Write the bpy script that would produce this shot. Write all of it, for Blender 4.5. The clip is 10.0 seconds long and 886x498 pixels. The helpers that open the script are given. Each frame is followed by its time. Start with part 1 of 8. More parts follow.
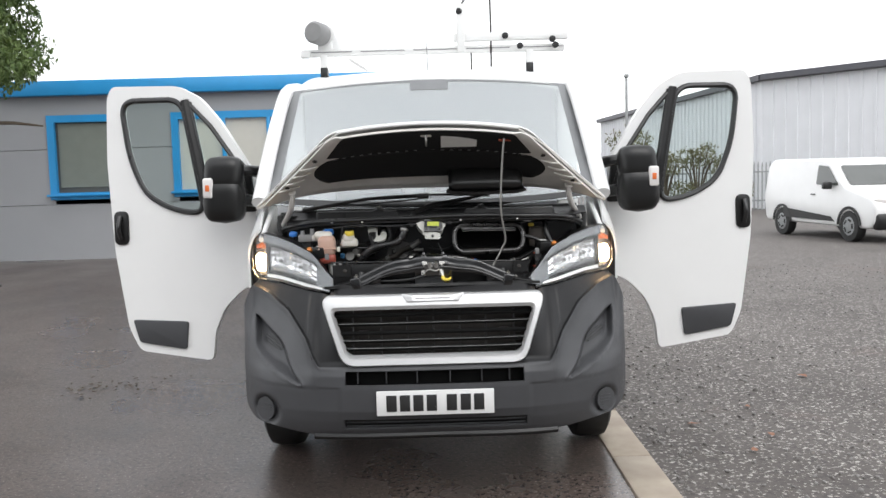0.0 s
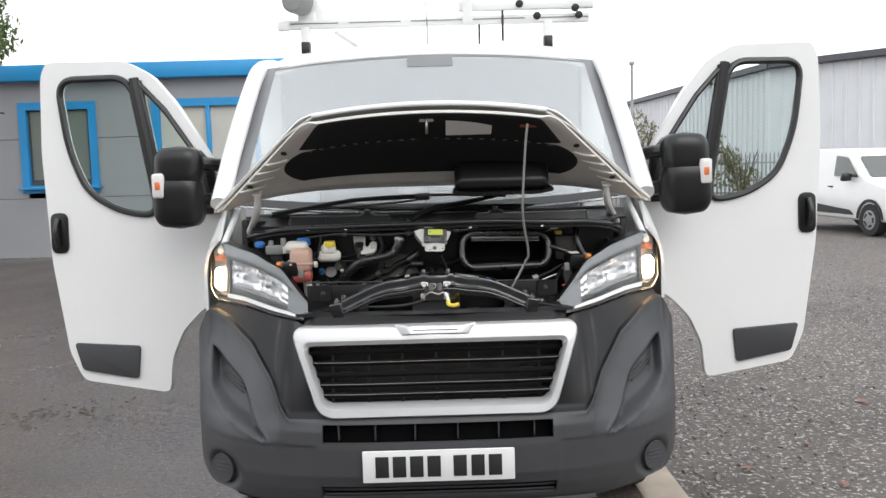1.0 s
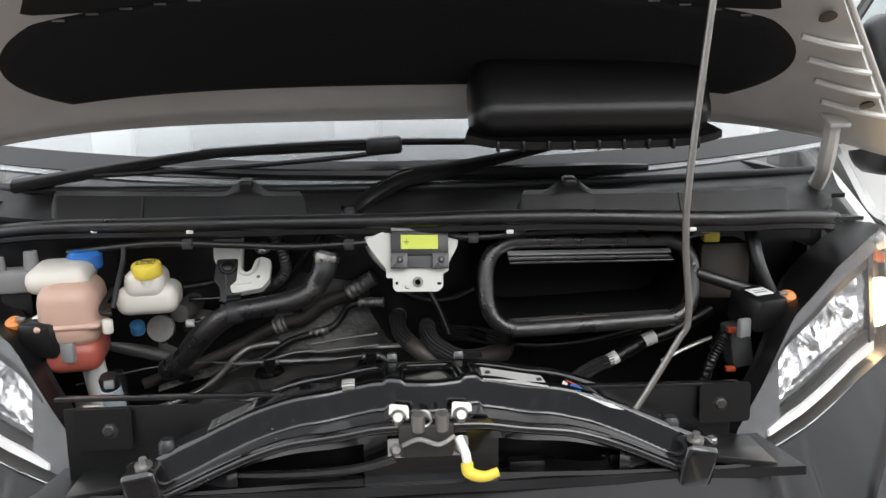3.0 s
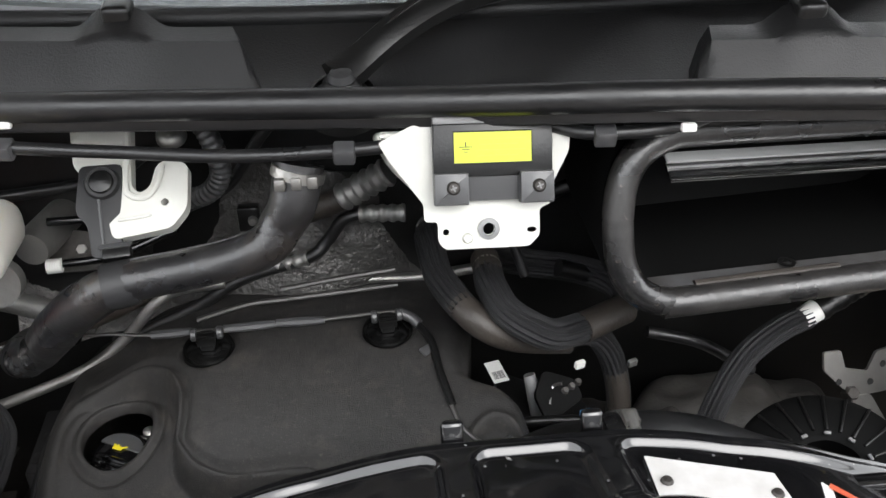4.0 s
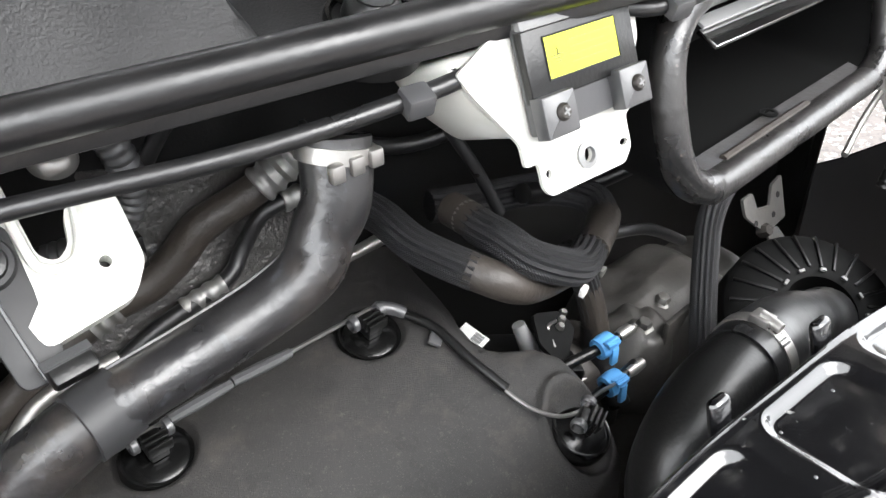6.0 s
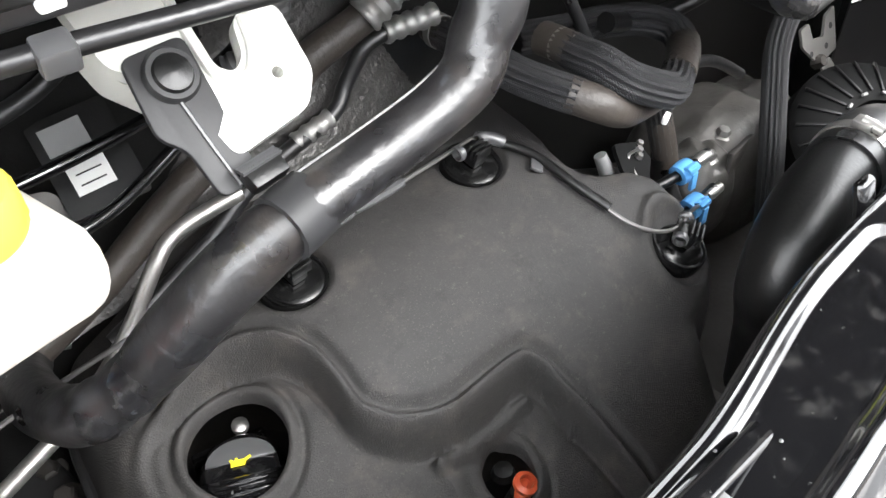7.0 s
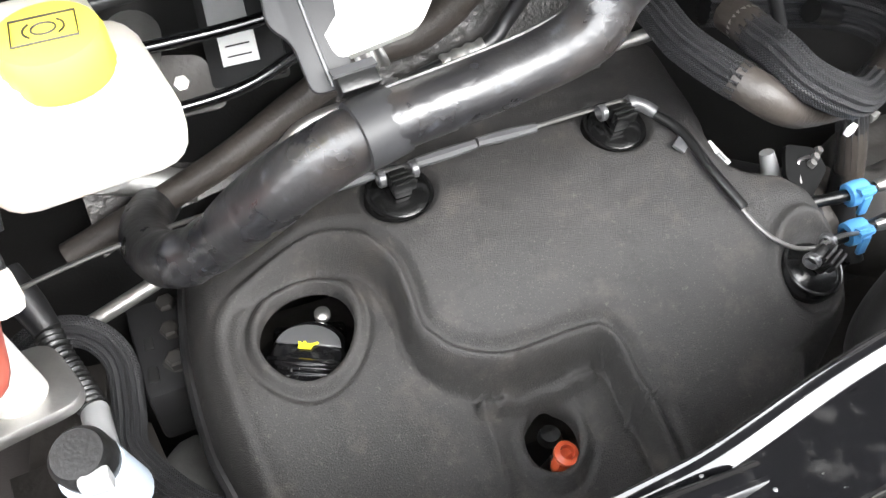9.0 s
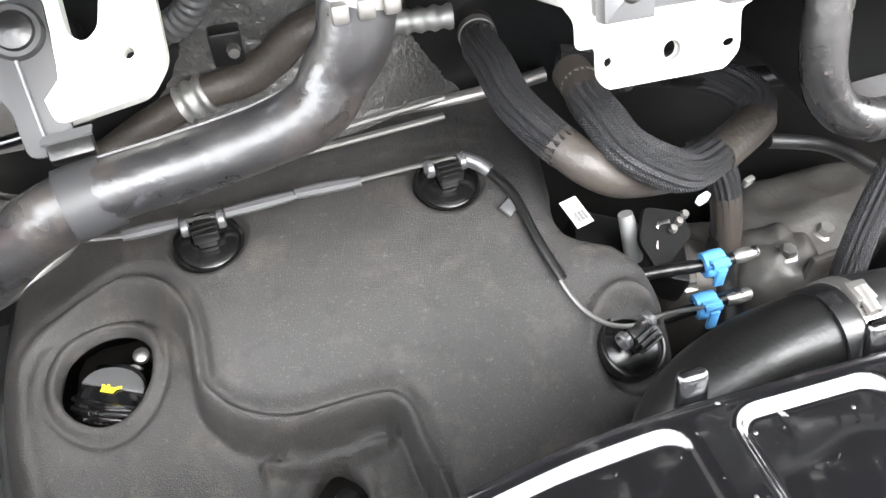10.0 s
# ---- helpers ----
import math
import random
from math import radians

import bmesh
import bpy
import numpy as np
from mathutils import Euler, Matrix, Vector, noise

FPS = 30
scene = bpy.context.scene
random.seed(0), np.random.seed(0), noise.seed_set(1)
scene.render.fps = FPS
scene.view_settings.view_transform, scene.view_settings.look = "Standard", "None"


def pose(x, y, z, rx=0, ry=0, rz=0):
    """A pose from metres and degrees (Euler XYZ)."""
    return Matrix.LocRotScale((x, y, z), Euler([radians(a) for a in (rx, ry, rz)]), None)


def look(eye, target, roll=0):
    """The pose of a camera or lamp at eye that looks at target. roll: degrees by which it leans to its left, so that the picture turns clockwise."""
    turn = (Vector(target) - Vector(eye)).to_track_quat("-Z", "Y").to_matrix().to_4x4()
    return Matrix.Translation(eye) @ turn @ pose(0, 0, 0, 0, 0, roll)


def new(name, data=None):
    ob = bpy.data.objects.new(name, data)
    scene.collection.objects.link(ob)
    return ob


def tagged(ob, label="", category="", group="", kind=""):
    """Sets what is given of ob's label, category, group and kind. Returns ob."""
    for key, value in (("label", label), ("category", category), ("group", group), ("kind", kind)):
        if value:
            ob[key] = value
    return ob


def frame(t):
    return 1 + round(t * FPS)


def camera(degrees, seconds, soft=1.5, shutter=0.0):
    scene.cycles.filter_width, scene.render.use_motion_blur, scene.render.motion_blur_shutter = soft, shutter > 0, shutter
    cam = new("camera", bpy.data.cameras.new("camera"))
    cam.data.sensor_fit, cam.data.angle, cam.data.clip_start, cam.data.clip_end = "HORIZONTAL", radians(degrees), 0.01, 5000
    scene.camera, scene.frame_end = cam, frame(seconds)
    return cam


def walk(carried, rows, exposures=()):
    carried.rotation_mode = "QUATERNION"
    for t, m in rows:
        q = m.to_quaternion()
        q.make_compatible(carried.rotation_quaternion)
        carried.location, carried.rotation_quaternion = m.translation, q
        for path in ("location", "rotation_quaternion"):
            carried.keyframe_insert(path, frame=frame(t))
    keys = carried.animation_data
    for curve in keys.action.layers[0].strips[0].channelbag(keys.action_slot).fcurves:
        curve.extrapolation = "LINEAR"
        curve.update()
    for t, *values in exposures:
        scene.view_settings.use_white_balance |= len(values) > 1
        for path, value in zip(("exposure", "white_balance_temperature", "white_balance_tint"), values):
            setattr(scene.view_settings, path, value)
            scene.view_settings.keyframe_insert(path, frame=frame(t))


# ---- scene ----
cam = camera(55.6, 10.0)
PATH = [
    (0, (0.042, -3.71, 1.529), (0.048, -1.716, 1.368), -1.6),
    (0.5, (0.05, -3.304, 1.565), (0.048, -1.312, 1.389), -1.6),
    (1, (0.024, -2.842, 1.556), (0.032, -0.85, 1.372), -1.6),
    (1.5, (-0.023, -2.358, 1.546), (0.0, -0.367, 1.355), -1.6),
    (2, (-0.017, -1.824, 1.56), (0.046, 0.164, 1.358), -1.5),
    (2.2, (-0.037, -1.614, 1.549), (0.037, 0.374, 1.335), -1.6),
    (3.3, (-0.058, -0.58, 1.564), (0.104, 1.348, 1.057), -0.5),
    (3.5, (-0.067, -0.428, 1.556), (0.089, 1.472, 0.951), -0.5),
    (4, (-0.084, -0.134, 1.553), (0.089, 1.604, 0.579), -0.9),
    (4.5, (-0.077, -0.001, 1.528), (0.131, 1.632, 0.392), -1.5),
    (5, (-0.163, 0.051, 1.511), (0.367, 1.616, 0.384), -0.9),
    (5.2, (-0.208, 0.067, 1.51), (0.461, 1.582, 0.389), -1.0),
    (6.3, (-0.36, 0.143, 1.482), (0.703, 1.403, 0.35), -2.7),
    (6.5, (-0.382, 0.15, 1.479), (0.677, 1.396, 0.327), -3.3),
    (7, (-0.43, 0.161, 1.47), (0.528, 1.302, 0.135), -3.5),
    (7.5, (-0.451, 0.165, 1.458), (0.464, 1.256, 0.054), -3.5),
    (8, (-0.467, 0.153, 1.461), (0.355, 1.313, 0.054), -3.0),
    (8.5, (-0.434, 0.141, 1.461), (0.208, 1.387, 0.034), -2.5),
    (9, (-0.365, 0.12, 1.468), (0.114, 1.443, 0.047), -1.9),
    (9.5, (-0.268, 0.118, 1.478), (0.105, 1.46, 0.042), -2.0),
    (10, (-0.19, 0.106, 1.485), (0.158, 1.459, 0.054), -2.3),
]
walk(cam, [(t, look(eye, target, roll)) for t, eye, target, roll in PATH],
     exposures=[(0, 0.8), (2.2, 0.75), (3.3, 1.35), (4.0, 1.9), (4.5, 2.0), (5.2, 2.4), (6.3, 3.05), (7.5, 3.4), (8.5, 3.55), (9.2, 3.75), (10, 3.95)])

# ---------- world and light: a bright overcast day ----------
world = bpy.data.worlds.new("overcast_sky")
scene.world = world
world.use_nodes = True
wn = world.node_tree
wn.nodes.clear()
sky = wn.nodes.new("ShaderNodeTexSky")
sky.sky_type, sky.sun_disc = "NISHITA", False
sky.sun_elevation, sky.sun_rotation = radians(40), radians(154)
grey = wn.nodes.new("ShaderNodeHueSaturation")
grey.inputs["Saturation"].default_value = 0.12
cloud = wn.nodes.new("ShaderNodeMixRGB")
cloud.inputs[0].default_value = 0.75
cloud.inputs[2].default_value = (9.5, 9.7, 10.0, 1)
back = wn.nodes.new("ShaderNodeBackground")
back.inputs["Strength"].default_value = 0.125
wout = wn.nodes.new("ShaderNodeOutputWorld")
wn.links.new(sky.outputs[0], grey.inputs["Color"])
wn.links.new(grey.outputs[0], cloud.inputs[1])
wn.links.new(cloud.outputs[0], back.inputs["Color"])
wn.links.new(back.outputs[0], wout.inputs[0])
sun_data = bpy.data.lights.new("sun", "SUN")
sun_data.energy, sun_data.angle, sun_data.color = 0.55, radians(40), (1.0, 0.98, 0.96)
sun_ob = new("sun", sun_data)
sun_ob.matrix_world = look((2.2, -4.6, 4.4), (0, 0, 0))


# ---------- materials ----------
def mat(name, color, rough=0.5, metal=0.0, color2=None, scale=9.0, var=0.5, bump=0.0, bscale=120.0, coat=0.0,
        rvar=0.0, speck=None, speck_at=0.62, trans=0.0, alpha=1.0, emit=None, power=0.0, spec=0.5, coord="Object", sub=0.0):
    """Principled surface with two scales of mottling, roughness changes and fine relief."""
    m = bpy.data.materials.new(name)
    m.use_nodes = True
    t = m.node_tree
    n, l = t.nodes, t.links
    b = n["Principled BSDF"]
    co = n.new("ShaderNodeTexCoord").outputs[coord]
    big = n.new("ShaderNodeTexNoise")
    big.inputs["Scale"].default_value, big.inputs["Detail"].default_value = scale, 6
    fine = n.new("ShaderNodeTexNoise")
    fine.inputs["Scale"].default_value, fine.inputs["Detail"].default_value = bscale, 4
    for x in (big, fine):
        l.new(co, x.inputs["Vector"])
    c2 = color2 or tuple(c * 0.72 for c in color)
    mix = n.new("ShaderNodeMixRGB")
    mix.inputs[1].default_value, mix.inputs[2].default_value = (*color, 1), (*c2, 1)
    ramp = n.new("ShaderNodeMapRange")
    ramp.inputs[1].default_value, ramp.inputs[2].default_value = 0.5 - 0.22, 0.5 + 0.22
    ramp.inputs[4].default_value = var
    l.new(big.outputs[0], ramp.inputs[0])
    l.new(ramp.outputs[0], mix.inputs[0])
    out = mix.outputs[0]
    if speck:
        m2 = n.new("ShaderNodeMixRGB")
        m2.inputs[2].default_value = (*speck, 1)
        r2 = n.new("ShaderNodeMapRange")
        r2.inputs[1].default_value, r2.inputs[2].default_value = speck_at, speck_at + 0.08
        l.new(fine.outputs[0], r2.inputs[0])
        l.new(r2.outputs[0], m2.inputs[0])
        l.new(out, m2.inputs[1])
        out = m2.outputs[0]
    l.new(out, b.inputs["Base Color"])
    b.inputs["Metallic"].default_value = metal
    if rvar:
        rr = n.new("ShaderNodeMapRange")
        rr.inputs[1].default_value, rr.inputs[2].default_value = 0.3, 0.7
        rr.inputs[3].default_value, rr.inputs[4].default_value = max(0.02, rough - rvar), min(1, rough + rvar)
        l.new(big.outputs[0], rr.inputs[0])
        l.new(rr.outputs[0], b.inputs["Roughness"])
    else:
        b.inputs["Roughness"].default_value = rough
    b.inputs["Specular IOR Level"].default_value = spec
    b.inputs["Coat Weight"].default_value = coat
    b.inputs["Coat Roughness"].default_value = 0.04
    b.inputs["Transmission Weight"].default_value = trans
    b.inputs["Alpha"].default_value = alpha
    if sub:
        b.inputs["Subsurface Weight"].default_value = sub
        b.inputs["Subsurface Radius"].default_value = (0.01, 0.008, 0.006)
    if emit:
        b.inputs["Emission Color"].default_value = (*emit, 1)
        b.inputs["Emission Strength"].default_value = power
    if bump:
        bp = n.new("ShaderNodeBump")
        bp.inputs["Strength"].default_value, bp.inputs["Distance"].default_value = bump, 0.002
        l.new(fine.outputs[0], bp.inputs["Height"])
        l.new(bp.outputs[0], b.inputs["Normal"])
    return m


def dusty(m, color, scale=30.0, at=0.55, most=0.6, soft=0.15):
    """A further layer of dirt or worn colour with its own patches."""
    t = m.node_tree
    n, l = t.nodes, t.links
    b = n["Principled BSDF"]
    was = b.inputs["Base Color"].links[0].from_socket
    nz = n.new("ShaderNodeTexNoise")
    nz.inputs["Scale"].default_value, nz.inputs["Detail"].default_value, nz.inputs["Roughness"].default_value = scale, 8, 0.7
    l.new(n.new("ShaderNodeTexCoord").outputs["Object"], nz.inputs["Vector"])
    r = n.new("ShaderNodeMapRange")
    r.inputs[1].default_value, r.inputs[2].default_value, r.inputs[4].default_value = at, at + soft, most
    mx = n.new("ShaderNodeMixRGB")
    mx.inputs[2].default_value = (*color, 1)
    l.new(nz.outputs[0], r.inputs[0])
    l.new(r.outputs[0], mx.inputs[0])
    l.new(was, mx.inputs[1])
    l.new(mx.outputs[0], b.inputs["Base Color"])
    return m


def braid_mat():
    """Woven nylon sleeve: crossing threads laid along the length of the hose."""
    m = mat("braided_sleeve", (0.012, 0.012, 0.013), 0.42, bump=0.0)
    t = m.node_tree
    n, l = t.nodes, t.links
    uv = n.new("ShaderNodeTexCoord").outputs["UV"]
    waves = []
    for a in (40, -40):
        mp = n.new("ShaderNodeMapping")
        mp.inputs["Rotation"].default_value = (0, 0, radians(a))
        l.new(uv, mp.inputs[0])
        w = n.new("ShaderNodeTexWave")
        w.inputs["Scale"].default_value, w.inputs["Distortion"].default_value = 240, 0.3
        l.new(mp.outputs[0], w.inputs["Vector"])
        waves.append(w.outputs["Fac"])
    mx = n.new("ShaderNodeMath")
    mx.operation = "MULTIPLY"
    l.new(waves[0], mx.inputs[0]), l.new(waves[1], mx.inputs[1])
    bp = n.new("ShaderNodeBump")
    bp.inputs["Strength"].default_value, bp.inputs["Distance"].default_value = 0.8, 0.0015
    l.new(mx.outputs[0], bp.inputs["Height"])
    l.new(bp.outputs[0], n["Principled BSDF"].inputs["Normal"])
    # Thread crowns are coloured paler than the gaps, which paints in their glints.
    cm = n.new("ShaderNodeMixRGB")
    cm.inputs[1].default_value, cm.inputs[2].default_value = (0.006, 0.006, 0.007, 1), (0.075, 0.075, 0.078, 1)
    pw = n.new("ShaderNodeMath")
    pw.operation = "POWER"
    pw.inputs[1].default_value = 2.0
    l.new(mx.outputs[0], pw.inputs[0]), l.new(pw.outputs[0], cm.inputs[0])
    l.new(cm.outputs[0], n["Principled BSDF"].inputs["Base Color"])
    return m


def glass_mat(name, tint, rough=0.0):
    m = mat(name, tint, rough, var=0.0, trans=1.0)
    m.node_tree.nodes["Principled BSDF"].inputs["IOR"].default_value = 1.12 if name == "door_glass" else (1.25 if name == "clear_headlamp_lens" else 1.52)
    return m


M_WHITE = mat("white_car_paint", (0.80, 0.80, 0.79), 0.28, coat=0.5, scale=3, var=0.15)
M_PRIMER = mat("pale_grey_primer", (0.72, 0.70, 0.66), 0.5, scale=12, var=0.5, bump=0.05)
M_BUMPER = mat("dark_grey_grained_plastic", (0.050, 0.051, 0.055), 0.52, scale=5, var=0.4, bump=0.25, bscale=500, rvar=0.08)
M_BLACKPL = mat("black_plastic", (0.0055, 0.0055, 0.0055), 0.34, spec=0.5, scale=14, var=0.5, bump=0.12, bscale=400)
M_SCUTTLE = mat("charcoal_scuttle_plastic", (0.0095, 0.0095, 0.010), 0.45, spec=0.42, scale=10, var=0.4, bump=0.2, bscale=600, rvar=0.1)
M_GLOSS = mat("black_gloss_enamel", (0.004, 0.004, 0.0045), 0.13, scale=14, var=0.4, coat=0.6, spec=0.6, bump=0.05, bscale=90, speck=(0.25, 0.25, 0.24), speck_at=0.72, rvar=0.08)
M_RUBBER = mat("black_rubber", (0.008, 0.008, 0.0085), 0.38, spec=0.7, scale=20, var=0.5, bump=0.15, bscale=200, rvar=0.12)
M_WORNSEAL = mat("worn_dusty_seal_rubber", (0.013, 0.013, 0.0135), 0.33, spec=0.8, color2=(0.030, 0.027, 0.025), scale=26, var=0.8, bump=0.35, bscale=160, rvar=0.18, speck=(0.10, 0.085, 0.075), speck_at=0.66)
# Pale grey base puts the ledge's reflection into the colour; brown mottling is dirt.
M_LEDGE = mat("dirty_plastic_pale_sheen", (0.075, 0.075, 0.078), 0.42, color2=(0.035, 0.031, 0.028), scale=34, var=0.8, bump=0.2, bscale=200)
M_HOSE = mat("worn_shiny_hose_rubber", (0.0115, 0.0115, 0.0125), 0.36, spec=0.75, color2=(0.020, 0.018, 0.017), scale=30, var=0.5, bump=0.35, bscale=120, rvar=0.16, speck=(0.032, 0.034, 0.038), speck_at=0.62)
M_FELT = mat("grey_black_acoustic_foam", (0.0130, 0.0123, 0.0119), 0.66, color2=(0.0190, 0.0174, 0.0162), scale=9, var=0.9, bump=0.5, bscale=900, spec=0.5, speck=(0.052, 0.047, 0.043), speck_at=0.61)
dusty(M_FELT, (0.0060, 0.0058, 0.0056), 11, 0.50, 0.55, 0.2)
dusty(M_FELT, (0.050, 0.042, 0.036), 34, 0.53, 0.6, 0.16)
dusty(M_FELT, (0.095, 0.087, 0.075), 160, 0.60, 0.50, 0.12)
dusty(M_FELT, (0.12, 0.102, 0.085), 60, 0.66, 0.5, 0.08)
dusty(M_FELT, (0.004, 0.0038, 0.0036), 60, 0.55, 0.65, 0.12)
M_PAD = mat("black_bonnet_insulation", (0.0045, 0.0045, 0.005), 0.8, scale=20, var=0.5, bump=0.5, bscale=300)
M_SILVER = mat("satin_silver_trim", (0.62, 0.62, 0.62), 0.35, metal=0.55, scale=6, var=0.15)
M_CHROME = mat("bright_chrome", (0.8, 0.8, 0.8), 0.12, metal=1.0, var=0.1)
M_STEEL = mat("dull_zinc_steel", (0.42, 0.41, 0.39), 0.4, metal=0.9, scale=40, var=0.6, bump=0.2, bscale=200)
M_ALU = mat("cast_aluminium", (0.36, 0.355, 0.34), 0.5, metal=0.8, scale=30, var=0.6, bump=0.4, bscale=150)
M_DARKMETAL = mat("dirty_dark_metal", (0.055, 0.05, 0.046), 0.5, metal=0.5, scale=18, var=0.8, bump=0.4, bscale=120)
M_WHITEPL = mat("white_plastic", (0.78, 0.77, 0.74), 0.4, scale=15, var=0.2, bump=0.08)
M_BRAKETW = mat("white_painted_bracket", (0.60, 0.60, 0.56), 0.45, color2=(0.42, 0.41, 0.36), scale=26, var=0.4, bump=0.12)
M_RESV = mat("milky_reservoir_plastic", (0.66, 0.63, 0.57), 0.38, scale=8, var=0.2, sub=0.3)
M_COOL = mat("pink_coolant_bottle", (0.56, 0.40, 0.32), 0.38, color2=(0.46, 0.26, 0.20), scale=6, var=0.6, sub=0.3)
M_YELLOW = mat("yellow_cap_plastic", (0.78, 0.60, 0.07), 0.4, scale=20, var=0.15)
M_YLABEL = mat("lime_yellow_label", (0.55, 0.62, 0.03), 0.35, scale=10, var=0.1)
M_RED = mat("orange_red_plastic", (0.40, 0.065, 0.025), 0.35, scale=20, var=0.3)
M_BLUE = mat("light_blue_clip", (0.10, 0.33, 0.66), 0.4, scale=30, var=0.3)
M_DBLUE = mat("blue_cap_plastic", (0.03, 0.16, 0.50), 0.4, var=0.2)
M_TAPE = mat("brown_black_tape", (0.026, 0.022, 0.019), 0.5, color2=(0.05, 0.041, 0.033), scale=30, var=0.6, bump=0.4, bscale=200)
M_GREYPL = mat("mid_grey_plastic", (0.22, 0.22, 0.22), 0.42, scale=20, var=0.3, bump=0.1)
M_STRAP = mat("dark_grey_strap", (0.06, 0.06, 0.062), 0.36, spec=0.8, scale=20, var=0.35, bump=0.12)
M_LABEL = mat("white_paper_label", (0.78, 0.78, 0.76), 0.5, var=0.15, scale=30)
M_INK = mat("black_ink", (0.02, 0.02, 0.02), 0.5)
M_GOLD = mat("faded_yellow_ink", (0.75, 0.62, 0.02), 0.5)
M_ORANGE = mat("orange_ink", (0.75, 0.36, 0.08), 0.5)
M_TYRE = mat("tyre_rubber", (0.018, 0.018, 0.018), 0.7, bump=0.3, scale=20)
dusty(M_HOSE, (0.05, 0.04, 0.033), 12, 0.56, 0.5)
dusty(M_GLOSS, (0.06, 0.058, 0.056), 75, 0.56, 0.35, 0.12)
dusty(M_GLOSS, (0.22, 0.22, 0.21), 260, 0.66, 0.6, 0.04)
dusty(M_RUBBER, (0.03, 0.027, 0.024), 40, 0.58, 0.5)
M_BRAID = braid_mat()
M_GLASS = glass_mat("windscreen_glass", (0.80, 0.84, 0.85))
# The non-transmitting share is diffuse and pale, painting the sky's reflection on the screen.
M_GLASS.node_tree.nodes["Principled BSDF"].inputs["Transmission Weight"].default_value = 0.80
M_DGLASS = glass_mat("door_glass", (0.80, 0.88, 0.86))
M_LENS = glass_mat("clear_headlamp_lens", (0.96, 0.97, 0.97))
M_LAMPON = mat("lit_warm_bulb", (1, 0.8, 0.5), 0.4, emit=(1.0, 0.66, 0.34), power=14.0)
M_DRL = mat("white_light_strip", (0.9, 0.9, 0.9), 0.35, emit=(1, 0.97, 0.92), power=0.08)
M_AMBER = mat("amber_lens", (0.75, 0.18, 0.05), 0.25)
M_CLEARPL = mat("pale_clear_lens", (0.75, 0.72, 0.70), 0.15, coat=0.5)
M_REFL = mat("lamp_reflector", (0.85, 0.85, 0.86), 0.18, metal=0.85, scale=30, var=0.3)
M_BEZEL = mat("grey_metallised_bezel", (0.21, 0.215, 0.225), 0.22, metal=0.5, scale=12, var=0.3)
M_BAND = mat("dark_smooth_plastic", (0.0085, 0.0085, 0.0095), 0.45, spec=0.3, scale=5, var=0.4, bump=0.12, bscale=500, rvar=0.08)
M_CAST = mat("grimy_cast_alloy", (0.085, 0.082, 0.077), 0.5, metal=0.3, color2=(0.045, 0.04, 0.036), scale=22, var=0.9, bump=0.5, bscale=110, rvar=0.12)
M_STRAPD = mat("matt_dark_strap", (0.022, 0.022, 0.023), 0.5, spec=0.4, scale=20, var=0.35, bump=0.12)
M_GROM = mat("shiny_black_grommet", (0.0035, 0.0035, 0.0035), 0.22, spec=0.5, scale=30, var=0.4)
M_WIRE = mat("dull_wire_steel", (0.16, 0.155, 0.15), 0.4, metal=0.8, scale=60, var=0.5)
# Near-zero black: the shade of duct and intake openings is put into the colour.
M_DUCT = mat("shade_black_plastic", (0.0025, 0.0025, 0.0025), 0.7, spec=0.15)
M_ASPHALT = mat("wet_dark_asphalt", (0.118, 0.092, 0.080), 0.31, color2=(0.070, 0.054, 0.047), scale=0.6, var=0.9, bump=0.55, bscale=70, rvar=0.1, speck=(0.30, 0.27, 0.25), speck_at=0.60)
dusty(M_ASPHALT, (0.022, 0.018, 0.017), 34, 0.52, 0.9, 0.06)
dusty(M_ASPHALT, (0.045, 0.038, 0.035), 1.1, 0.52, 0.6, 0.15)
M_GRAVEL = mat("grey_brown_gravel", (0.110, 0.096, 0.088), 0.75, color2=(0.058, 0.048, 0.043), scale=0.8, var=0.9, bump=1.0, bscale=44, speck=(0.42, 0.40, 0.37), speck_at=0.57)
dusty(M_GRAVEL, (0.03, 0.026, 0.026), 26, 0.50, 0.8)
dusty(M_GRAVEL, (0.12, 0.085, 0.075), 0.5, 0.58, 0.75, 0.12)
M_STONE = mat("loose_grey_stone", (0.26, 0.25, 0.24), 0.75, color2=(0.12, 0.11, 0.10), scale=60, var=0.8, bump=0.4)
M_KERB = mat("pale_concrete_kerb", (0.42, 0.36, 0.29), 0.7, color2=(0.28, 0.23, 0.18), scale=6, var=0.9, bump=0.5, bscale=150)
M_CLAD = mat("grey_metal_cladding", (0.30, 0.305, 0.315), 0.5, scale=1.2, var=0.25)
M_BLUEP = mat("sky_blue_frame_paint", (0.02, 0.27, 0.58), 0.4, scale=4, var=0.25)
M_WINBLIND = mat("shaded_green_grey_blind", (0.17, 0.19, 0.165), 0.5, scale=6, var=0.3)
M_BLIND = mat("pale_window_blind", (0.52, 0.51, 0.46), 0.7, scale=4, var=0.3)
M_WINDARK = mat("office_window_glass", (0.09, 0.095, 0.09), 0.12, scale=2, var=0.6, coat=0.3)
M_SHED = mat("light_grey_corrugated_steel", (0.66, 0.67, 0.69), 0.5, scale=1.0, var=0.25)
M_SHEDTOP = mat("dark_grey_roof_trim", (0.06, 0.06, 0.07), 0.5)
M_GALV = mat("galvanised_steel", (0.3, 0.31, 0.31), 0.5, metal=0.4, var=0.4)
M_LEAF = mat("dark_conifer_leaf", (0.05, 0.10, 0.022), 0.6, color2=(0.12, 0.16, 0.04), scale=3, var=0.9)
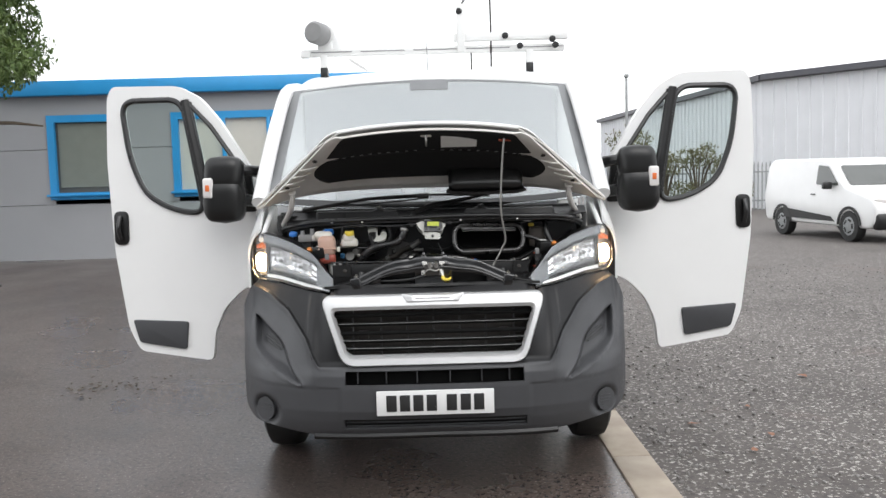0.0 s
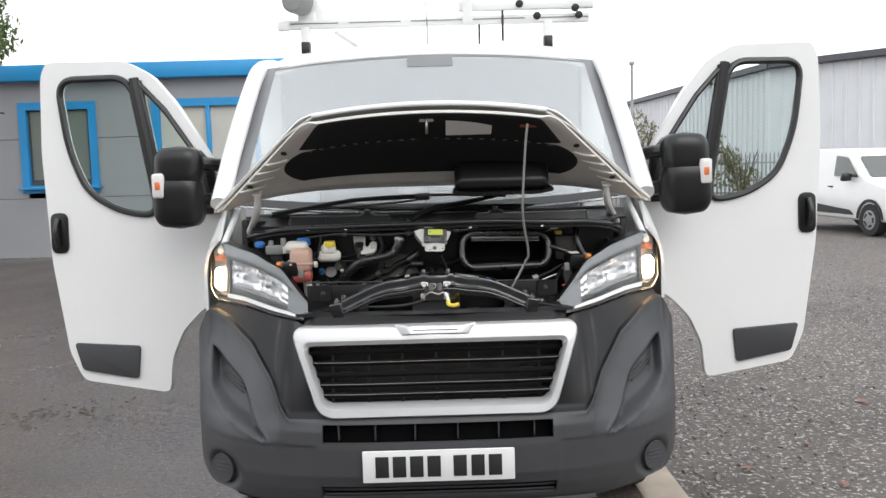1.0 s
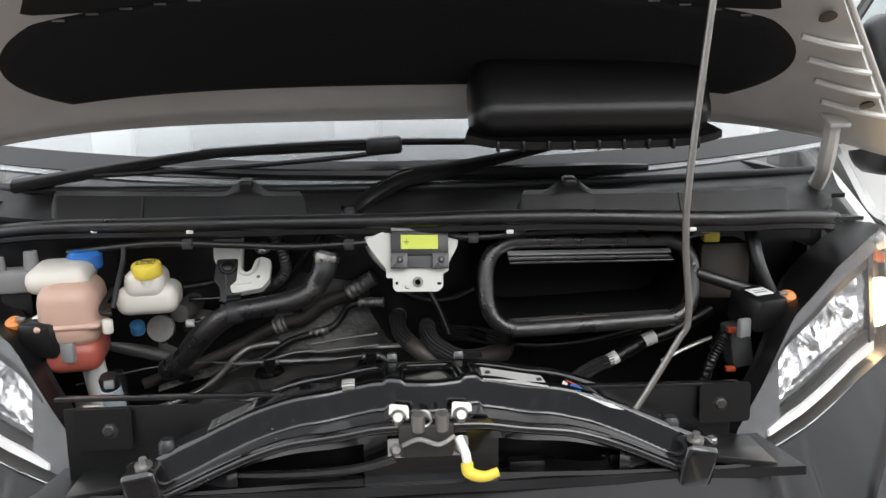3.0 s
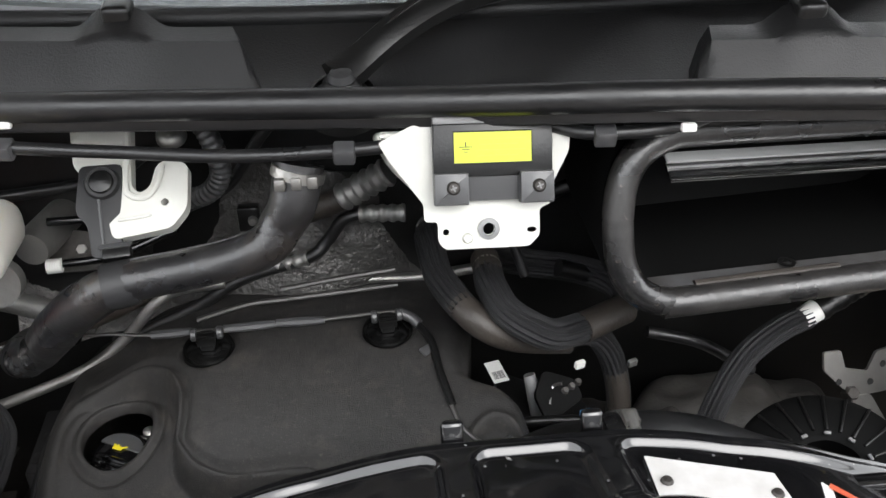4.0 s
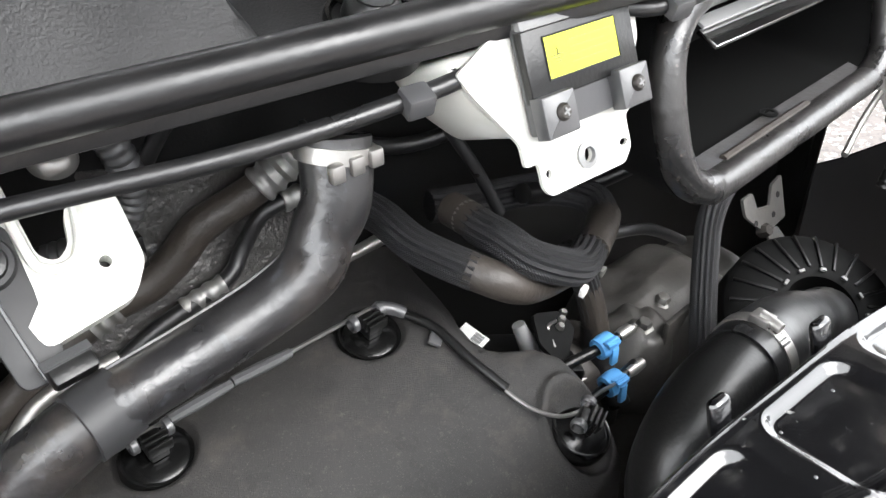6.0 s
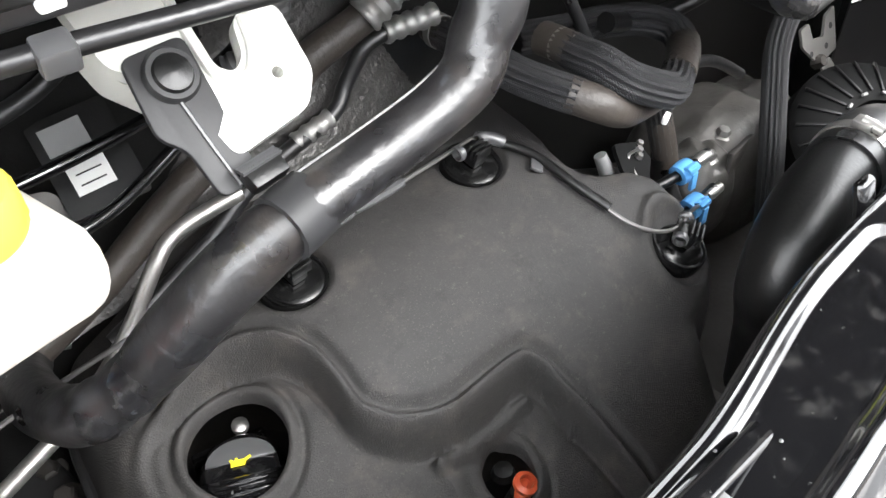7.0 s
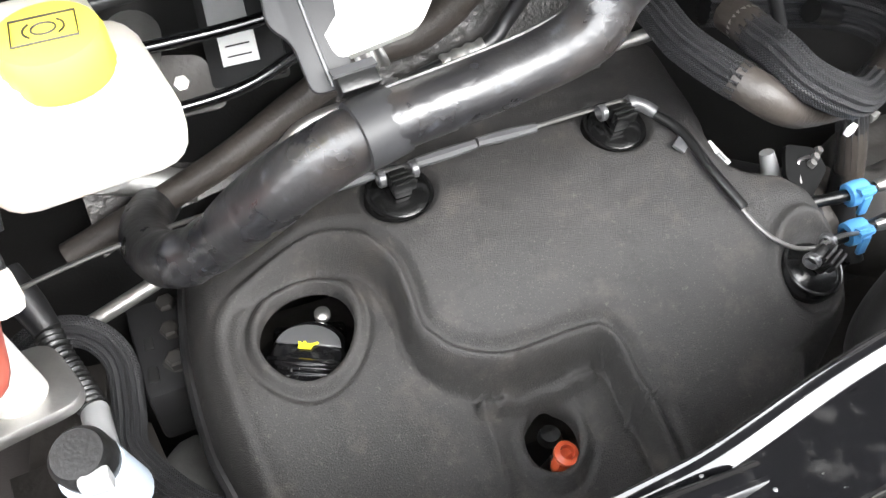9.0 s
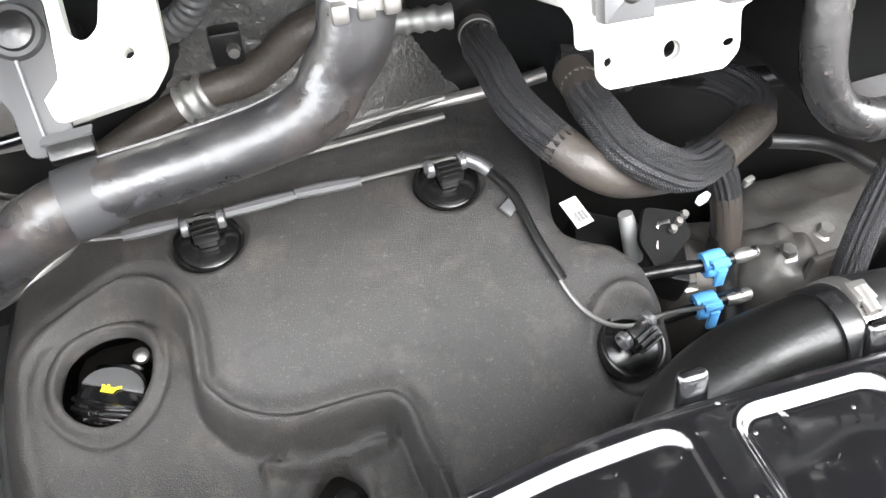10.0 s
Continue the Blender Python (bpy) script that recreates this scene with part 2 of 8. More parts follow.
M_HEDGE = mat("winter_hedge_leaf", (0.10, 0.11, 0.05), 0.7, color2=(0.19, 0.16, 0.08), scale=2, var=0.9)
M_BARK = mat("brown_bark", (0.09, 0.07, 0.05), 0.85, bump=0.5)
M_DASH = mat("grey_cab_trim", (0.10, 0.10, 0.105), 0.6, scale=6, var=0.3, bump=0.1)
M_CABGREY = mat("light_grey_bulkhead", (0.45, 0.46, 0.47), 0.6, scale=3, var=0.25)
M_SEAT = mat("grey_seat_cloth", (0.09, 0.09, 0.10), 0.85, scale=20, var=0.4, bump=0.3)


# ---------- mesh tools ----------
def V(*a):
    return Vector(a)


def flat(bm, smooth=True, angle=40):
    bmesh.ops.recalc_face_normals(bm, faces=bm.faces)
    for f in bm.faces:
        f.smooth = smooth
    if smooth:
        lim = radians(angle)
        for e in bm.edges:
            if len(e.link_faces) == 2 and e.calc_face_angle(0) > lim:
                e.smooth = False


STAND = Vector((0, 0, 0))


def stand(x=0.0, y=0.0, z=0.0):
    """Where the origin of the next group of parts stands in the engine bay."""
    STAND.x, STAND.y, STAND.z = x, y, z


def part(name, bm, material, parent=None, label="", smooth=True, angle=40, recalc=True):
    """One mesh object from bm, under a thing or a part."""
    if STAND.length:
        bmesh.ops.translate(bm, verts=bm.verts, vec=STAND)
    if parent is not None and parent.parent is not None and parent.parent.parent is not None:
        parent = parent.parent
    if recalc:
        flat(bm, smooth, angle)
    me = bpy.data.meshes.new(name)
    bm.to_mesh(me)
    bm.free()
    me.materials.append(material)
    ob = new(name, me)
    if parent is not None:
        ob.parent = parent
        ob.matrix_parent_inverse = parent.matrix_world.inverted()
    if label:
        ob["label"] = label
    return ob


def thing(name, label, category, at=(0, 0, 0), group="", kind=""):
    ob = new(name)
    ob.location = at
    ob.matrix_world = Matrix.Translation(at)
    return tagged(ob, label, category, group, kind)


def spline(pts, sub=8, closed=False):
    """Catmull-Rom through pts (any dimension)."""
    P = [np.array(p, float) for p in pts]
    n = len(P)
    out = []
    for i in range(n if closed else n - 1):
        if closed:
            a, b, c, d = P[i - 1], P[i], P[(i + 1) % n], P[(i + 2) % n]
        else:
            a, b, c, d = P[max(i - 1, 0)], P[i], P[i + 1], P[min(i + 2, n - 1)]
        for k in range(sub):
            t = k / sub
            out.append(0.5 * (2 * b + (c - a) * t + (2 * a - 5 * b + 4 * c - d) * t * t + (3 * b - a - 3 * c + d) * t ** 3))
    if not closed:
        out.append(P[-1])
    return out


def sweep(pts, r, n=14, sub=8, closed=False, cap=True, shape=None, lobes=0, depth=0.0, ring=None, bm=None, up=None):
    """A tube along a smooth curve. r: radius or one per point; shape(a): radius factor round the tube; ring(s): along it."""
    bm = bm or bmesh.new()
    uv = bm.loops.layers.uv.verify()
    rs = [r] * len(pts) if np.isscalar(r) else r
    P = spline([(*p, q) for p, q in zip(pts, rs)], sub, closed)
    C = [Vector(p[:3]) for p in P]
    m = len(C)
    loops, s = [], 0.0
    lens = []
    nrm = None
    for i in range(m):
        a = C[i - 1] if (i or closed) else C[0]
        b = C[(i + 1) % m] if (i < m - 1 or closed) else C[-1]
        t = (b - a).normalized()
        if up is not None:
            nrm = Vector(up)
        elif nrm is None:
            nrm = t.orthogonal()
        nrm = (nrm - t * nrm.dot(t)).normalized()
        bn = t.cross(nrm)
        if i:
            s += (C[i] - C[i - 1]).length
        lens.append(s)
        rad = P[i][3] * (ring(s) if ring else 1)
        row = []
        for k in range(n):
            g = 2 * math.pi * k / n
            q = rad * (1 + depth * math.cos(lobes * g) if lobes else 1) * (shape(g) if shape else 1)
            row.append(bm.verts.new(C[i] + nrm * (q * math.cos(g)) + bn * (q * math.sin(g))))
        loops.append(row)
    rr = float(np.mean(rs))
    for i in range(m if closed else m - 1):
        A, B = loops[i], loops[(i + 1) % m]
        for k in range(n):
            f = bm.faces.new((A[k], A[(k + 1) % n], B[(k + 1) % n], B[k]))
            s1 = lens[(i + 1) % m] if i < m - 1 else lens[-1] + (C[0] - C[-1]).length
            for lp, (u, v) in zip(f.loops, ((k, lens[i]), (k + 1, lens[i]), (k + 1, s1), (k, s1))):
                lp[uv].uv = (u / n * 2 * math.pi * rr, v)
    if cap and not closed:
        bm.faces.new(loops[0][::-1])
        bm.faces.new(loops[-1])
    return bm


def box(size, at=(0, 0, 0), turn=(0, 0, 0), bevel=0.0, seg=2, bm=None):
    bm = bm or bmesh.new()
    m = pose(*at, *turn) @ Matrix.Diagonal((*size, 1))
    r = bmesh.ops.create_cube(bm, size=1.0, matrix=m)
    if bevel:
        es = list({e for v in r["verts"] for e in v.link_edges})
        bmesh.ops.bevel(bm, geom=es, offset=bevel, segments=seg, profile=0.5, affect="EDGES")
    return bm


def prism(poly, m, thick, bevel=0.0, bm=None, seg=2):
    """A flat polygon (x, y) in the plane of m, given depth along m's z."""
    bm = bm or bmesh.new()
    lo = [bm.verts.new(m @ V(x, y, 0)) for x, y in poly]
    hi = [bm.verts.new(m @ V(x, y, thick)) for x, y in poly]
    n = len(poly)
    top = bm.faces.new(hi)
    bot = bm.faces.new(lo[::-1])
    for i in range(n):
        bm.faces.new((lo[i], lo[(i + 1) % n], hi[(i + 1) % n], hi[i]))
    bmesh.ops.recalc_face_normals(bm, faces=bm.faces)
    if bevel:
        bmesh.ops.bevel(bm, geom=list(top.edges) + list(bot.edges), offset=bevel, segments=seg, profile=0.5, affect="EDGES")
    return bm


def lathe(profile, m=None, n=28, bm=None, shape=None):
    """(radius, height) turned round z of m."""
    bm = bm or bmesh.new()
    m = m or Matrix()
    rows = []
    for r, z in profile:
        rows.append([bm.verts.new(m @ V(max(r, 1e-5) * (shape(2 * math.pi * k / n, r, z) if shape else 1) * math.cos(2 * math.pi * k / n),
                                        max(r, 1e-5) * (shape(2 * math.pi * k / n, r, z) if shape else 1) * math.sin(2 * math.pi * k / n), z)) for k in range(n)])
    for a, b in zip(rows, rows[1:]):
        for k in range(n):
            bm.faces.new((a[k], a[(k + 1) % n], b[(k + 1) % n], b[k]))
    if profile[0][0] > 0 and profile[-1][0] > 0:
        for k in range(n):
            bm.faces.new((rows[-1][k], rows[-1][(k + 1) % n], rows[0][(k + 1) % n], rows[0][k]))
    else:
        bm.faces.new(rows[0][::-1])
        bm.faces.new(rows[-1])
    return bm


def sheet(fn, nu, nv, thick=0.0, keep=None, bm=None, snap=None):
    """A grid fn(u, v) over the unit square; keep(u, v) drops faces; thick gives it depth against its normal."""
    bm = bm or bmesh.new()
    g = [[bm.verts.new(fn(i / nu, j / nv)) for j in range(nv + 1)] for i in range(nu + 1)]
    for i in range(nu):
        for j in range(nv):
            if keep is None or keep((i + 0.5) / nu, (j + 0.5) / nv):
                bm.faces.new((g[i][j], g[i + 1][j], g[i + 1][j + 1], g[i][j + 1]))
    loose = [v for v in bm.verts if not v.link_faces]
    bmesh.ops.delete(bm, geom=loose, context="VERTS")
    if snap:
        for v in bm.verts:
            if v.is_boundary:
                snap(v)
    if thick:
        bmesh.ops.recalc_face_normals(bm, faces=bm.faces)
        bmesh.ops.solidify(bm, geom=list(bm.faces), thickness=thick)
    return bm


def frame_from(o, x, y):
    """A pose with its origin and x axis given, and y as near as can be."""
    x = Vector(x).normalized()
    z = x.cross(Vector(y)).normalized()
    y = z.cross(x)
    return Matrix.Translation(o) @ Matrix((x, y, z)).transposed().to_4x4()


def axis(o, z, x=(1, 0, 0)):
    """A pose at o with its z along z."""
    z = Vector(z).normalized()
    x = Vector(x)
    if abs(x.normalized().dot(z)) > 0.95:
        x = V(0, 1, 0)
    y = z.cross(x).normalized()
    return Matrix.Translation(o) @ Matrix((y.cross(z), y, z)).transposed().to_4x4()


def rounded(poly, r, seg=4):
    """Rounds the corners of a polygon."""
    out = []
    n = len(poly)
    for i in range(n):
        a, b, c = (np.array(poly[j % n], float) for j in (i - 1, i, i + 1))
        d1, d2 = (a - b), (c - b)
        l1, l2 = np.linalg.norm(d1), np.linalg.norm(d2)
        q = min(r, 0.45 * l1, 0.45 * l2)
        p1, p2 = b + d1 / l1 * q, b + d2 / l2 * q
        for k in range(seg + 1):
            t = k / seg
            out.append(tuple((1 - t) ** 2 * p1 + 2 * t * (1 - t) * b + t * t * p2))
    return out


def smooth01(t):
    t = min(1.0, max(0.0, t))
    return t * t * (3 - 2 * t)


def seg_dist(x, y, line):
    best = 9.0
    for (ax, ay), (bx, by) in zip(line, line[1:]):
        dx, dy = bx - ax, by - ay
        t = min(1, max(0, ((x - ax) * dx + (y - ay) * dy) / (dx * dx + dy * dy)))
        best = min(best, math.hypot(x - ax - t * dx, y - ay - t * dy))
    return best


def inside(x, y, poly):
    hit = False
    n = len(poly)
    for i in range(n):
        (ax, ay), (bx, by) = poly[i], poly[(i + 1) % n]
        if (ay > y) != (by > y) and x < (bx - ax) * (y - ay) / (by - ay) + ax:
            hit = not hit
    return hit


def panel(outer, holes, m, thick, bm=None):
    """A flat sheet with holes, in the plane of m, with depth along m's z."""
    bm = bm or bmesh.new()
    es = []
    for loop in (outer, *holes):
        vs = [bm.verts.new(m @ V(x, y, 0)) for x, y in loop]
        es += [bm.edges.new((vs[i], vs[(i + 1) % len(vs)])) for i in range(len(vs))]
    g = bmesh.ops.triangle_fill(bm, use_beauty=True, use_dissolve=False, edges=es, normal=m.to_3x3() @ V(0, 0, 1))
    fs = [f for f in g["geom"] if isinstance(f, bmesh.types.BMFace)]
    ex = bmesh.ops.extrude_face_region(bm, geom=fs)
    vs = [v for v in ex["geom"] if isinstance(v, bmesh.types.BMVert)]
    bmesh.ops.translate(bm, verts=vs, vec=m.to_3x3() @ V(0, 0, thick))
    return bm


# ---------- ground ----------
def ground_z(x, y):
    rise = 0.46 * smooth01((y - 2.0) / 7.5) * smooth01((0.2 - x) / 3.0)
    return rise


def ground_sheet():
    bm = bmesh.new()
    xs = [-400, -60, -20] + [-14 + 0.5 * i for i in range(31)] + [4, 12, 25, 60, 400]
    ys = [-300, -30, -8] + [-5 + 0.5 * i for i in range(32)] + [14, 20, 30, 60, 150, 600]
    g = [[bm.verts.new((x, y, ground_z(x, y))) for y in ys] for x in xs]
    for i in range(len(xs) - 1):
        for j in range(len(ys) - 1):
            bm.faces.new((g[i][j], g[i + 1][j], g[i + 1][j + 1], g[i][j + 1]))
    return bm


tagged(part("ground", ground_sheet(), M_ASPHALT), "wet dark grey asphalt yard with damp patches", "ground", kind="structure")
tagged(part("gravel_yard", sheet(lambda u, v: V(1.14 + 38 * u * u, -8 + 70 * v * v + 2 * v, 0.008 + 0.006 * noise.noise((60 * u, 30 * v, 0)) * (0.2 + u)), 60, 90), M_GRAVEL),
       "coarse grey and brown gravel beside the kerb", "gravel", kind="structure")


def kerb_stone():
    return box((0.215, 0.905, 0.12), (0, 0, 0), bevel=0.012)


kerb = thing("kerb", "flush pale concrete edging between asphalt and gravel", "kerb", (1.05, 0, 0), kind="structure")
ks = part("kerb_stone", kerb_stone(), M_KERB, kerb)
for i in range(14):
    o = ks if i == 0 else ks.copy()
    if i:
        scene.collection.objects.link(o)
    o.location = (1.05 + random.uniform(-0.004, 0.004), -5.2 + 0.915 * i, -0.045 + random.uniform(-0.003, 0.003))


def loose_stones(count, seed):
    rng = random.Random(seed)
    tpl = bmesh.new()
    bmesh.ops.create_icosphere(tpl, subdivisions=1, radius=1)
    vs = [v.co.copy() for v in tpl.verts]
    fs = [[v.index for v in f.verts] for f in tpl.faces]
    tpl.free()
    bm = bmesh.new()
    for _ in range(count):
        x = 1.2 + 7.5 * rng.random() ** 1.7
        y = -1.0 + 11 * rng.random() ** 1.2
        r = rng.uniform(0.006, 0.02) * (1.8 if rng.random() < 0.04 else 1)
        m = pose(x, y, 0.012, rng.uniform(0, 360), rng.uniform(0, 360), rng.uniform(0, 360)) @ Matrix.Diagonal((r, r * rng.uniform(0.6, 1), r * rng.uniform(0.4, 0.8), 1))
        w = [bm.verts.new(m @ v) for v in vs]
        for f in fs:
            bm.faces.new([w[i] for i in f])
    return bm


tagged(part("gravel_stones", loose_stones(2600, 3), M_STONE, smooth=False), "scattered loose grey stones on the gravel", "gravel", kind="stuff")


def flake(bm, x, y, z, r, rng):
    a = rng.uniform(0, 6.28)
    vs = [bm.verts.new((x + r * k * math.cos(a + g), y + r * k * math.sin(a + g), z + rng.uniform(0, 0.012))) for g, k in ((0, 1), (1.3, 0.5), (2.6, 0.8), (3.7, 0.45), (5.0, 0.6))]
    bm.faces.new(vs)


for x, y in ((1.55, 1.27), (2.0, 1.62), (1.92, 1.02), (1.72, 0.75), (2.7, 2.4)):
    rng = random.Random(int(x * 100))
    bm = bmesh.new()
    flake(bm, x, y, 0.02, rng.uniform(0.03, 0.06), rng)
    tagged(part("fallen_leaf", bm, mat("rust_brown_leaf", (0.24, 0.10, 0.05), 0.7)), "dry rust-brown fallen leaf on the gravel", "leaf", group="fallen leaves")
bm = bmesh.new()
for i in range(60):
    rng = random.Random(i)
    flake(bm, -2.45 + rng.gauss(0, 0.22), 2.7 + rng.gauss(0, 0.2), ground_z(-2.4, 2.7) + 0.006, rng.uniform(0.01, 0.035), rng)
tagged(part("leaf_litter", bm, M_BARK), "small dark dead leaves on wet asphalt", "leaf litter", kind="stuff")


# ---------- office building behind ----------
def office():
    Y, Z0 = 9.5, 0.44
    t = thing("office_building", "single-storey grey clad office with blue trim and windows", "building", (-6, Y, Z0), kind="structure")
    wins = [(-5.95, 0.98), (-4.02, 2.0), (-1.4, 1.2), (-9.2, 1.6)]
    rows = [(Z0 - 0.3, 1.32), (1.328, 2.18), (2.188, 3.06)]
    m = Matrix.Translation((0, Y, 0)) @ Matrix(((1, 0, 0, 0), (0, 0, 1, 0), (0, 1, 0, 0), (0, 0, 0, 1)))
    holes = [(x, x + w) for x, w in wins]
    for lo, hi in rows:
        a, b = max(lo, 1.47), min(hi, 2.64)
        xs = sorted([-15.0, -0.2] + [q for h in holes for q in h])
        bm = bmesh.new()
        for i in range(len(xs) - 1):
            if (xs[i], xs[i + 1]) in holes:
                for z0, z1 in ((lo, 1.47), (2.64, hi)):
                    if z1 > z0:
                        box((xs[i + 1] - xs[i], 0.12, z1 - z0), ((xs[i] + xs[i + 1]) / 2, Y + 0.06, (z0 + z1) / 2), bm=bm)
            else:
                box((xs[i + 1] - xs[i], 0.12, hi - lo), ((xs[i] + xs[i + 1]) / 2, Y + 0.06, (lo + hi) / 2), bm=bm)
        part("cladding_panel", bm, M_CLAD, t, smooth=False)
    part("backing_wall", box((14.8, 0.05, 2.9), (-7.6, Y + 0.2, 1.7)), M_SHEDTOP, t, smooth=False)
    part("side_wall", box((0.12, 6, 3.0), (-0.26, Y + 3.1, 1.6)), M_CLAD, t)
    part("roof", box((15.2, 6.5, 0.06), (-7.6, Y + 3.4, 3.17)), M_SHEDTOP, t)
    part("fascia", box((15.4, 0.14, 0.23), (-7.6, Y - 0.09, 3.115), bevel=0.02), M_BLUEP, t, "sky-blue metal eaves fascia")
    for x, w in wins:
        f = part("window_frame", panel([(x - 0.07, 1.40), (x + w + 0.07, 1.40), (x + w + 0.07, 2.71), (x - 0.07, 2.71)],
                                       [[(x + 0.04, 1.51), (x + w - 0.04, 1.51), (x + w - 0.04, 2.60), (x + 0.04, 2.60)]], Matrix.Translation((0, Y + 0.05, 0)) @ pose(0, 0, 0, 90), 0.08), M_BLUEP, t, "bright blue window frame", smooth=False)
        part("window_sill", box((w + 0.2, 0.12, 0.035), (x + w / 2, Y - 0.05, 1.47), bevel=0.006), M_BLUEP, f)
        part("pane", box((w - 0.06, 0.012, 1.1), (x + w / 2, Y + 0.04, 2.055)), M_WINDARK if w < 1.1 else M_BLIND, f)
        if w < 1.1:
            part("roller_blind", box((w - 0.16, 0.004, 0.98), (x + w / 2, Y + 0.028, 2.09)), M_WINBLIND, f)
            part("blind_rail", box((w - 0.16, 0.012, 0.02), (x + w / 2, Y + 0.026, 1.600), bevel=0.003), M_WINBLIND, f)
        if w > 1.5:
            for q in (0.37, 0.72):
                part("mullion", box((0.06, 0.06, 1.1), (x + w * q, Y + 0.0, 2.055), bevel=0.006), M_BLUEP, f)


office()


# ---------- shed, fence, post, planting behind ----------
def ribbed_wall(a, b, h, pitch=0.5, depth=0.06):
    a, b = Vector(a), Vector(b)
    d = b - a
    n = int(d.length / pitch)
    nrm = Vector((d.y, -d.x, 0)).normalized()
    bm = bmesh.new()
    pts = []
    for i in range(n):
        for q, o in ((0, 0), (0.78, 0), (0.84, 1), (0.94, 1)):
            pts.append(a + d * ((i + q) / n) + nrm * depth * o)
    pts.append(b)
    lo = [bm.verts.new(p) for p in pts]
    hi = [bm.verts.new(p + V(0, 0, h)) for p in pts]
    for i in range(len(pts) - 1):
        bm.faces.new((lo[i], lo[i + 1], hi[i + 1], hi[i]))
    bmesh.ops.recalc_face_normals(bm, faces=bm.faces)
    bmesh.ops.solidify(bm, geom=list(bm.faces), thickness=0.03)
    return bm


shed = thing("metal_shed", "large light grey ribbed steel shed with dark roof edge", "shed", (16, 40, 0), kind="structure")
part("front_wall", ribbed_wall((13.6, 31.5, 0), (34, 8.5, 0), 5.35), M_SHED, shed, smooth=False)
part("side_wall", ribbed_wall((11.6, 56, 0), (13.6, 31.5, 0), 5.35), M_SHED, shed, smooth=False)
part("roof_edge", sweep([(11.4, 56, 5.42), (13.45, 31.3, 5.42)], 0.17, n=4, sub=1), M_SHEDTOP, shed, smooth=False)
part("roof_edge", sweep([(13.45, 31.3, 5.42), (34.2, 8.2, 5.42)], 0.17, n=4, sub=1), M_SHEDTOP, shed, smooth=False)
part("roof", prism([(11.5, 56), (13.5, 31.4), (34, 8.4), (60, 30), (30, 70)], Matrix.Translation((0, 0, 5.45)), 0.1), M_SHED, shed, smooth=False)

fence = thing("palisade_fence", "galvanised steel palisade fence with pointed pales", "fence", (10, 31, 0), kind="structure")


def pale():
    return prism([(-0.03, 0), (0.03, 0), (0.03, 1.85), (0, 1.98), (-0.03, 1.85)], pose(0, 0, 0, 90), 0.012)


p0 = part("pale", pale(), M_GALV, fence, smooth=False)
fx0, fy0, fx1, fy1 = 3.2, 31.0, 13.4, 30.2
for i in range(66):
    o = p0 if i == 0 else p0.copy()
    if i:
        scene.collection.objects.link(o)
    q = i / 65
    o.location = (fx0 + (fx1 - fx0) * q, fy0 + (fy1 - fy0) * q, 0)
for z in (0.4, 1.55):
    part("rail", sweep([(fx0, fy0 + 0.05, z), (fx1, fy1 + 0.05, z)], 0.03, n=6, sub=1), M_GALV, fence)

post = thing("lamp_post", "tall pale grey galvanised steel post", "post", (6.7, 26, 0))
part("pole", lathe([(0.09, 0), (0.09, 0.6), (0.06, 0.62), (0.045, 5.0), (0.0, 5.02)], Matrix.Translation((6.7, 26, 0))), M_GALV, post)
part("head", box((0.16, 0.16, 0.12), (6.7, 26, 5.02), bevel=0.02), M_GALV, post)


def leafy(bm, centre, radii, count, size, rng, core=0.35):
    """Many small tilted leaf blades spread through an uneven crown."""
    for _ in range(count):
        d = Vector((rng.gauss(0, 1), rng.gauss(0, 1), rng.gauss(0, 1))).normalized()
        k = core + (1 - core) * rng.random() ** 0.5
        k *= 0.82 + 0.3 * noise.noise(d * 2.3 + Vector(centre))
        c = Vector(centre) + Vector((d.x * radii[0], d.y * radii[1], d.z * radii[2])) * k
        r = size * rng.uniform(0.6, 1.4)
        m = pose(*c, rng.uniform(0, 360), rng.uniform(0, 360), rng.uniform(0, 360))
        vs = [bm.verts.new(m @ V(*p)) for p in ((-r, 0, 0), (0, -r * 0.35, r * 0.1), (r, 0, 0), (0, r * 0.35, r * 0.1))]
        bm.faces.new(vs)


def conifer(x, y):
    t = thing("conifer_tree", "dense dark green conifer beside the office", "tree", (x, y, ground_z(x, y)))
    z0 = ground_z(x, y)
    bm = sweep([(x, y, z0 - 0.1), (x + 0.05, y, 3), (x, y, 6.5)], [0.16, 0.11, 0.03], n=10)
    rng = random.Random(5)
    for i in range(16):
        z, a = 2.2 + i * 0.28, i * 2.4
        L = 1.5 * (1 - (z - 2) / 7)
        sweep([(x, y, z), (x + L * 0.6 * math.cos(a), y + L * 0.6 * math.sin(a), z + 0.15), (x + L * math.cos(a), y + L * math.sin(a), z + 0.1)], [0.04, 0.025, 0.01], n=6, sub=3, bm=bm)
    part("trunk", bm, M_BARK, t)
    bm = bmesh.new()
    for i in range(170):
        z = rng.uniform(2.95, 7.2)
        R = 1.75 * (1 - (z - 2.2) / 8.5)
        a = rng.uniform(0, 6.283)
        k = R * rng.uniform(0.45, 1.0)
        leafy(bm, (x + k * math.cos(a), y + k * math.sin(a), z), (0.42, 0.42, 0.40), 620, 0.040, rng)
    part("crown", bm, M_LEAF, t, smooth=False, recalc=False)


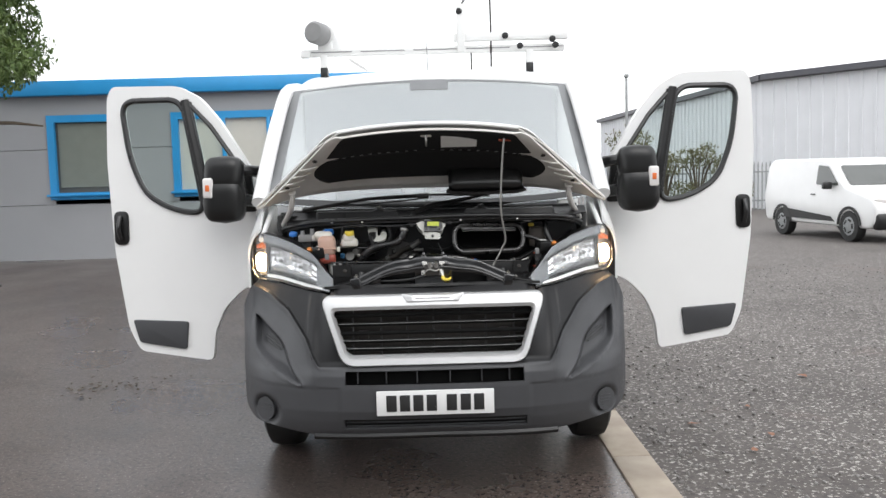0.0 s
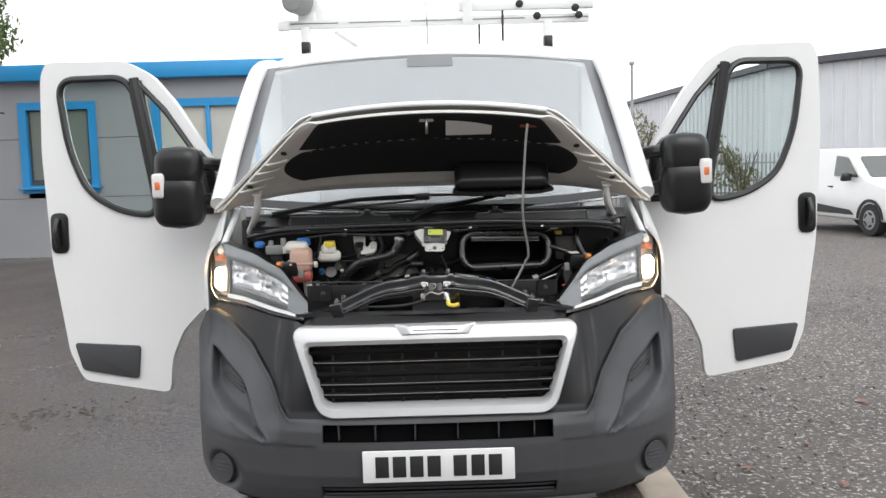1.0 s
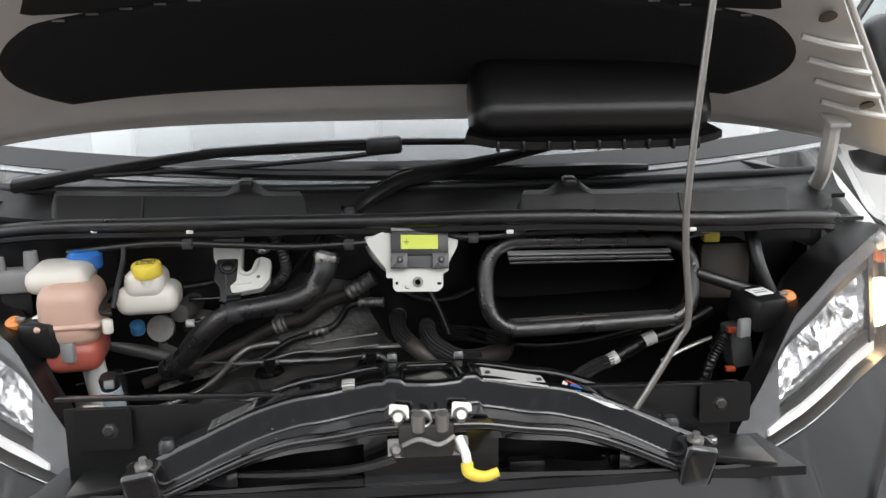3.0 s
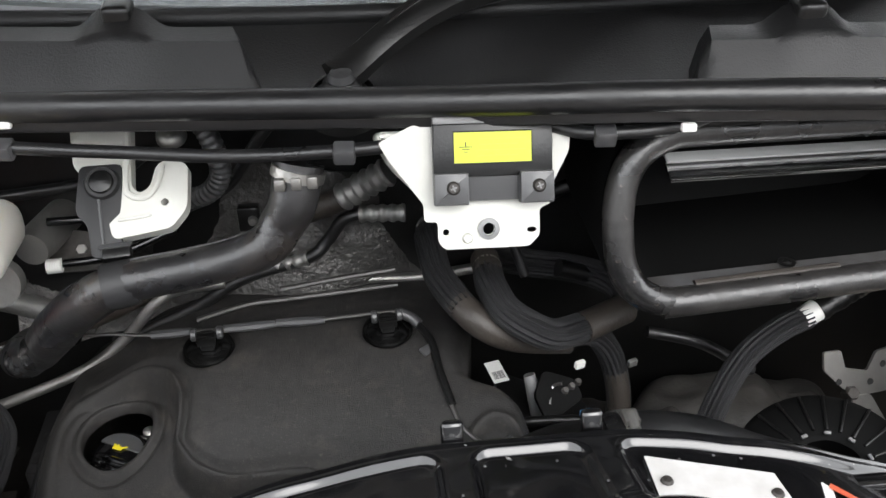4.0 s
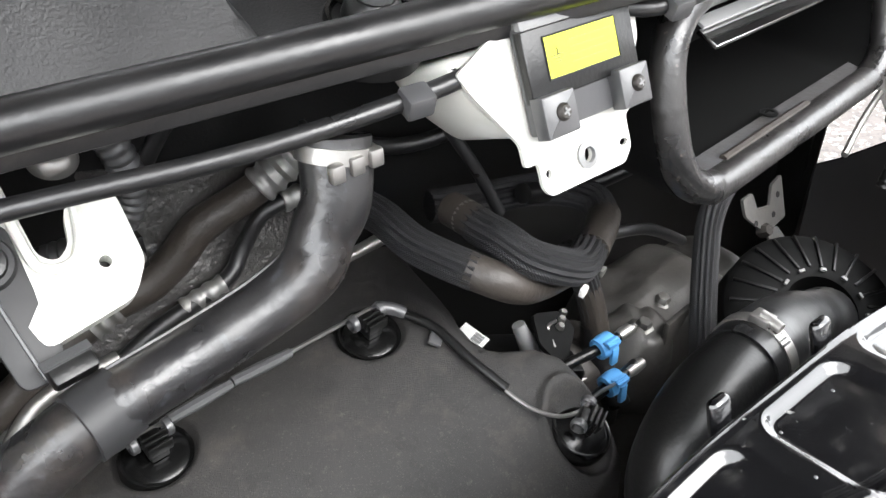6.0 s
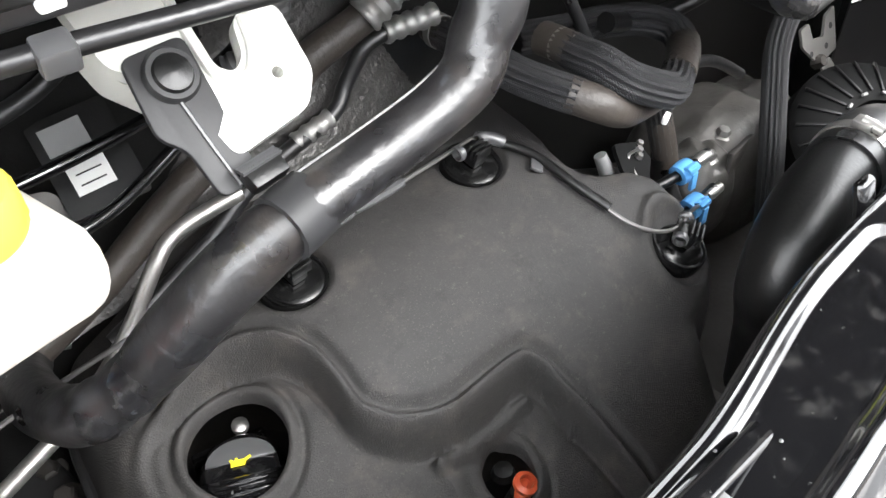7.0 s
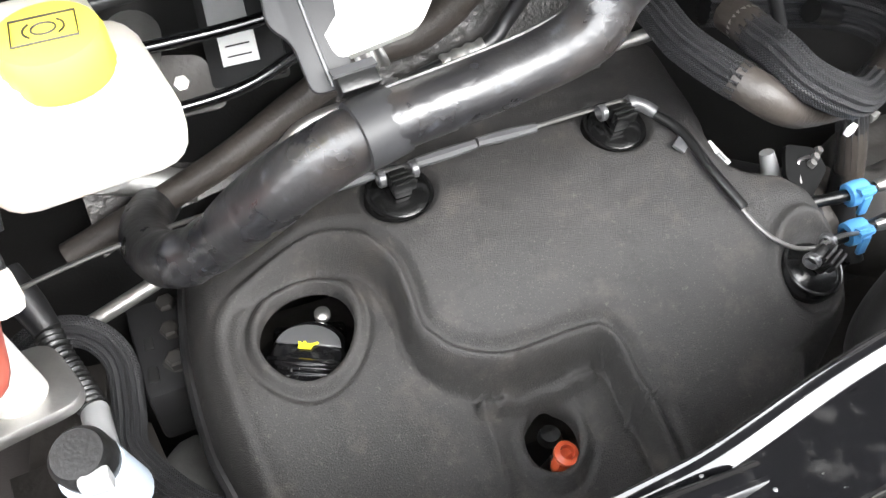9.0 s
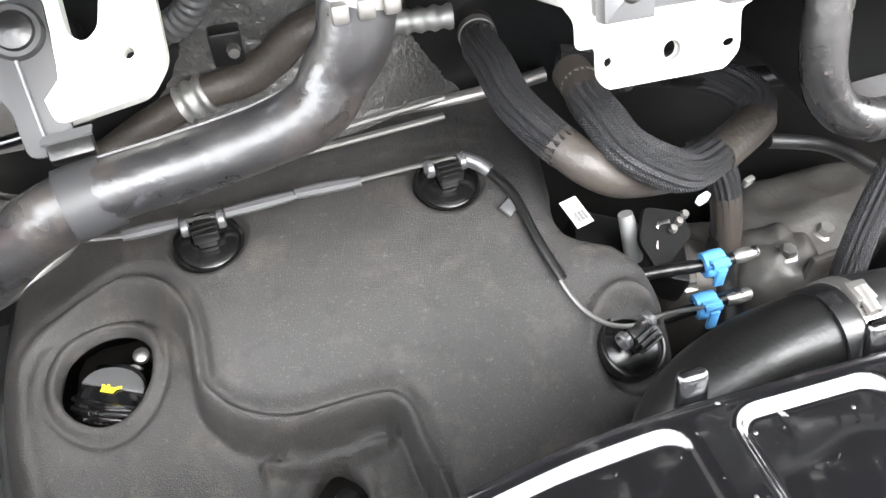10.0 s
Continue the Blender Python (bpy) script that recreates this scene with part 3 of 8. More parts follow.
conifer(-6.02, 6.22)
for i, (x, y, h) in enumerate(((7.6, 29.2, 3.4), (8.9, 29.4, 2.4), (10.1, 29.0, 2.9), (11.6, 29.2, 2.2))):
    t = thing("hedge_bush", "bare brown-green winter bush in front of the fence", "bush", (x, y, 0), group="bushes by the fence")
    rng = random.Random(40 + i)
    bm = bmesh.new()
    for k in range(14):
        a = rng.uniform(0, 6.28)
        sweep([(x, y, -0.05), (x + 0.3 * math.cos(a), y + 0.3 * math.sin(a), h * 0.5), (x + 0.7 * math.cos(a), y + 0.7 * math.sin(a), h * rng.uniform(0.7, 1))], [0.04, 0.025, 0.008], n=5, sub=3, bm=bm)
    part("stem", bm, M_BARK, t)
    bm = bmesh.new()
    for k in range(9):
        leafy(bm, (x + rng.uniform(-0.6, 0.6), y + rng.uniform(-0.4, 0.4), h * rng.uniform(0.25, 0.95)), (0.5, 0.4, 0.5), 130, 0.07, rng)
    part("crown", bm, M_HEDGE, t, smooth=False, recalc=False)


# ---------- small parked van ----------
def small_van(at, turn):
    """Length along local +x (nose), width along y."""
    t = thing("parked_van", "small white parked panel van with black trim", "van", (0, 0, 0))
    side = [(-2.1, 0.35), (2.05, 0.3), (2.2, 0.45), (2.22, 0.75), (2.1, 0.95), (1.15, 1.18), (0.55, 1.68), (0.2, 1.8), (-1.9, 1.83), (-2.12, 1.7), (-2.2, 0.9)]
    m = Matrix.Translation((0, 0.88, 0)) @ pose(0, 0, 0, 90)
    bm = prism(rounded(side, 0.12), m, 1.76, bevel=0.07, seg=3)
    for v in bm.verts:
        if v.co.z > 1.0:
            v.co.y *= 1 - 0.14 * (v.co.z - 1.0)
    part("body", bm, M_WHITE, t)
    for s in (-1, 1):
        part("side_window", prism(rounded([(0.1, 0.02), (0.95, 0.0), (0.5, 0.42), (0.12, 0.46)], 0.05), frame_from((0, s * 0.868, 1.2), (1, 0, 0), (0, -s * 0.12, 1)), 0.008), M_WINDARK, t)
        part("lower_moulding", prism([(-1.2, 0.45), (0.85, 0.42), (0.7, 0.52), (-1.25, 0.68)], Matrix.Translation((0, s * 0.9 + 0.006, 0)) @ pose(0, 0, 0, 90), 0.012), M_BLACKPL, t)
        part("door_handle", box((0.16, 0.03, 0.03), (0.0, s * 0.89, 1.0), bevel=0.008), M_BLACKPL, t)
        mir = part("door_mirror", box((0.12, 0.2, 0.16), (0.72, s * 1.0, 1.2), bevel=0.03), M_BLACKPL, t)
        for x in (-1.3, 1.36):
            w = part("wheel", lathe([(0.2, -0.1), (0.32, -0.1), (0.34, -0.06), (0.34, 0.06), (0.32, 0.1), (0.2, 0.1)], axis((x, s * 0.80, 0.34), (0, 1, 0))), M_TYRE, t)
            part("rim", lathe([(0.0, -0.112), (0.06, -0.112), (0.2, -0.095), (0.2, 0.095), (0.06, 0.112), (0, 0.112)], axis((x, s * 0.80, 0.34), (0, 1, 0)), n=16, shape=lambda a, r, z: 1), M_GALV, w)
            for k in range(5):
                a = k * 72
                part("spoke_gap", box((0.035, 0.232, 0.1), (x + 0.13 * math.cos(radians(a)), s * 0.80, 0.34 + 0.13 * math.sin(radians(a))), turn=(0, -a, 0)), M_TYRE, w)
            part("arch_trim", prism([(x + 0.42 * math.cos(g), 0.34 + 0.42 * math.sin(g)) for g in np.linspace(0.05, math.pi - 0.05, 14)] + [(x + 0.36 * math.cos(g), 0.34 + 0.36 * math.sin(g)) for g in np.linspace(math.pi - 0.05, 0.05, 14)], Matrix.Translation((0, s * 0.9 + 0.008, 0)) @ pose(0, 0, 0, 90), 0.016), M_BLACKPL, t, smooth=False)
    part("windscreen", prism(rounded([(-0.72, 0), (0.72, 0), (0.64, 0.66), (-0.64, 0.66)], 0.06), frame_from((1.155, 0, 1.2), (0, 1, 0), (-0.6, 0, 0.5)), 0.012), M_WINDARK, t)
    part("front_bumper", box((0.2, 1.7, 0.34), (2.16, 0, 0.46), bevel=0.06), M_BLACKPL, t)
    for s in (-1, 1):
        part("headlamp", box((0.34, 0.3, 0.16), (2.0, s * 0.68, 0.9), turn=(0, 18, s * 12), bevel=0.05), M_CLEARPL, t)
    t.matrix_world = Matrix.Translation(at) @ pose(0, 0, 0, 0, 0, turn)




# ---------- unseen wall added behind the viewer, blocking low sky light on the bay ---
back_wall = part("light_block_wall", box((46, 0.3, 4.6), (2, -9.5, 2.3)), M_CLAD)
tagged(back_wall, "unseen plain grey wall added to block low light", "wall", kind="structure")
small_van((9.42, 15.5, 0), -82.7)

# ---------- the van with its bonnet up and both doors open ----------
van = thing("panel_van", "white panel van with raised bonnet and both front doors open", "van", (0, 1.2, 0))

HALF = spline([(0, 0), (0.3, 0.008), (0.5, 0.035), (0.65, 0.085), (0.78, 0.17), (0.88, 0.29), (0.955, 0.46), (0.995, 0.66), (1.003, 0.86)], 10)


def plan(s):
    """Plan curve of the nose, s from -1 to 1."""
    q = abs(s) * (len(HALF) - 1)
    i = min(int(q), len(HALF) - 2)
    p = HALF[i] * (1 - (q - i)) + HALF[i + 1] * (q - i)
    return math.copysign(p[0], s), p[1]


PROF_Z = [0.36, 0.40, 0.45, 0.50, 0.60, 0.66, 0.70, 0.80, 0.95, 1.02, 1.06, 1.08]
PROF_Y = [0.09, 0.05, 0.02, 0.0, 0.0, 0.008, 0.03, 0.05, 0.085, 0.115, 0.16, 0.22]
BY_X = [p[0] for p in HALF]
BY_Y = [p[1] for p in HALF]


def nose_y(x, z):
    x = abs(x)
    return float(np.interp(x, BY_X, BY_Y)) + float(np.interp(z, PROF_Z, PROF_Y)) * (1 - 0.55 * min(1, x))


GR_OUT = rounded([(-0.52, 1.018), (0.52, 1.018), (0.415, 0.703), (-0.415, 0.703)], 0.06, 6)
GR_IN = rounded([(-0.462, 0.952), (0.462, 0.952), (0.392, 0.746), (-0.392, 0.746)], 0.03, 6)
GR_MID = rounded([(-0.49, 0.985), (0.49, 0.985), (0.405, 0.725), (-0.405, 0.725)], 0.04, 6)
SLOT = [(-0.41, 0.622), (0.41, 0.622), (0.41, 0.682), (-0.41, 0.682)]
SLOT2 = [(-0.42, 0.412), (0.42, 0.412), (0.42, 0.462), (-0.42, 0.462)]
CHEEK = [(0.93, 1.04), (0.82, 1.0), (0.70, 0.93), (0.60, 0.82), (0.53, 0.70), (0.44, 0.68), (0.43, 0.40)]


CH_X = [0.53, 0.60, 0.70, 0.82, 0.93, 1.01]
CH_Z = [0.70, 0.82, 0.93, 1.0, 1.03, 1.0]


def lamp_y(ax, z):
    return 0.285 + (ax - 0.48) * 0.77 + (z - 1.03) * 0.2 - 0.03 * math.sin(math.pi * min(1, max(0, (ax - 0.44) / 0.5)))


LT_X = [0.435, 0.514, 0.584, 0.707, 0.80, 0.884, 0.935]
LT_Z = [1.04, 1.115, 1.195, 1.25, 1.273, 1.289, 1.25]
LB_X = [0.435, 0.472, 0.613, 0.768, 0.906, 0.935]
LB_Z = [1.02, 1.008, 1.022, 1.05, 1.056, 1.10]


SCOOP = [tuple(p) for p in spline([(0.895, 0.895), (0.893, 0.80), (0.865, 0.73), (0.74, 0.66), (0.61, 0.615), (0.665, 0.69), (0.715, 0.785), (0.80, 0.845)], 4, closed=True)]


def bumper_shape(ax, z, y, zt):
    """Moves the bare nose surface: cheek swept back to the lamp, crisp cheek edge, scoop, fog bowl."""
    k = smooth01((ax - 0.42) / 0.12)
    if ax > 0.42:
        zc = float(np.interp(ax, CH_X, CH_Z))
        lz = min(zt, float(np.interp(ax, LB_X, LB_Z)))
        ly = lamp_y(min(ax, 0.95), lz)
        base = float(np.interp(ax, BY_X, BY_Y)) + float(np.interp(zc, PROF_Z, PROF_Y)) * (1 - 0.55 * min(1, ax))
        yc = max(base, ly - 0.045 - 0.75 * max(0.0, lz - zc))
        yc = base + (yc - base) * (1 - smooth01((ax - 0.90) / 0.10))
        if z < zc:
            y += k * (yc - base) * smooth01((z - 0.58) / max(0.05, zc - 0.58))
            y -= 0.004 * k * math.exp(-((zc - z) / 0.012) ** 2)
        else:
            t = (z - zc) / max(0.01, zt - zc)
            y2 = yc + 0.014 * smooth01((z - zc) / 0.012) + (ly + 0.006 - yc - 0.014) * (1 - smooth01((ax - 0.92) / 0.06)) * (t if ax > 0.6 else t * (0.4 + 0.6 * t))
            y = y + (y2 - y) * k
    if ax < 0.54 and z > 0.69:
        y += 0.022 * (1 - k) * smooth01((z - 0.69) / 0.03)
    # hollow with the side vent, fog lamp bowl, waist line
    if 0.55 < ax < 0.96 and 0.58 < z < 0.97 and inside(ax, z, SCOOP):
        y += 0.085 * smooth01(seg_dist(ax, z, SCOOP + SCOOP[:1]) / 0.034)
    elif 0.55 < ax < 0.96 and 0.56 < z < 0.80:
        y -= 0.006 * math.exp(-(seg_dist(ax, z, SCOOP) / 0.008) ** 2) * (1 - smooth01((z - 0.74) / 0.05))
    rf = math.hypot(ax - 0.80, (z - 0.475) * 1.1)
    y += 0.045 * smooth01((0.088 - rf) / 0.045)
    if ax > 0.43:
        y += 0.005 * smooth01((0.612 - z) / 0.006) * smooth01((z - 0.42) / 0.1)
    y += 0.004 * math.exp(-((ax - 0.432) / 0.003) ** 2) * (1 if z < 0.69 else 0)
    return y


def bumper_top(ax):
    zt = 1.06 if ax < 0.42 else 1.06 + (float(np.interp(ax, LB_X, LB_Z)) - 0.006 - 1.06) * smooth01((ax - 0.42) / 0.08)
    return min(zt, 1.05) if ax > 0.9 else zt


SEAM = 0.62


def bumper_point(u, v):
    s = 2 * u - 1
    x, y = plan(s)
    ax = abs(x)
    zt = bumper_top(ax) - 0.08 * smooth01((abs(s) - 0.645) / 0.12) - 0.26 * smooth01((abs(s) - 0.70) / 0.30)
    zb = 0.375 + 0.03 * smooth01((ax - 0.5) / 0.3) + 0.05 * smooth01((ax - 0.85) / 0.15)
    zc = min(float(np.interp(ax, CH_X, CH_Z)), zt - 0.003)
    z = zb + (zc - zb) * v / SEAM if v < SEAM else zc + (zt - zc) * (v - SEAM) / (1 - SEAM)
    y += float(np.interp(z, PROF_Z, PROF_Y)) * (1 - 0.55 * min(1, ax))
    return V(x, bumper_shape(ax, z, y, zt), z)


def bumper_keep(u, v):
    p = bumper_point(u, v)
    return v < SEAM and not (inside(p.x, p.z, GR_MID) or inside(p.x, p.z, SLOT) or inside(p.x, p.z, SLOT2))


def band_keep(u, v):
    p = bumper_point(u, v)
    return v > SEAM and not inside(p.x, p.z, GR_MID)


def bumper_snap(v):
    if abs(v.co.x) < 0.42:
        for e in (0.622, 0.682, 0.412, 0.462):
            if abs(v.co.z - e) < 0.008:
                v.co.z = e


bumper = part("front_bumper", sheet(bumper_point, 260, 100, 0.012, bumper_keep, snap=bumper_snap), M_BUMPER, van, "grained dark grey plastic bumper", angle=55)
# Upper part of the same bumper surface, in a darker and smoother colour.
part("upper_band", sheet(bumper_point, 260, 100, 0.012, band_keep), M_BAND, bumper, "darker smooth upper part of the bumper between grille and lamps", angle=55)


def ring_plate(outer, inner, depth, out=0.014):
    bm = bmesh.new()
    n = len(outer)
    rows = []
    for loop, dy in ((outer, depth), (outer, -out * 0.3), ([(a[0] * 0.85 + b[0] * 0.15, a[1] * 0.85 + b[1] * 0.15) for a, b in zip(outer, inner)], -out),
                     ([(a[0] * 0.25 + b[0] * 0.75, a[1] * 0.25 + b[1] * 0.75) for a, b in zip(outer, inner)], -out * 0.8), (inner, 0.004), (inner, depth + 0.02)):
        rows.append([bm.verts.new((x, nose_y(x, z) + dy, z)) for x, z in loop])
    for a, b in zip(rows, rows[1:]):
        for i in range(n):
            bm.faces.new((a[i], a[(i + 1) % n], b[(i + 1) % n], b[i]))
    return bm


grille = part("grille", ring_plate(GR_OUT, GR_IN, 0.03), M_SILVER, van, "satin silver grille surround")
def badge(u, v):
    x = (2 * u - 1) * (0.118 + 0.026 * v)
    z = 0.984 + 0.036 * v
    e = min(u, 1 - u) * 7.0
    return V(x, nose_y(x, z) - 0.012 - 0.010 * min(1, e, 6 * v, 6 * (1 - v)), z)


part("badge_bar", sheet(badge, 40, 12, 0.004), M_SILVER, grille, "plain silver badge bar")
part("badge_line", sweep([badge(u, 0.5) + V(0, -0.0005, 0) for u in np.linspace(0.2, 0.8, 9)], 0.0035, n=6, sub=2), M_REFL, grille)
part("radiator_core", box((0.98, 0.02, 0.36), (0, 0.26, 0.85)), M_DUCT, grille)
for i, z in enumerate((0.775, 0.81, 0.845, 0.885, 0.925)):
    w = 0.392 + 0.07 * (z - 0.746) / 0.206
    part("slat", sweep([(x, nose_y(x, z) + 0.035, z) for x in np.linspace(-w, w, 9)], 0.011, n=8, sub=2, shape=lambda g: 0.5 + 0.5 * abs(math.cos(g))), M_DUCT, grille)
    if i in (0, 1, 3):
        part("slat_edge", sweep([(x, nose_y(x, z) + 0.024, z + 0.004) for x in np.linspace(-w, w, 9)], 0.0013, n=6, sub=2), M_GREYPL, grille)
for x in (-0.37, -0.24, -0.12, 0, 0.12, 0.24, 0.37):
    part("upright", sweep([(x, nose_y(x, z) + 0.05, z) for z in np.linspace(0.74, 0.955, 4)], 0.005, n=6, sub=2), M_BLACKPL, grille)
for x in (-0.33, 0.33):
    part("horn_bracket", box((0.05, 0.04, 0.04), (x, 0.2, 0.82), bevel=0.006), M_DARKMETAL, grille)

# Near-black sheet stands in for the shade behind the slot.
lower = part("intake_shade_sheet", sheet(lambda u, v: V(-0.43 + 0.86 * u, nose_y(-0.43 + 0.86 * u, 0.65) + 0.07, 0.60 + 0.1 * v), 20, 2, 0.01), M_DUCT, bumper)
for x in (-0.35, -0.22, -0.08, 0.07, 0.214, 0.34):
    part("intake_divider", box((0.005, 0.04, 0.062), (x, nose_y(x, 0.65) + 0.045, 0.652), bevel=0.001), M_BUMPER, bumper)
for z in (0.422, 0.442):
    part("bottom_slat", sweep([(x, nose_y(x, z) + 0.02, z) for x in np.linspace(-0.41, 0.41, 9)], 0.004, n=6, sub=2), M_BUMPER, bumper)
part("bottom_backing", box((0.9, 0.02, 0.08), (0, 0.1, 0.44)), M_BLACKPL, bumper)
part("lip", sweep([(x, nose_y(x, 0.38) + 0.01, 0.372) for x in np.linspace(-0.56, 0.56, 13)], 0.020, n=8, sub=2), M_BLACKPL, bumper)
for s in (-1, 1):
    x0 = s * 0.80
    y0 = nose_y(0.80, 0.475)
    fog = part("fog_blank", lathe([(0, 0), (0.05, 0), (0.055, -0.006), (0.055, 0.02), (0, 0.02)], axis((x0, y0 + 0.042, 0.475), (s * 0.55, -0.83, 0.05)), n=24), M_BUMPER, bumper)
    for k in range(4):
        part("fog_rib", box((0.07, 0.008, 0.006), (x0 + s * 0.005, y0 + 0.024, 0.453 + 0.014 * k), turn=(0, 0, s * 35), bevel=0.002), M_BUMPER, fog)
    def vent(u, v, s=s):
        c, n = 0.062 * u * math.cos(2 * math.pi * v), 0.021 * u * math.sin(2 * math.pi * v)
        ax, z = 0.782 + 0.93 * c - 0.37 * n, 0.768 + 0.37 * c + 0.93 * n
        return V(s * ax, bumper_shape(ax, z, nose_y(ax, z), bumper_top(ax)) - 0.004, z)
    v0 = part("side_vent", sheet(vent, 8, 28), M_BLACKPL, bumper, "black slotted side vent")
    for k in (-0.55, 0.0, 0.55):
        e = math.sqrt(1 - k * k) * 0.9
        pts = []
        for q in np.linspace(-e, e, 6):
            r = math.hypot(q, k)
            pts.append(vent(r, math.atan2(k, q) / (2 * math.pi)) + V(0, -0.003, 0))
        part("vent_fin", sweep(pts, 0.003, n=6, sub=3), M_BUMPER, v0)

# number plate: characters stand as plain bars
plate = part("number_plate", box((0.527, 0.012, 0.112), (0, -0.012, 0.543), bevel=0.004), mat("white_reflective_plate", (0.78, 0.78, 0.77), 0.3, var=0.1), van, "white number plate")
for x in (-0.186, -0.126, -0.066, -0.006, 0.084, 0.146, 0.206):
    part("character_bar", box((0.046, 0.004, 0.074), (x - 0.01, -0.0195, 0.543), bevel=0.0015), M_INK, plate)


# headlamps
def lamp_sheet(s, back, x0=0.435, x1=0.935, lo=0.0, hi=1.0, nu=26, nv=10):
    def fn(u, v):
        ax = x0 + (x1 - x0) * u
        a, b = float(np.interp(ax, LB_X, LB_Z)), float(np.interp(ax, LT_X, LT_Z))
        z = a + (b - a) * (lo + (hi - lo) * v)
        return V(s * ax, lamp_y(ax, z) + back, z)
    return fn, nu, nv


def strip_pts(s, x0, x1, at, back, n=9):
    out = []
    for ax in np.linspace(x0, x1, n):
        a, b = float(np.interp(ax, LB_X, LB_Z)), float(np.interp(ax, LT_X, LT_Z))
        z = a + (b - a) * at
        out.append((s * ax, lamp_y(ax, z) + back, z))
    return out


for s in (-1, 1):
    hl = part("headlamp", sheet(lambda u, v, s=s: lamp_sheet(s, 0.042 + 0.062 * smooth01((u - 0.2) / 0.25))[0](u, v), 26, 10, 0.008), M_BLACKPL, van, "clear headlamp with lit side light")
    rim = []
    for k in range(27):
        ax = 0.435 + 0.5 * k / 26
        rim.append((s * ax, lamp_y(ax, 1.05), float(np.interp(ax, LB_X, LB_Z))))
    for k in range(26, -1, -1):
        ax = 0.435 + 0.5 * k / 26
        z = float(np.interp(ax, LT_X, LT_Z))
        rim.append((s * ax, lamp_y(ax, z), z))
    bm = bmesh.new()
    f0 = [bm.verts.new(p) for p in rim]
    f1 = [bm.verts.new((p[0], p[1] + 0.045 + 0.062 * smooth01((abs(p[0]) - 0.535) / 0.125), p[2])) for p in rim]
    for i in range(len(rim)):
        bm.faces.new((f0[i], f0[(i + 1) % len(rim)], f1[(i + 1) % len(rim)], f1[i]))
    part("housing_wall", bm, M_BLACKPL, hl)
    part("upper_bezel", sheet(*lamp_sheet(s, 0.022, 0.445, 0.925, 0.80, 0.98), 0.004), M_BEZEL, hl)
    part("bezel_stripe", sheet(*lamp_sheet(s, 0.026, 0.545, 0.86, 0.72, 0.80), 0.006), M_BLACKPL, hl)

    def nose_bezel(u, v, s=s):
        at = v
        ax = 0.445 + (0.165 - 0.075 * at) * u - 0.045 * (1 - at) * u + 0.03 * at
        a, b = float(np.interp(ax, LB_X, LB_Z)), float(np.interp(ax, LT_X, LT_Z))
        z = a + (b - a) * (0.03 + 0.95 * at)
        return V(s * ax, lamp_y(ax, z) + 0.018 + 0.012 * u, z)
    part("inner_bezel", sheet(nose_bezel, 8, 10, 0.004), M_BEZEL, hl)
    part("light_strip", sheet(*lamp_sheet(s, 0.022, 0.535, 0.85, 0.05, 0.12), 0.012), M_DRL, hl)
    part("strip_edge", sheet(*lamp_sheet(s, 0.030, 0.55, 0.85, 0.12, 0.22), 0.01), M_BLACKPL, hl)
    part("strip_shelf", sheet(*lamp_sheet(s, 0.038, 0.55, 0.84, 0.22, 0.30), 0.01), M_BEZEL, hl)

    def bowl(u, v, s=s):
        ax = 0.55 + 0.285 * u
        a, b = float(np.interp(ax, LB_X, LB_Z)), float(np.interp(ax, LT_X, LT_Z))
        z = a + (b - a) * (0.28 + 0.50 * v)
        deep = 0.0
        for cx, r in ((0.765, 0.062), (0.655, 0.062)):
            deep = max(deep, 1 - ((ax - cx) / r) ** 2)
        flute = 0.0025 * math.sin(ax * 260) + 0.002 * math.sin(v * 19)
        return V(s * ax, lamp_y(ax, z) + 0.035 + 0.05 * math.sqrt(max(0, deep)) * math.sin(math.pi * min(1, max(0, v))) ** 0.6 + flute, z)
    part("reflector_bowl", sheet(bowl, 48, 20, 0.004), M_REFL, hl, smooth=False)
    for ax in (0.655, 0.765):
        z = 1.125 if ax < 0.7 else 1.15
        part("bulb_shield", lathe([(0, 0), (0.010, 0.002), (0.013, 0.02), (0.013, 0.05), (0, 0.05)], axis((s * ax, lamp_y(ax, z) + 0.03, z), (0, 1, 0)), n=14), M_CHROME, hl)
    part("lamp_divider", sheet(*lamp_sheet(s, 0.024, 0.838, 0.858, 0.12, 0.82), 0.012), M_BLACKPL, hl)
    part("side_reflector", sheet(*lamp_sheet(s, 0.055, 0.86, 0.93, 0.06, 0.80), 0.004), M_REFL, hl)
    part("indicator_bulb", lathe([(0, 0), (0.014, 0.003), (0.022, 0.012), (0.026, 0.026), (0.020, 0.034), (0, 0.036)], axis((s * 0.893, lamp_y(0.893, 1.13) + 0.014, 1.135), (0, 1, 0)), n=18, shape=lambda a, r, z: 1 + 0.9 * abs(math.sin(a)) ** 2), M_LAMPON, hl, "glowing warm side-light bulb")
    part("amber_reflector", sheet(*lamp_sheet(s, 0.030, 0.880, 0.922, 0.70, 0.80), 0.004), M_AMBER, hl)
    part("lens", sheet(*lamp_sheet(s, 0.0), 0.003), M_LENS, hl).visible_shadow = False

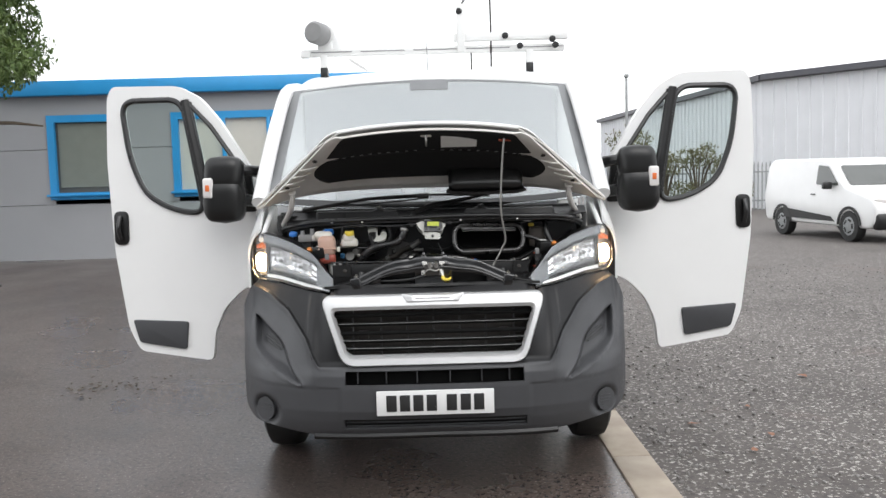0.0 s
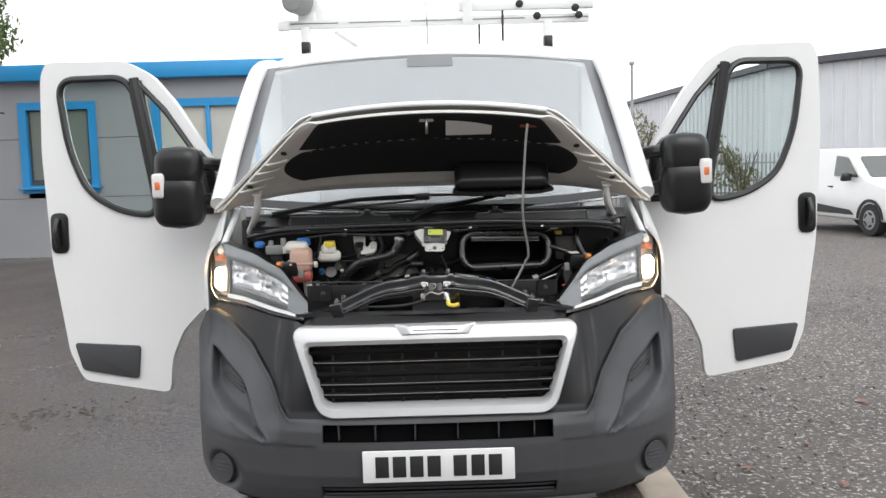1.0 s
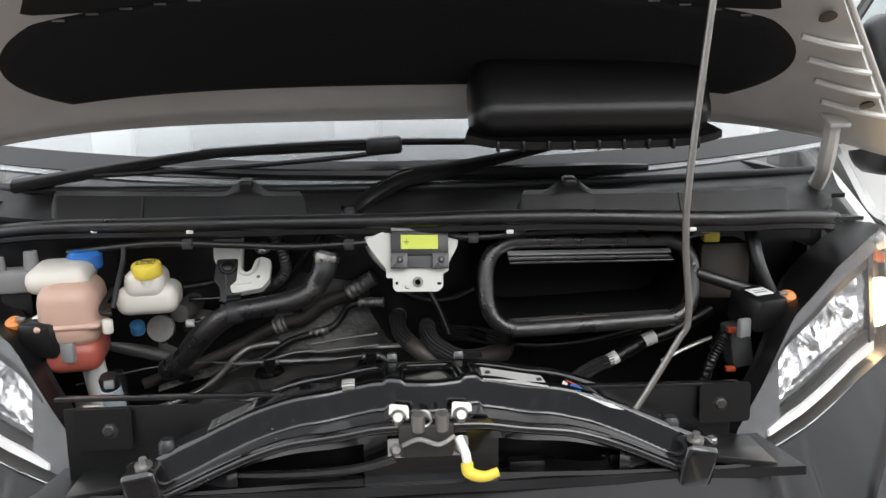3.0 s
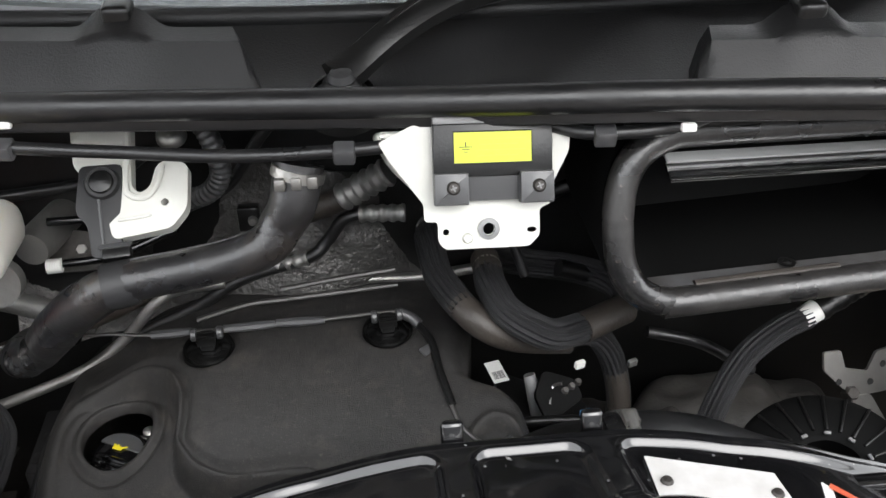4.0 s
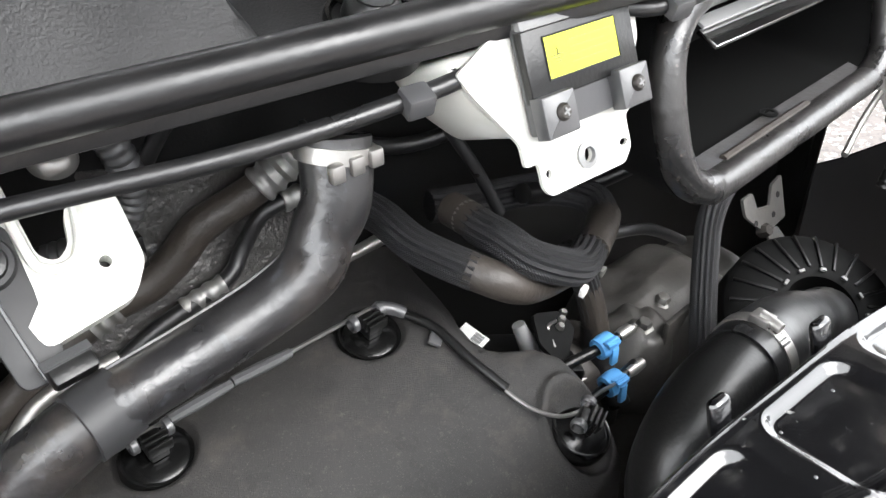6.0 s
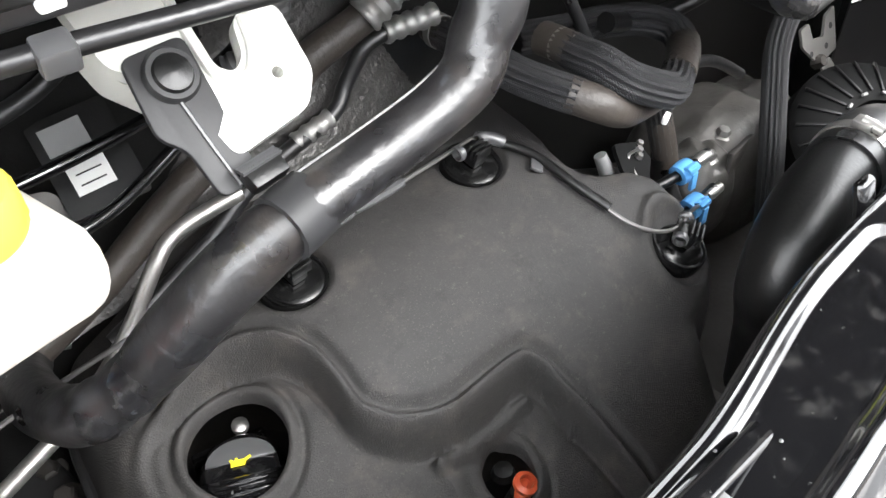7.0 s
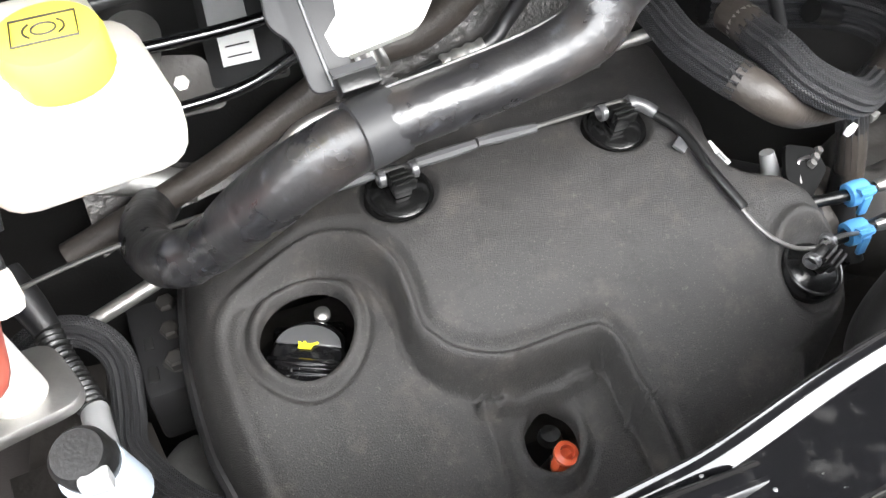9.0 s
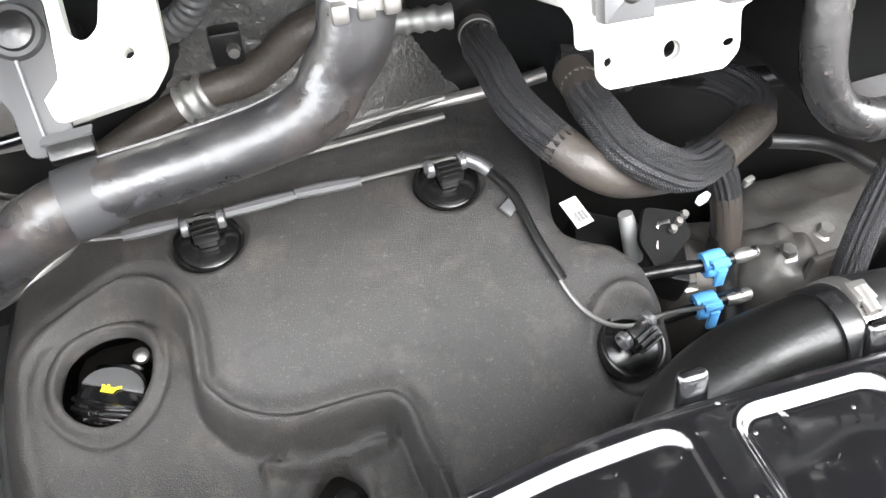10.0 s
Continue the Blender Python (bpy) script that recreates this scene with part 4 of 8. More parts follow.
# front wings
for s in (-1, 1):
    def wing(u, v, s=s):
        y = 0.66 + 0.50 * u
        arch = 0.36 + math.sqrt(max(0.0, 0.42 ** 2 - (y - 1.2) ** 2))
        lo = max(1.0 - 0.12 * smooth01(u / 0.4), arch) if y > 0.8 else 1.0
        hi = 1.30 + 0.24 * smooth01(u / 0.8)
        z = lo + (hi - lo) * v
        x = 0.965 + 0.03 * smooth01(u / 0.4) - 0.05 * smooth01((z - 1.15) / 0.4) ** 1.2 - 0.05 * v ** 6
        return V(s * x, y, z)
    part("wing", sheet(wing, 20, 16, 0.012), M_WHITE, van)
    # inner wing and hinge pillar behind the open door
    part("inner_wing", box((0.03, 0.52, 0.55), (s * 0.80, 0.98, 1.10), bevel=0.01), M_BLACKPL, van)
    part("wing_channel", sweep([(s * 0.885, 0.64, 1.25), (s * 0.875, 0.77, 1.33), (s * 0.865, 0.95, 1.43)], 0.014, n=8), M_WHITE, van)
    part("hinge_pillar", sweep([(s * 0.95, 1.16, 0.62), (s * 0.95, 1.16, 1.2), (s * 0.92, 1.1, 1.5)], [0.05, 0.05, 0.045], n=8), M_WHITE, van)
    part("sill", box((0.16, 1.0, 0.16), (s * 0.9, 1.68, 0.5), bevel=0.03), M_WHITE, van)
    part("door_post", box((0.14, 0.14, 1.65), (s * 0.92, 2.08, 1.35), bevel=0.03), M_WHITE, van)
    pil = part("windscreen_pillar", sweep([(s * 0.92, 0.80, 1.44), (s * 0.915, 1.03, 1.65), (s * 0.91, 1.35, 1.90), (s * 0.905, 1.68, 2.105), (s * 0.89, 2.0, 2.16)], [0.042, 0.042, 0.042, 0.042, 0.05], n=12), M_WHITE, van)
    # wheels
    wh = part("wheel", lathe([(0.19, -0.10), (0.30, -0.105), (0.335, -0.085), (0.345, -0.05), (0.345, 0.05), (0.335, 0.085), (0.30, 0.105), (0.19, 0.10)], axis((s * 0.875, 1.2, 0.352), (1, 0, 0)), n=40), M_TYRE, van, "black road tyre")
    part("rim", lathe([(0, -0.07), (0.19, -0.09), (0.195, 0.09), (0.1, 0.1), (0, 0.1)], axis((s * 0.875, 1.2, 0.352), (s, 0, 0)), n=28), M_GALV, wh)
    part("wheel_liner", sheet(lambda u, v, s=s: V(s * (0.72 + 0.24 * v), 1.2 - 0.42 * math.cos(math.pi * u), 0.36 + 0.42 * math.sin(math.pi * u)), 20, 2, 0.006), M_BLACKPL, van)
    rw = part("wheel", lathe([(0.19, -0.10), (0.30, -0.105), (0.345, -0.05), (0.345, 0.05), (0.30, 0.105), (0.19, 0.10)], axis((s * 0.875, 4.2, 0.352), (1, 0, 0)), n=28), M_TYRE, van)
    part("rim", lathe([(0, -0.09), (0.19, -0.09), (0.19, 0.09), (0, 0.1)], axis((s * 0.875, 4.2, 0.352), (s, 0, 0)), n=20), M_GALV, rw)

# roof, load body, cab
def roof_pt(u, v):
    s = 2 * u - 1
    y = 1.60 + 0.50 * v
    w = 0.925 - 0.01 * v
    z = 2.165 + 0.105 * smooth01(v * 1.25) - 0.05 * abs(s) ** 2.5 - 0.05 * abs(s) ** 10
    return V(s * w, y + 0.10 * s * s * (1 - v), z)


part("cab_roof", sheet(roof_pt, 30, 12, 0.03), M_WHITE, van)
sec = rounded([(-1.0, 0.42), (1.0, 0.42), (1.0, 1.3), (0.90, 2.2), (0.80, 2.26), (-0.80, 2.26), (-0.90, 2.2), (-1.0, 1.3)], 0.10, 5)
part("load_body", prism(sec, Matrix.Translation((0, 5.25, 0)) @ pose(0, 0, 0, 90), 3.15, bevel=0.02), M_WHITE, van)
part("bulkhead", box((1.80, 0.03, 1.66), (0, 2.07, 1.36)), M_CABGREY, van)
part("cab_floor", box((1.7, 1.25, 0.06), (0, 1.5, 0.52)), M_DASH, van)
dash = part("dashboard", sheet(lambda u, v: V(-0.84 + 1.68 * u, 0.84 + 0.51 * v, 1.33 + 0.04 * math.sin(math.pi * v) - 0.25 * smooth01((v - 0.75) / 0.25)), 24, 12, 0.05), M_DASH, van)
part("dash_front", box((1.66, 0.12, 0.5), (0, 1.32, 1.02), bevel=0.04), M_DASH, van)
part("steering_wheel", lathe([(0.185, -0.012), (0.20, 0.0), (0.185, 0.012), (0.17, 0.0)], axis((-0.42, 1.45, 1.28), (0, -0.55, 0.83)), n=30), M_BLACKPL, van)
for x in (-0.42, 0.18, 0.6):
    st = part("seat", box((0.48, 0.5, 0.18), (x, 1.72, 0.92), bevel=0.05), M_SEAT, van, "grey cloth cab seat")
    part("backrest", box((0.46, 0.16, 0.68), (x, 1.95, 1.28), turn=(-10, 0, 0), bevel=0.06), M_SEAT, st)
    part("headrest", box((0.28, 0.12, 0.2), (x, 2.0, 1.72), bevel=0.05), M_SEAT, st)
    part("seat_base", box((0.42, 0.42, 0.3), (x, 1.72, 0.68), bevel=0.02), M_DASH, st)


def screen_pt(u, v, off=0.0):
    s = 2 * u - 1
    w = 0.885 - 0.01 * v
    y = 0.565 + 1.035 * v + (0.10 + 0.12 * (1 - v)) * s * s
    z = 1.393 + 0.767 * v - 0.045 * s * s * v + 0.04 * (1 - v) * s * s
    return V(s * w, y + off, z + off)


ws = part("windscreen", sheet(screen_pt, 30, 20, 0.006), M_GLASS, van, "broad laminated windscreen")
ws.visible_shadow = False
part("screen_border", sheet(lambda u, v: screen_pt(u, v, 0.008), 60, 40, 0.003, lambda u, v: u < 0.034 or u > 0.966 or v > 0.965 or (v > 0.90 and abs(u - 0.5) < 0.075 - 0.25 * (0.965 - v))), mat("grey_ceramic_band", (0.16, 0.165, 0.17), 0.3), ws)

part("frit_band", sheet(lambda u, v: screen_pt(u, 0.035 * v * (1 + 0.25 * (2 * u - 1) ** 2), 0.0085), 60, 8, 0.003), M_BLACKPL, ws, "black printed band along the glass")


# doors
def door(s):
    H = V(s * 1.0, 1.25, 0)
    m = Matrix.Translation(H) @ Matrix(((s * 0.983, 0, s * -0.185, 0), (0.187, 0, 0.98, 0), (0, 1, 0, 0), (0, 0, 0, 1)))
    outer = rounded([(0.05, 1.62), (0.24, 1.92), (0.36, 2.06), (0.50, 2.135), (0.93, 2.15), (0.965, 2.08), (0.985, 1.7), (0.965, 1.15), (0.90, 0.68), (0.83, 0.54), (0.355, 0.485), (0.335, 0.66), (0.27, 0.80), (0.16, 0.91), (0.03, 0.97)], 0.04, 3)
    win = rounded([(0.87, 2.06), (0.475, 2.055), (0.36, 1.375), (0.56, 1.40), (0.74, 1.50), (0.83, 1.72)], 0.10, 8)
    quarter = rounded([(0.425, 2.02), (0.30, 1.89), (0.085, 1.58), (0.10, 1.42), (0.315, 1.375)], 0.025, 3)
    d = part("door", panel(outer, [win, quarter], m, 0.035), M_WHITE, van, "white cab door standing wide open", smooth=False)
    inner = rounded([(0.06, 1.36), (0.93, 1.40), (0.93, 1.15), (0.87, 0.70), (0.80, 0.57), (0.39, 0.52), (0.36, 0.70), (0.28, 0.84), (0.1, 0.95)], 0.04, 3)
    part("door_lining", prism(inner, m @ Matrix.Translation((0, 0, 0.035)), 0.05, bevel=0.012), M_DASH, d)
    for lp, r in ((win, 0.017), (quarter, 0.014)):
        part("window_seal", sweep([m @ V(x, z, -0.004) for x, z in lp], r, n=8, sub=2, closed=True), M_RUBBER, d)
        g = part("pane", prism(lp, m @ Matrix.Translation((0, 0, 0.012)), 0.004), M_DGLASS, d, "faintly green side glass", smooth=False)
        g.visible_shadow = False
    part("window_post", sweep([m @ V(0.455, 2.05, -0.002), m @ V(0.335, 1.37, -0.002)], 0.026, n=8, sub=4), M_BLACKPL, d)
    h = part("handle_recess", prism(rounded([(0.865, 1.195), (0.96, 1.195), (0.955, 1.40), (0.86, 1.40)], 0.04, 5), m @ Matrix.Translation((0, 0, -0.012)), 0.014, bevel=0.004), M_BLACKPL, d, "black oval door handle")
    part("handle_grip", sweep([m @ V(0.912, 1.23, -0.016), m @ V(0.912, 1.30, -0.04), m @ V(0.91, 1.37, -0.016)], 0.013, n=10), M_RUBBER, h)
    part("side_moulding", prism(rounded([(0.52, 0.555), (0.825, 0.595), (0.865, 0.735), (0.50, 0.725)], 0.02), m @ Matrix.Translation((0, 0, -0.016)), 0.018, bevel=0.005), M_BUMPER, d, "dark grey rubbing panel")
        # mirror
    mx, my, mz = s * 1.165, 1.0, 1.545
    def shell(z0, z1, wx, wy, top, s=s):
        def fn(u, v):
            a = 2 * math.pi * u
            q = 2 * v - 1
            k = (1 - abs(q) ** 3.5) ** (1 / 3.0)
            c, d = math.cos(a), math.sin(a)
            p = (abs(c) ** 3 + abs(d) ** 3) ** (-1 / 3)
            return V(mx + s * (wx * k * p * c + top * v), my + 0.04 + wy * k * p * d, z0 + (z1 - z0) * v)
        return fn
    mir = part("mirror", sheet(shell(1.505, 1.705, 0.108, 0.075, -0.008), 40, 20), M_BLACKPL, d, "large black door mirror")
    part("lower_housing", sheet(shell(1.325, 1.585, 0.116, 0.08, 0.004), 40, 20), M_BLACKPL, mir)
    part("arm", sweep([(s * 1.13, my + 0.06, 1.625), (s * 1.05, my + 0.11, 1.622), (s * 1.0, my + 0.22, 1.61)], [0.045, 0.034, 0.04], n=10, shape=lambda g: 0.6 + 0.4 * abs(math.cos(g))), M_BLACKPL, mir)
    part("arm", sweep([(s * 1.10, my + 0.08, 1.46), (s * 1.05, my + 0.13, 1.45), (s * 1.0, my + 0.22, 1.44)], 0.035, n=10), M_BLACKPL, mir)
    part("base", prism(rounded([(0.03, 1.38), (0.13, 1.38), (0.13, 1.70), (0.06, 1.62)], 0.02), m @ Matrix.Translation((0, 0, -0.02)), 0.03, bevel=0.006), M_BLACKPL, mir)
    part("mirror_indicator", box((0.062, 0.04, 0.115), (s * 1.238, my - 0.018, mz - 0.02), turn=(0, 0, s * 18), bevel=0.014, seg=3), M_CLEARPL, mir, "clear side indicator")
    part("indicator_bulb", box((0.026, 0.006, 0.035), (s * 1.240, my - 0.039, mz - 0.02), turn=(0, 0, s * 18), bevel=0.003), M_AMBER, mir)


door(-1)
door(1)


# ---------- roof rack ----------
rack = thing("roof_rack", "white aluminium roof rack with rollers on the van roof", "roof rack", (0, 2.1, 2.26))
M_RACK = mat("white_powder_coated_bar", (0.72, 0.72, 0.71), 0.4, var=0.15)
part("cross_bar", box((1.80, 0.05, 0.05), (0.03, 2.15, 2.425), bevel=0.008), M_RACK, rack)
part("cross_bar", box((1.80, 0.05, 0.05), (0.03, 3.6, 2.425), bevel=0.008), M_RACK, rack)
part("ladder_rail", box((0.78, 0.05, 0.055), (0.56, 2.12, 2.50), bevel=0.008), M_RACK, rack)
part("upright_post", box((0.055, 0.05, 0.32), (0.22, 2.1, 2.56), bevel=0.008), M_RACK, rack)
part("clamp_rod", sweep([(0.22, 2.12, 2.70), (0.27, 2.12, 2.78), (0.36, 2.12, 2.80), (0.42, 2.12, 2.79), (0.425, 2.12, 2.3)], 0.007, n=8), M_DARKMETAL, rack)
part("clamp_rod", sweep([(0.29, 2.14, 2.4), (0.29, 2.14, 2.28)], 0.006, n=8, sub=2), M_DARKMETAL, rack)
for x, z in ((0.21, 2.67), (0.52, 2.50), (0.62, 2.43), (0.86, 2.43), (0.84, 2.47)):
    part("bolt_knob", lathe([(0, 0), (0.022, 0.002), (0.022, 0.02), (0, 0.022)], axis((x, 2.09, z), (0, -1, 0)), n=12), M_BLACKPL, rack)
for y in (2.15, 3.6):
    for x in (-0.72, 0.69):
        part("foot", box((0.05, 0.06, 0.12), (x, y, 2.35), bevel=0.006), M_RACK, rack)
        part("foot_pad", box((0.05, 0.07, 0.10), (x, y, 2.275), bevel=0.006), M_BLACKPL, rack)
part("end_cap", box((0.07, 0.06, 0.05), (-0.84, 2.12, 2.415), bevel=0.01), M_RACK, rack)
part("stay", box((0.16, 0.03, 0.02), (-0.50, 2.3, 2.36), turn=(0, 35, 0)), M_RACK, rack)
for x in (-0.75, -0.35, 0.05, 0.45, 0.86):
    part("bar_slot", box((0.30, 0.003, 0.006), (x * 0.9, 2.123, 2.428)), M_GREYPL, rack)
tube = thing("pipe_carrier", "grey end-capped pipe carrier tube on the rack", "pipe carrier", (-0.74, 2.1, 2.6))
part("tube", lathe([(0.06, 0.0), (0.065, 0.02), (0.065, 0.42), (0, 0.44)], axis((-0.70, 2.12, 2.545), (0, 1, 0)), n=24), M_RACK, tube)
part("end_cap", lathe([(0, -0.07), (0.06, -0.068), (0.075, -0.05), (0.075, 0.05), (0.066, 0.06), (0, 0.06)], axis((-0.745, 2.06, 2.545), (0.35, 1, 0)), n=24), M_GREYPL, tube)
part("saddle", box((0.1, 0.05, 0.06), (-0.71, 2.15, 2.47), bevel=0.01), M_RACK, tube)
aer = thing("aerial", "thin black whip aerial on the roof", "aerial", (-0.01, 2.0, 2.24))
part("mast", sweep([(-0.01, 2.0, 2.23), (-0.012, 2.01, 2.4), (-0.02, 2.04, 2.57)], [0.004, 0.003, 0.002], n=6), M_GREYPL, aer)
part("base", lathe([(0, 0), (0.022, 0), (0.012, 0.03), (0, 0.035)], Matrix.Translation((-0.01, 2.0, 2.225)), n=14), M_BLACKPL, aer)


# ---------- raised bonnet ----------
def bonnet_pt(u, v, off=0.0):
    s = 2 * u - 1
    w = 0.44 + 0.45 * v - 0.03 * max(0, 1 - v / 0.07) ** 2
    y = (0.10 + 0.03 * s * s) * (1 - v) + (0.62 - 0.02 * s * s) * v
    z = (1.795 - 0.03 * s * s) * (1 - v) + (1.52 - 0.095 * s ** 4) * v + 0.03 * math.sin(math.pi * v) * (1 - s * s)
    n = V(0.0, -0.47, -0.88)
    return V(s * w, y, z) + n * off


bonnet = part("bonnet", sheet(bonnet_pt, 50, 24, -0.006), M_WHITE, van, "white bonnet propped open")
part("bonnet_lip", sweep([bonnet_pt(u, 0.0, 0.006) for u in np.linspace(0, 1, 17)], 0.0085, n=10, sub=3), M_WHITE, bonnet)


part("inner_frame", sheet(lambda u, v: bonnet_pt(0.006 + 0.988 * u, 0.012 + 0.983 * v, 0.022 + 0.006 * smooth01(min(u, 1 - u) / 0.03) - 0.010 * smooth01((v - 0.93) / 0.03)), 60, 40, 0.010), M_PRIMER, bonnet, "pale unpolished inner bonnet frame")
part("frame_flange", sweep([bonnet_pt(0, v, 0.012) for v in np.linspace(0, 1, 7)] + [bonnet_pt(u, 1, 0.012) for u in np.linspace(0.08, 0.92, 9)] + [bonnet_pt(1, v, 0.012) for v in np.linspace(1, 0, 7)], 0.0045, n=8, sub=3), M_PRIMER, bonnet)


def pad(v0, v1, wfun, off):
    def fn(u, v):
        vv = v0 + (v1 - v0) * v
        x = (2 * u - 1) * wfun(vv)
        uu = 0.5 + 0.5 * x / (0.44 + 0.45 * vv)
        edge = min(u, 1 - u, v, 1 - v)
        return bonnet_pt(uu, vv, off - 0.014 * (1 - smooth01(edge / 0.05)))
    return sheet(fn, 60, 30, 0.004)


part("insulation_pad", pad(0.02, 0.405, lambda v: 0.405 + 0.31 * v - 0.10 * smooth01((v - 0.34) / 0.065), 0.040), M_PAD, bonnet, "black foam insulation pad")
part("insulation_pad", pad(0.395, 0.81, lambda v: 0.44 + 0.15 * math.sqrt(max(0, 1 - ((v - 0.62) / 0.24) ** 2)), 0.042), M_PAD, bonnet, "black foam insulation pad")
for i in range(22):
    u = 0.14 + 0.72 * i / 21
    part("seam_stitch", box((0.016, 0.0025, 0.003), bonnet_pt(u, 0.40 - 0.035 * math.exp(-((u - 0.49) / 0.03) ** 2), 0.042), bevel=0.001), M_GREYPL, bonnet)
for s in (-1, 1):
    for v, q in ((0.30, 0.93), (0.66, 0.95)):
        c = bonnet_pt(0.5 + 0.5 * s * q, v, 0.043)
        part("buffer_hole", lathe([(0, 0), (0.010, 0), (0.012, 0.004), (0, 0.004)], axis(c, (0, -0.47, -0.88)), n=14), M_INK, bonnet)
    for k in range(4):
        a, b = bonnet_pt(0.5 + 0.5 * s * 0.99, 0.40 + 0.1 * k, 0.04), bonnet_pt(0.5 + 0.5 * s * 0.84, 0.43 + 0.1 * k, 0.044)
        part("pressed_rib", sweep([a, (a + b) / 2 + V(0, 0, -0.002), b], 0.005, n=8, sub=3), M_PRIMER, bonnet)
    c = bonnet_pt(0.5 + 0.5 * s * 0.86, 0.80, 0.045)
    for q, v in ((0.25, 0.86), (0.75, 0.88), (1.15, 0.86)):
        part("frame_hole", lathe([(0, 0), (0.006, 0), (0.007, 0.002), (0, 0.002)], axis(bonnet_pt(0.5 + 0.5 * s * q / 1.3, v, 0.028), (0, -0.47, -0.88)), n=10), M_DARKMETAL, bonnet)
    hg = part("hinge", box((0.035, 0.05, 0.008), c, turn=(28, 0, 0), bevel=0.002), M_PRIMER, bonnet)
    part("hinge_arm", sweep([c + V(0, 0, -0.005), c + V(0.01 * s, 0.03, -0.06), c + V(0.03 * s, 0.08, -0.10), V(s * 0.80, 0.78, 1.30)], [0.012, 0.014, 0.014, 0.016], n=8), M_PRIMER, bonnet)
# white-backed instruction label, with lines of writing as bars
lm = frame_from(bonnet_pt(0.5 + 0.128 / 0.96, 0.19, 0.047), (1, 0, 0), (0, -0.88, 0.47))
lab = part("bonnet_label", box((0.165, 0.122, 0.0015), (0, 0, 0)), M_LABEL, bonnet, "white and orange instruction label")
lab.matrix_world = lm
for k, (yy, w, hh, mm) in enumerate(((0.050, 0.14, 0.010, M_INK), (0.030, 0.15, 0.007, M_INK), (0.006, 0.163, 0.020, M_ORANGE), (-0.016, 0.163, 0.004, M_ORANGE), (-0.028, 0.13, 0.006, M_INK), (-0.042, 0.15, 0.004, M_INK), (-0.052, 0.10, 0.004, M_INK))):
    b = part("label_bar", box((w, hh, 0.0008), (0, yy, 0.0016)), mm if mm is M_ORANGE else M_GREYPL, lab)
    b.matrix_parent_inverse = Matrix()
    b.matrix_basis = Matrix()
for x in (-0.24, 0.30):
    part("pad_clip", lathe([(0, 0.004), (0.012, 0.003), (0.014, 0), (0, 0)], axis(bonnet_pt(0.5 + 0.5 * x / 0.5, 0.17, 0.038), (0, -0.47, -0.88)), n=14), M_GREYPL, bonnet)
striker = part("striker", sweep([bonnet_pt(0.49, 0.09, 0.04), bonnet_pt(0.49, 0.11, 0.075), bonnet_pt(0.49, 0.19, 0.075), bonnet_pt(0.49, 0.22, 0.04)], 0.005, n=8), M_STEEL, bonnet)
part("striker_base", box((0.05, 0.03, 0.006), bonnet_pt(0.49, 0.10, 0.042), turn=(-28, 0, 0), bevel=0.002), M_PRIMER, bonnet)
tc = bonnet_pt(0.5 + 0.5 * 0.35 / 0.50, 0.14, 0.042)
part("prop_clip", box((0.06, 0.016, 0.010), tc, turn=(-28, 0, 0), bevel=0.003), M_RED, bonnet)
part("prop_rod", sweep([(0.345, 0.135, 1.715), (0.335, 0.14, 1.62), (0.325, 0.16, 1.40), (0.345, 0.19, 1.26), (0.335, 0.20, 1.22), (0.29, 0.207, 1.135), (0.278, 0.207, 1.122)], 0.0044, n=10), M_STEEL, van, "thin steel bonnet prop")
# intake mouth carried by the bonnet
tray = part("intake_mouth", box((0.365, 0.11, 0.125), (0.272, 0.455, 1.528), turn=(-28, 0, 0), bevel=0.034, seg=6), M_BLACKPL, bonnet, "black moulded air intake mouth")
part("mouth_skirt", sheet(lambda u, v: V(0.275 + (u - 0.5) * (0.36 + 0.03 * v), 0.445 - 0.055 * v + 0.02 * (2 * u - 1) ** 4, 1.487 - 0.016 * v + 0.012 * abs(2 * u - 1) ** 5), 30, 6, 0.012), M_BLACKPL, tray)
for i in range(9):
    part("rib", box((0.005, 0.010, 0.016), (0.125 + 0.0375 * i, 0.390, 1.466), bevel=0.002), M_BLACKPL, tray)
# ---------- engine bay: linings ----------
# Firewall, sides and floor added as a dark box that keeps ground light out.
part("firewall", box((1.5, 0.03, 0.80), (0, 0.665, 0.97)), M_BLACKPL, van)
part("bay_side", box((0.03, 0.16, 0.46), (-0.70, 0.69, 0.85)), M_BLACKPL, van)
part("bay_side", box((0.03, 0.16, 0.46), (0.70, 0.69, 0.85)), M_BLACKPL, van)
for sx in (-1, 1):
    part("inner_wing", sheet(lambda u, v, sx=sx: V(sx * (0.675 + 0.05 * v), 0.60 + 0.34 * u, 0.72 + 0.54 * v), 16, 8, 0.006), M_BLACKPL, van)
part("light_block_floor", box((1.3, 0.55, 0.02), (0, 0.50, 0.60)), M_DARKMETAL, van)
part("radiator", box((0.96, 0.05, 0.46), (0, 0.225, 0.80), bevel=0.01), M_DARKMETAL, van)
part("radiator_fan_shroud", box((0.90, 0.03, 0.42), (0, 0.27, 0.80), bevel=0.02), M_BLACKPL, van)
part("nose_cover", sheet(lambda u, v: V((u - 0.5) * 1.0, 0.155 + 0.085 * v + 0.25 * abs(u - 0.5) ** 2 * v, 1.058 - 0.022 * v + 0.006 * math.sin(40 * u) * v), 40, 6, 0.012), M_BLACKPL, van, "black plastic strip above the radiator")
for x in (-0.40, -0.27, -0.13, 0.14, 0.28, 0.41):
    part("nose_clip", box((0.05, 0.02, 0.016), (x, 0.225 + 0.1 * abs(x) ** 2, 1.046), bevel=0.004), M_BLACKPL, van)
